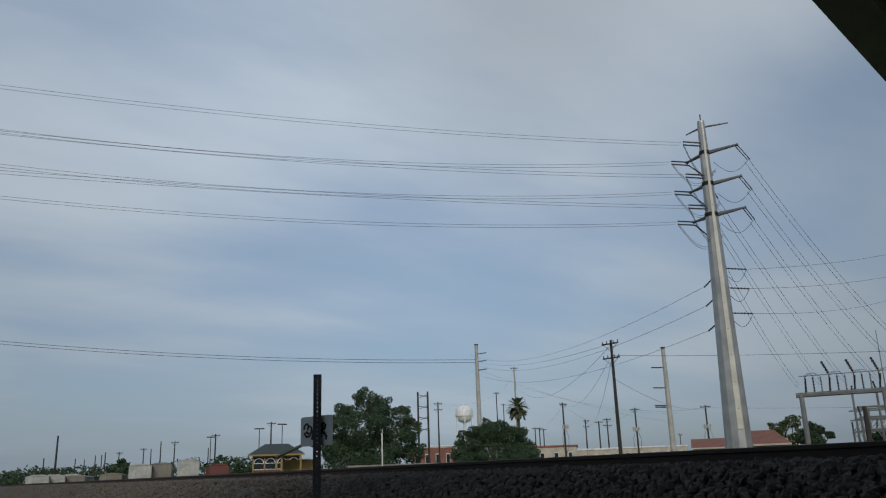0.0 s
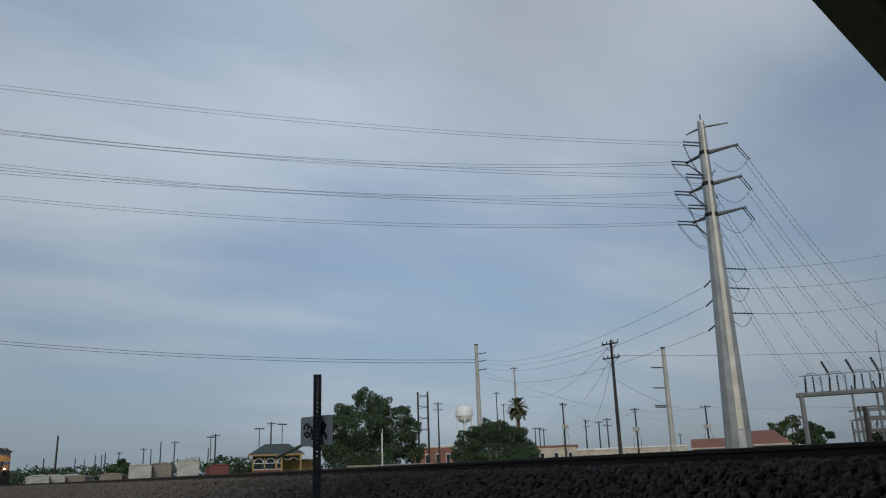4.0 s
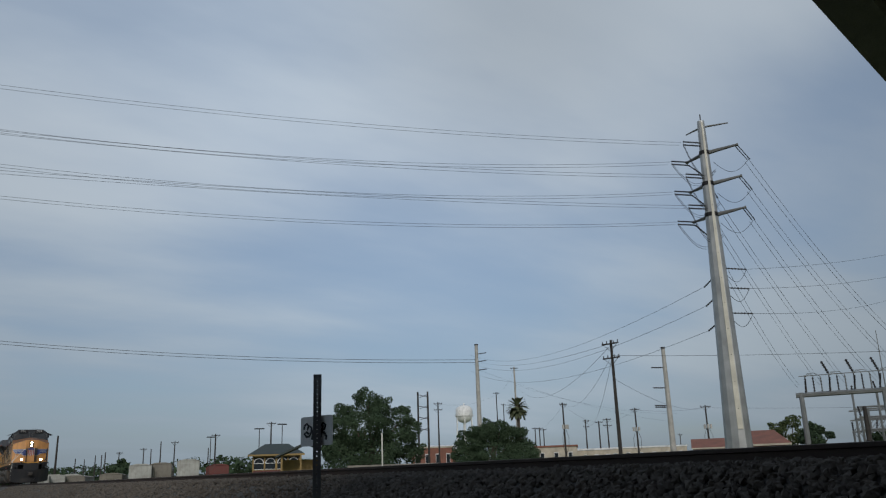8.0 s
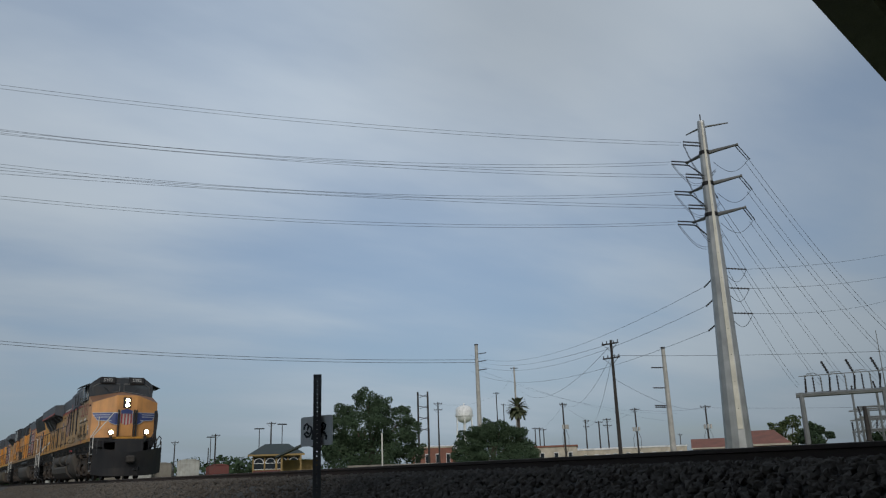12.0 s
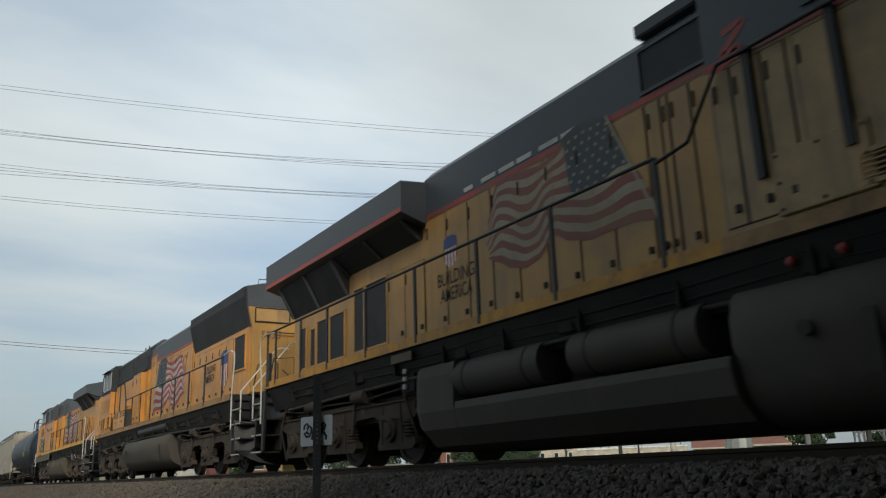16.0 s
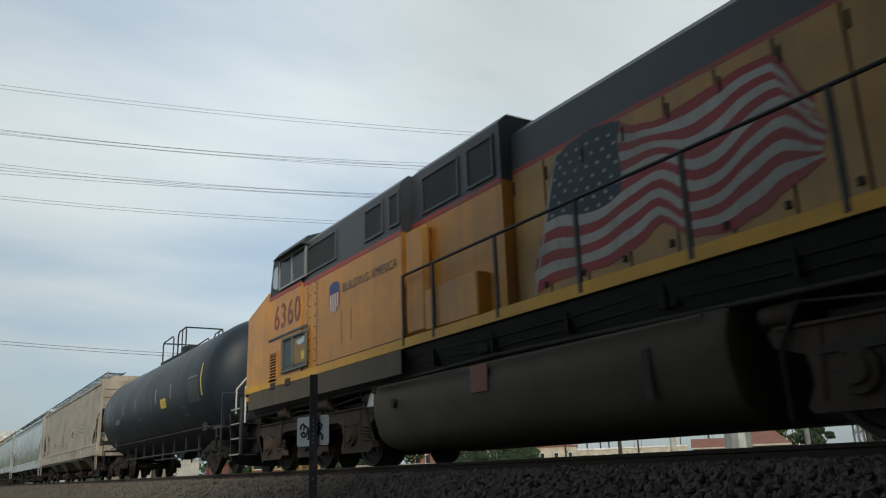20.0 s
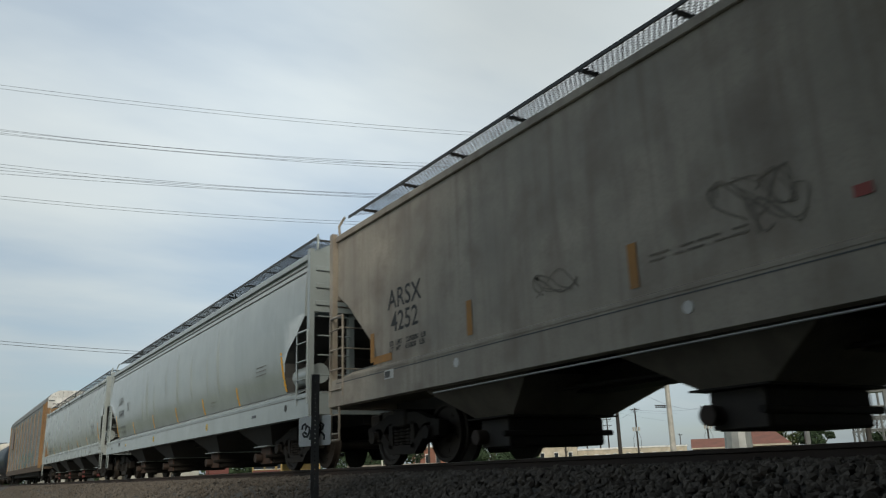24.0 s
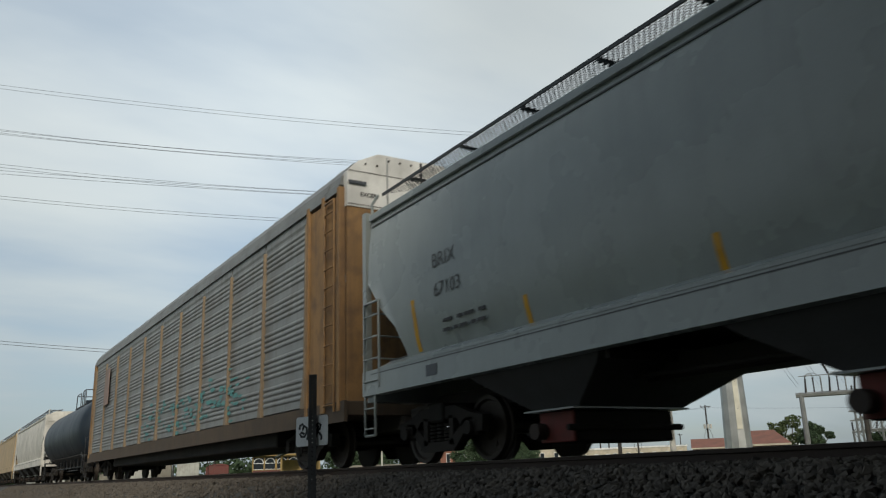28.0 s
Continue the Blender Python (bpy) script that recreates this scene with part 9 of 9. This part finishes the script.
def build_autorack():
    y0, y1 = 158.3, 185.7
    v = Vehicle("autorack_car", "long galvanised autorack car with yellow frame and turquoise graffiti", "autorack car", y0, y1, "train")
    v.p("flat_deck", Kit().box(-1.42, 1.42, y0 + 0.1, y1 - 0.1, 0.86, 1.12, c=0.02), [RACK_RUST])
    for s in (-1, 1):
        v.p("side_sill", Kit().box(min(s * 1.40, s * 1.47), max(s * 1.40, s * 1.47), y0 + 0.05, y1 - 0.05, 0.76, 1.12), [RACK_RUST], None, "rusty brown side sill")
        v.p("top_rail", Kit().box(min(s * 1.36, s * 1.47), max(s * 1.36, s * 1.47), y0 + 0.3, y1 - 0.3, 5.02, 5.16), [RACK_STEEL])
    # panels with pressed ribs; open gaps let light through
    a, b, n = y0 + 1.9, y1 - 0.7, 10
    step = (b - a) / n
    k = Kit()
    zs = []
    for g in range(6):
        base = 1.16 + g * 0.60
        zs += [(base, 0), (base + 0.10, 0)]
        for i in range(4):
            z = base + 0.14 + 0.115 * i
            zs += [(z, 0), (z + 0.035, 0.021), (z + 0.065, 0.021), (z + 0.10, 0)]
    zs += [(4.80, 0), (4.86, 0.02), (5.1, 0.02)]
    pts = [(-1.40 - d, z) for z, d in zs] + [(-1.37, zs[-1][1] * 0 + zs[-1][0]), (-1.37, zs[0][0])]
    k.prism(pts, 'y', -step / 2 + 0.03, step / 2 - 0.03)
    near = mesh_of("side_panel", k, [RACK_STEEL])
    far = mesh_of("side_panel", Kit().box(1.37, 1.41, -step / 2 + 0.03, step / 2 - 0.03, 1.16, 4.8), [RACK_STEEL])
    for i in range(n):
        y = a + (i + 0.5) * step - v.yc
        part("side_panel", near, None, v.e, at=(random.uniform(-0.008, 0.008), y, 0))
        part("side_panel", far, None, v.e, at=(0, y, 0))
    post = mesh_of("side_post", Kit().box(-1.475, -1.38, -0.035, 0.035, 1.12, 4.8, c=0.01).add([(-1.472, -0.04, 1.12), (-1.472, 0.04, 1.12), (-1.472, 0.18, 1.12), (-1.472, 0.04, 1.8)], [(0, 1, 3), (1, 2, 3)]), [RACK_POST])
    for i in range(n + 1):
        part("side_post", post, None, v.e, at=(0, a + i * step - v.yc, 0))
        if i % 2 == 0:
            part("side_post", post, None, v.e, at=(2.85, a + i * step - v.yc, 0))
    prof = [(-1.46, 5.14), (-1.42, 5.32), (-1.2, 5.6), (-0.74, 5.84), (0.74, 5.84), (1.2, 5.6), (1.42, 5.32), (1.46, 5.14)]
    v.p("roof", Kit().prism(prof, 'y', y0 + 0.25, y1 - 0.25), [RACK_ROOF], None, "ribbed galvanised arched roof")
    for i in range(16):
        y = y0 + 0.8 + i * (y1 - y0 - 1.6) / 15
        v.p("roof_seam", Kit().loft([[(x * 1.008, y + d, z + 0.02) for x, z in prof] for d in (-0.03, 0.03)], close=False), [RACK_ROOF])
    # end bulkhead and doors
    v.p("end_door", Kit().box(-1.37, 1.37, y0 + 0.12, y0 + 0.2, 1.1, 4.72), [RACK_YELLOW], None, "faded yellow end door")
    v.p("end_cap", Kit().prism([(-1.38, 4.70), (1.38, 4.70), (1.38, 5.38), (1.15, 5.62), (0.72, 5.83), (-0.72, 5.83), (-1.15, 5.62), (-1.38, 5.38)], 'y', y0 + 0.1, y0 + 0.25), [WHITE_PAINT], None, "white upper end panel")
    v.letter("notice_text", "EXCESS", 0.115, -0.92, y0 + 0.095, 4.95, LETTER_BLACK, 0.004, True, label="black stencilled warning")
    for z in (4.74, 5.4):
        v.p("seam", Kit().box(-1.36, 1.36, y0 + 0.092, y0 + 0.099, z, z + 0.012), [RUNNING_GEAR])
    for i in range(9):
        v.p("rivet", Kit().cyl((-1.0 + 0.25 * i, y0 + 0.1, 5.72 if abs(-1.0 + 0.25 * i) < 0.75 else 5.58), (-1.0 + 0.25 * i, y0 + 0.085, 5.72 if abs(-1.0 + 0.25 * i) < 0.75 else 5.58), 0.022, seg=8), [RUNNING_GEAR])
    v.p("grab_bar", Kit().box(-1.36, -1.0, y0 + 0.06, y0 + 0.09, 5.14, 5.2), [ENGINE_GREY])
    v.p("end_gap", Kit().box(0.2, 0.25, y0 + 0.092, y0 + 0.099, 4.72, 5.8), [BLACK_PAINT])
    for x in (-0.55,):
        v.p("seam", Kit().box(x, x + 0.03, y0 + 0.085, y0 + 0.099, 4.75, 5.78), [GALV])
    v.p("corner_panel", Kit().box(-1.44, -1.38, y0 + 0.25, y0 + 1.85, 1.12, 4.95), [RACK_YELLOW], None, "faded yellow corner panel")
    v.p("corner_panel", Kit().box(1.38, 1.44, y0 + 0.25, y0 + 1.85, 1.12, 4.95), [RACK_YELLOW])
    for y in (y0 + 0.28, y0 + 1.0, y0 + 1.75):
        v.p("corner_post", Kit().box(-1.49, -1.36, y - 0.06, y + 0.06, 0.95, 5.1, c=0.01), [RACK_YELLOW])
    v.ladder(-1.5, y0 + 0.42, y0 + 0.85, 0.95, 4.9, 11, RACK_YELLOW)
    v.p("end_door", Kit().box(-1.3, 1.3, y1 - 0.2, y1 - 0.12, 1.1, 5.1), [RACK_YELLOW])
    v.p("corner_post", Kit().box(-1.48, -1.36, y1 - 0.5, y1 - 0.2, 0.95, 5.1), [RACK_YELLOW])
    # route card and graffiti
    v.p("route_panel", Kit().box(-1.50, -1.476, y1 - 4.3, y1 - 3.3, 3.0, 4.5, c=0.01), [LETTER_PINK], None, "pale pink-brown lettered panel")
    rng = random.Random(6)
    k = Kit()
    for i in range(150):
        y = y0 + rng.choice((rng.gauss(6.6, 0.7), rng.gauss(9.0, 1.0), rng.gauss(11.5, 1.2), rng.gauss(15.5, 1.6)))
        z = min(2.5, max(1.2, rng.gauss(1.75, 0.3)))
        w, h = rng.uniform(0.05, 0.3), rng.uniform(0.02, 0.07)
        x = -1.446 + rng.uniform(-0.004, 0.004)
        ring = [(x, y + w * math.cos(t) * rng.uniform(0.6, 1.1), z + h * math.sin(t) * rng.uniform(0.6, 1.1)) for t in (math.pi / 5 * n for n in range(10))]
        k.add(ring, [tuple(range(10))], 0)
    tagged(v.p("graffiti_patch", k, [TURQUOISE], None), "faded turquoise spray-painted patches", kind="stuff")
    for y, d in ((y0, 1), (y1, -1)):
        v.p("stub_sill", Kit().box(-0.3, 0.3, *sorted((y + d * 0.05, y + d * 4)), 0.62, 0.86), [RUNNING_GEAR])
        v.coupler(y + d * 0.1, -d)
        v.freight_truck(y + d * 2.6)
    v.p("under_rib", Kit().box(-1.1, 1.1, y0 + 4.3, y1 - 4.3, 0.5, 0.86, c=0.03), [RUNNING_GEAR])
    return v


build_engine_one()
build_engine_two()
build_engine_three()
tank_car(74.9, 91.6, "dark blue-black tank car with yellow reflectors")
build_hoppers()
build_autorack()
tank_car(186.9, 202.6, "plain black tank car", True)


def travelled(t):
    for (a, p), (b, q) in zip(TRAVEL, TRAVEL[1:]):
        if t <= b:
            return p + (q - p) * (t - a) / (b - a)
    return TRAVEL[-1][1]


def motions():
    for v in VEHICLES:
        walk(v.e, [(t, pose(TRACK_X, v.yc - s, RAIL_Z)) for t, s in TRAVEL])
    for ob, y, r in WHEELSETS:
        n = 840 if r < 0.5 else 420
        walk(ob, [(28.0 * i / n, pose(0, y, r, math.degrees(travelled(28.0 * i / n) / r))) for i in range(n + 1)])


motions()
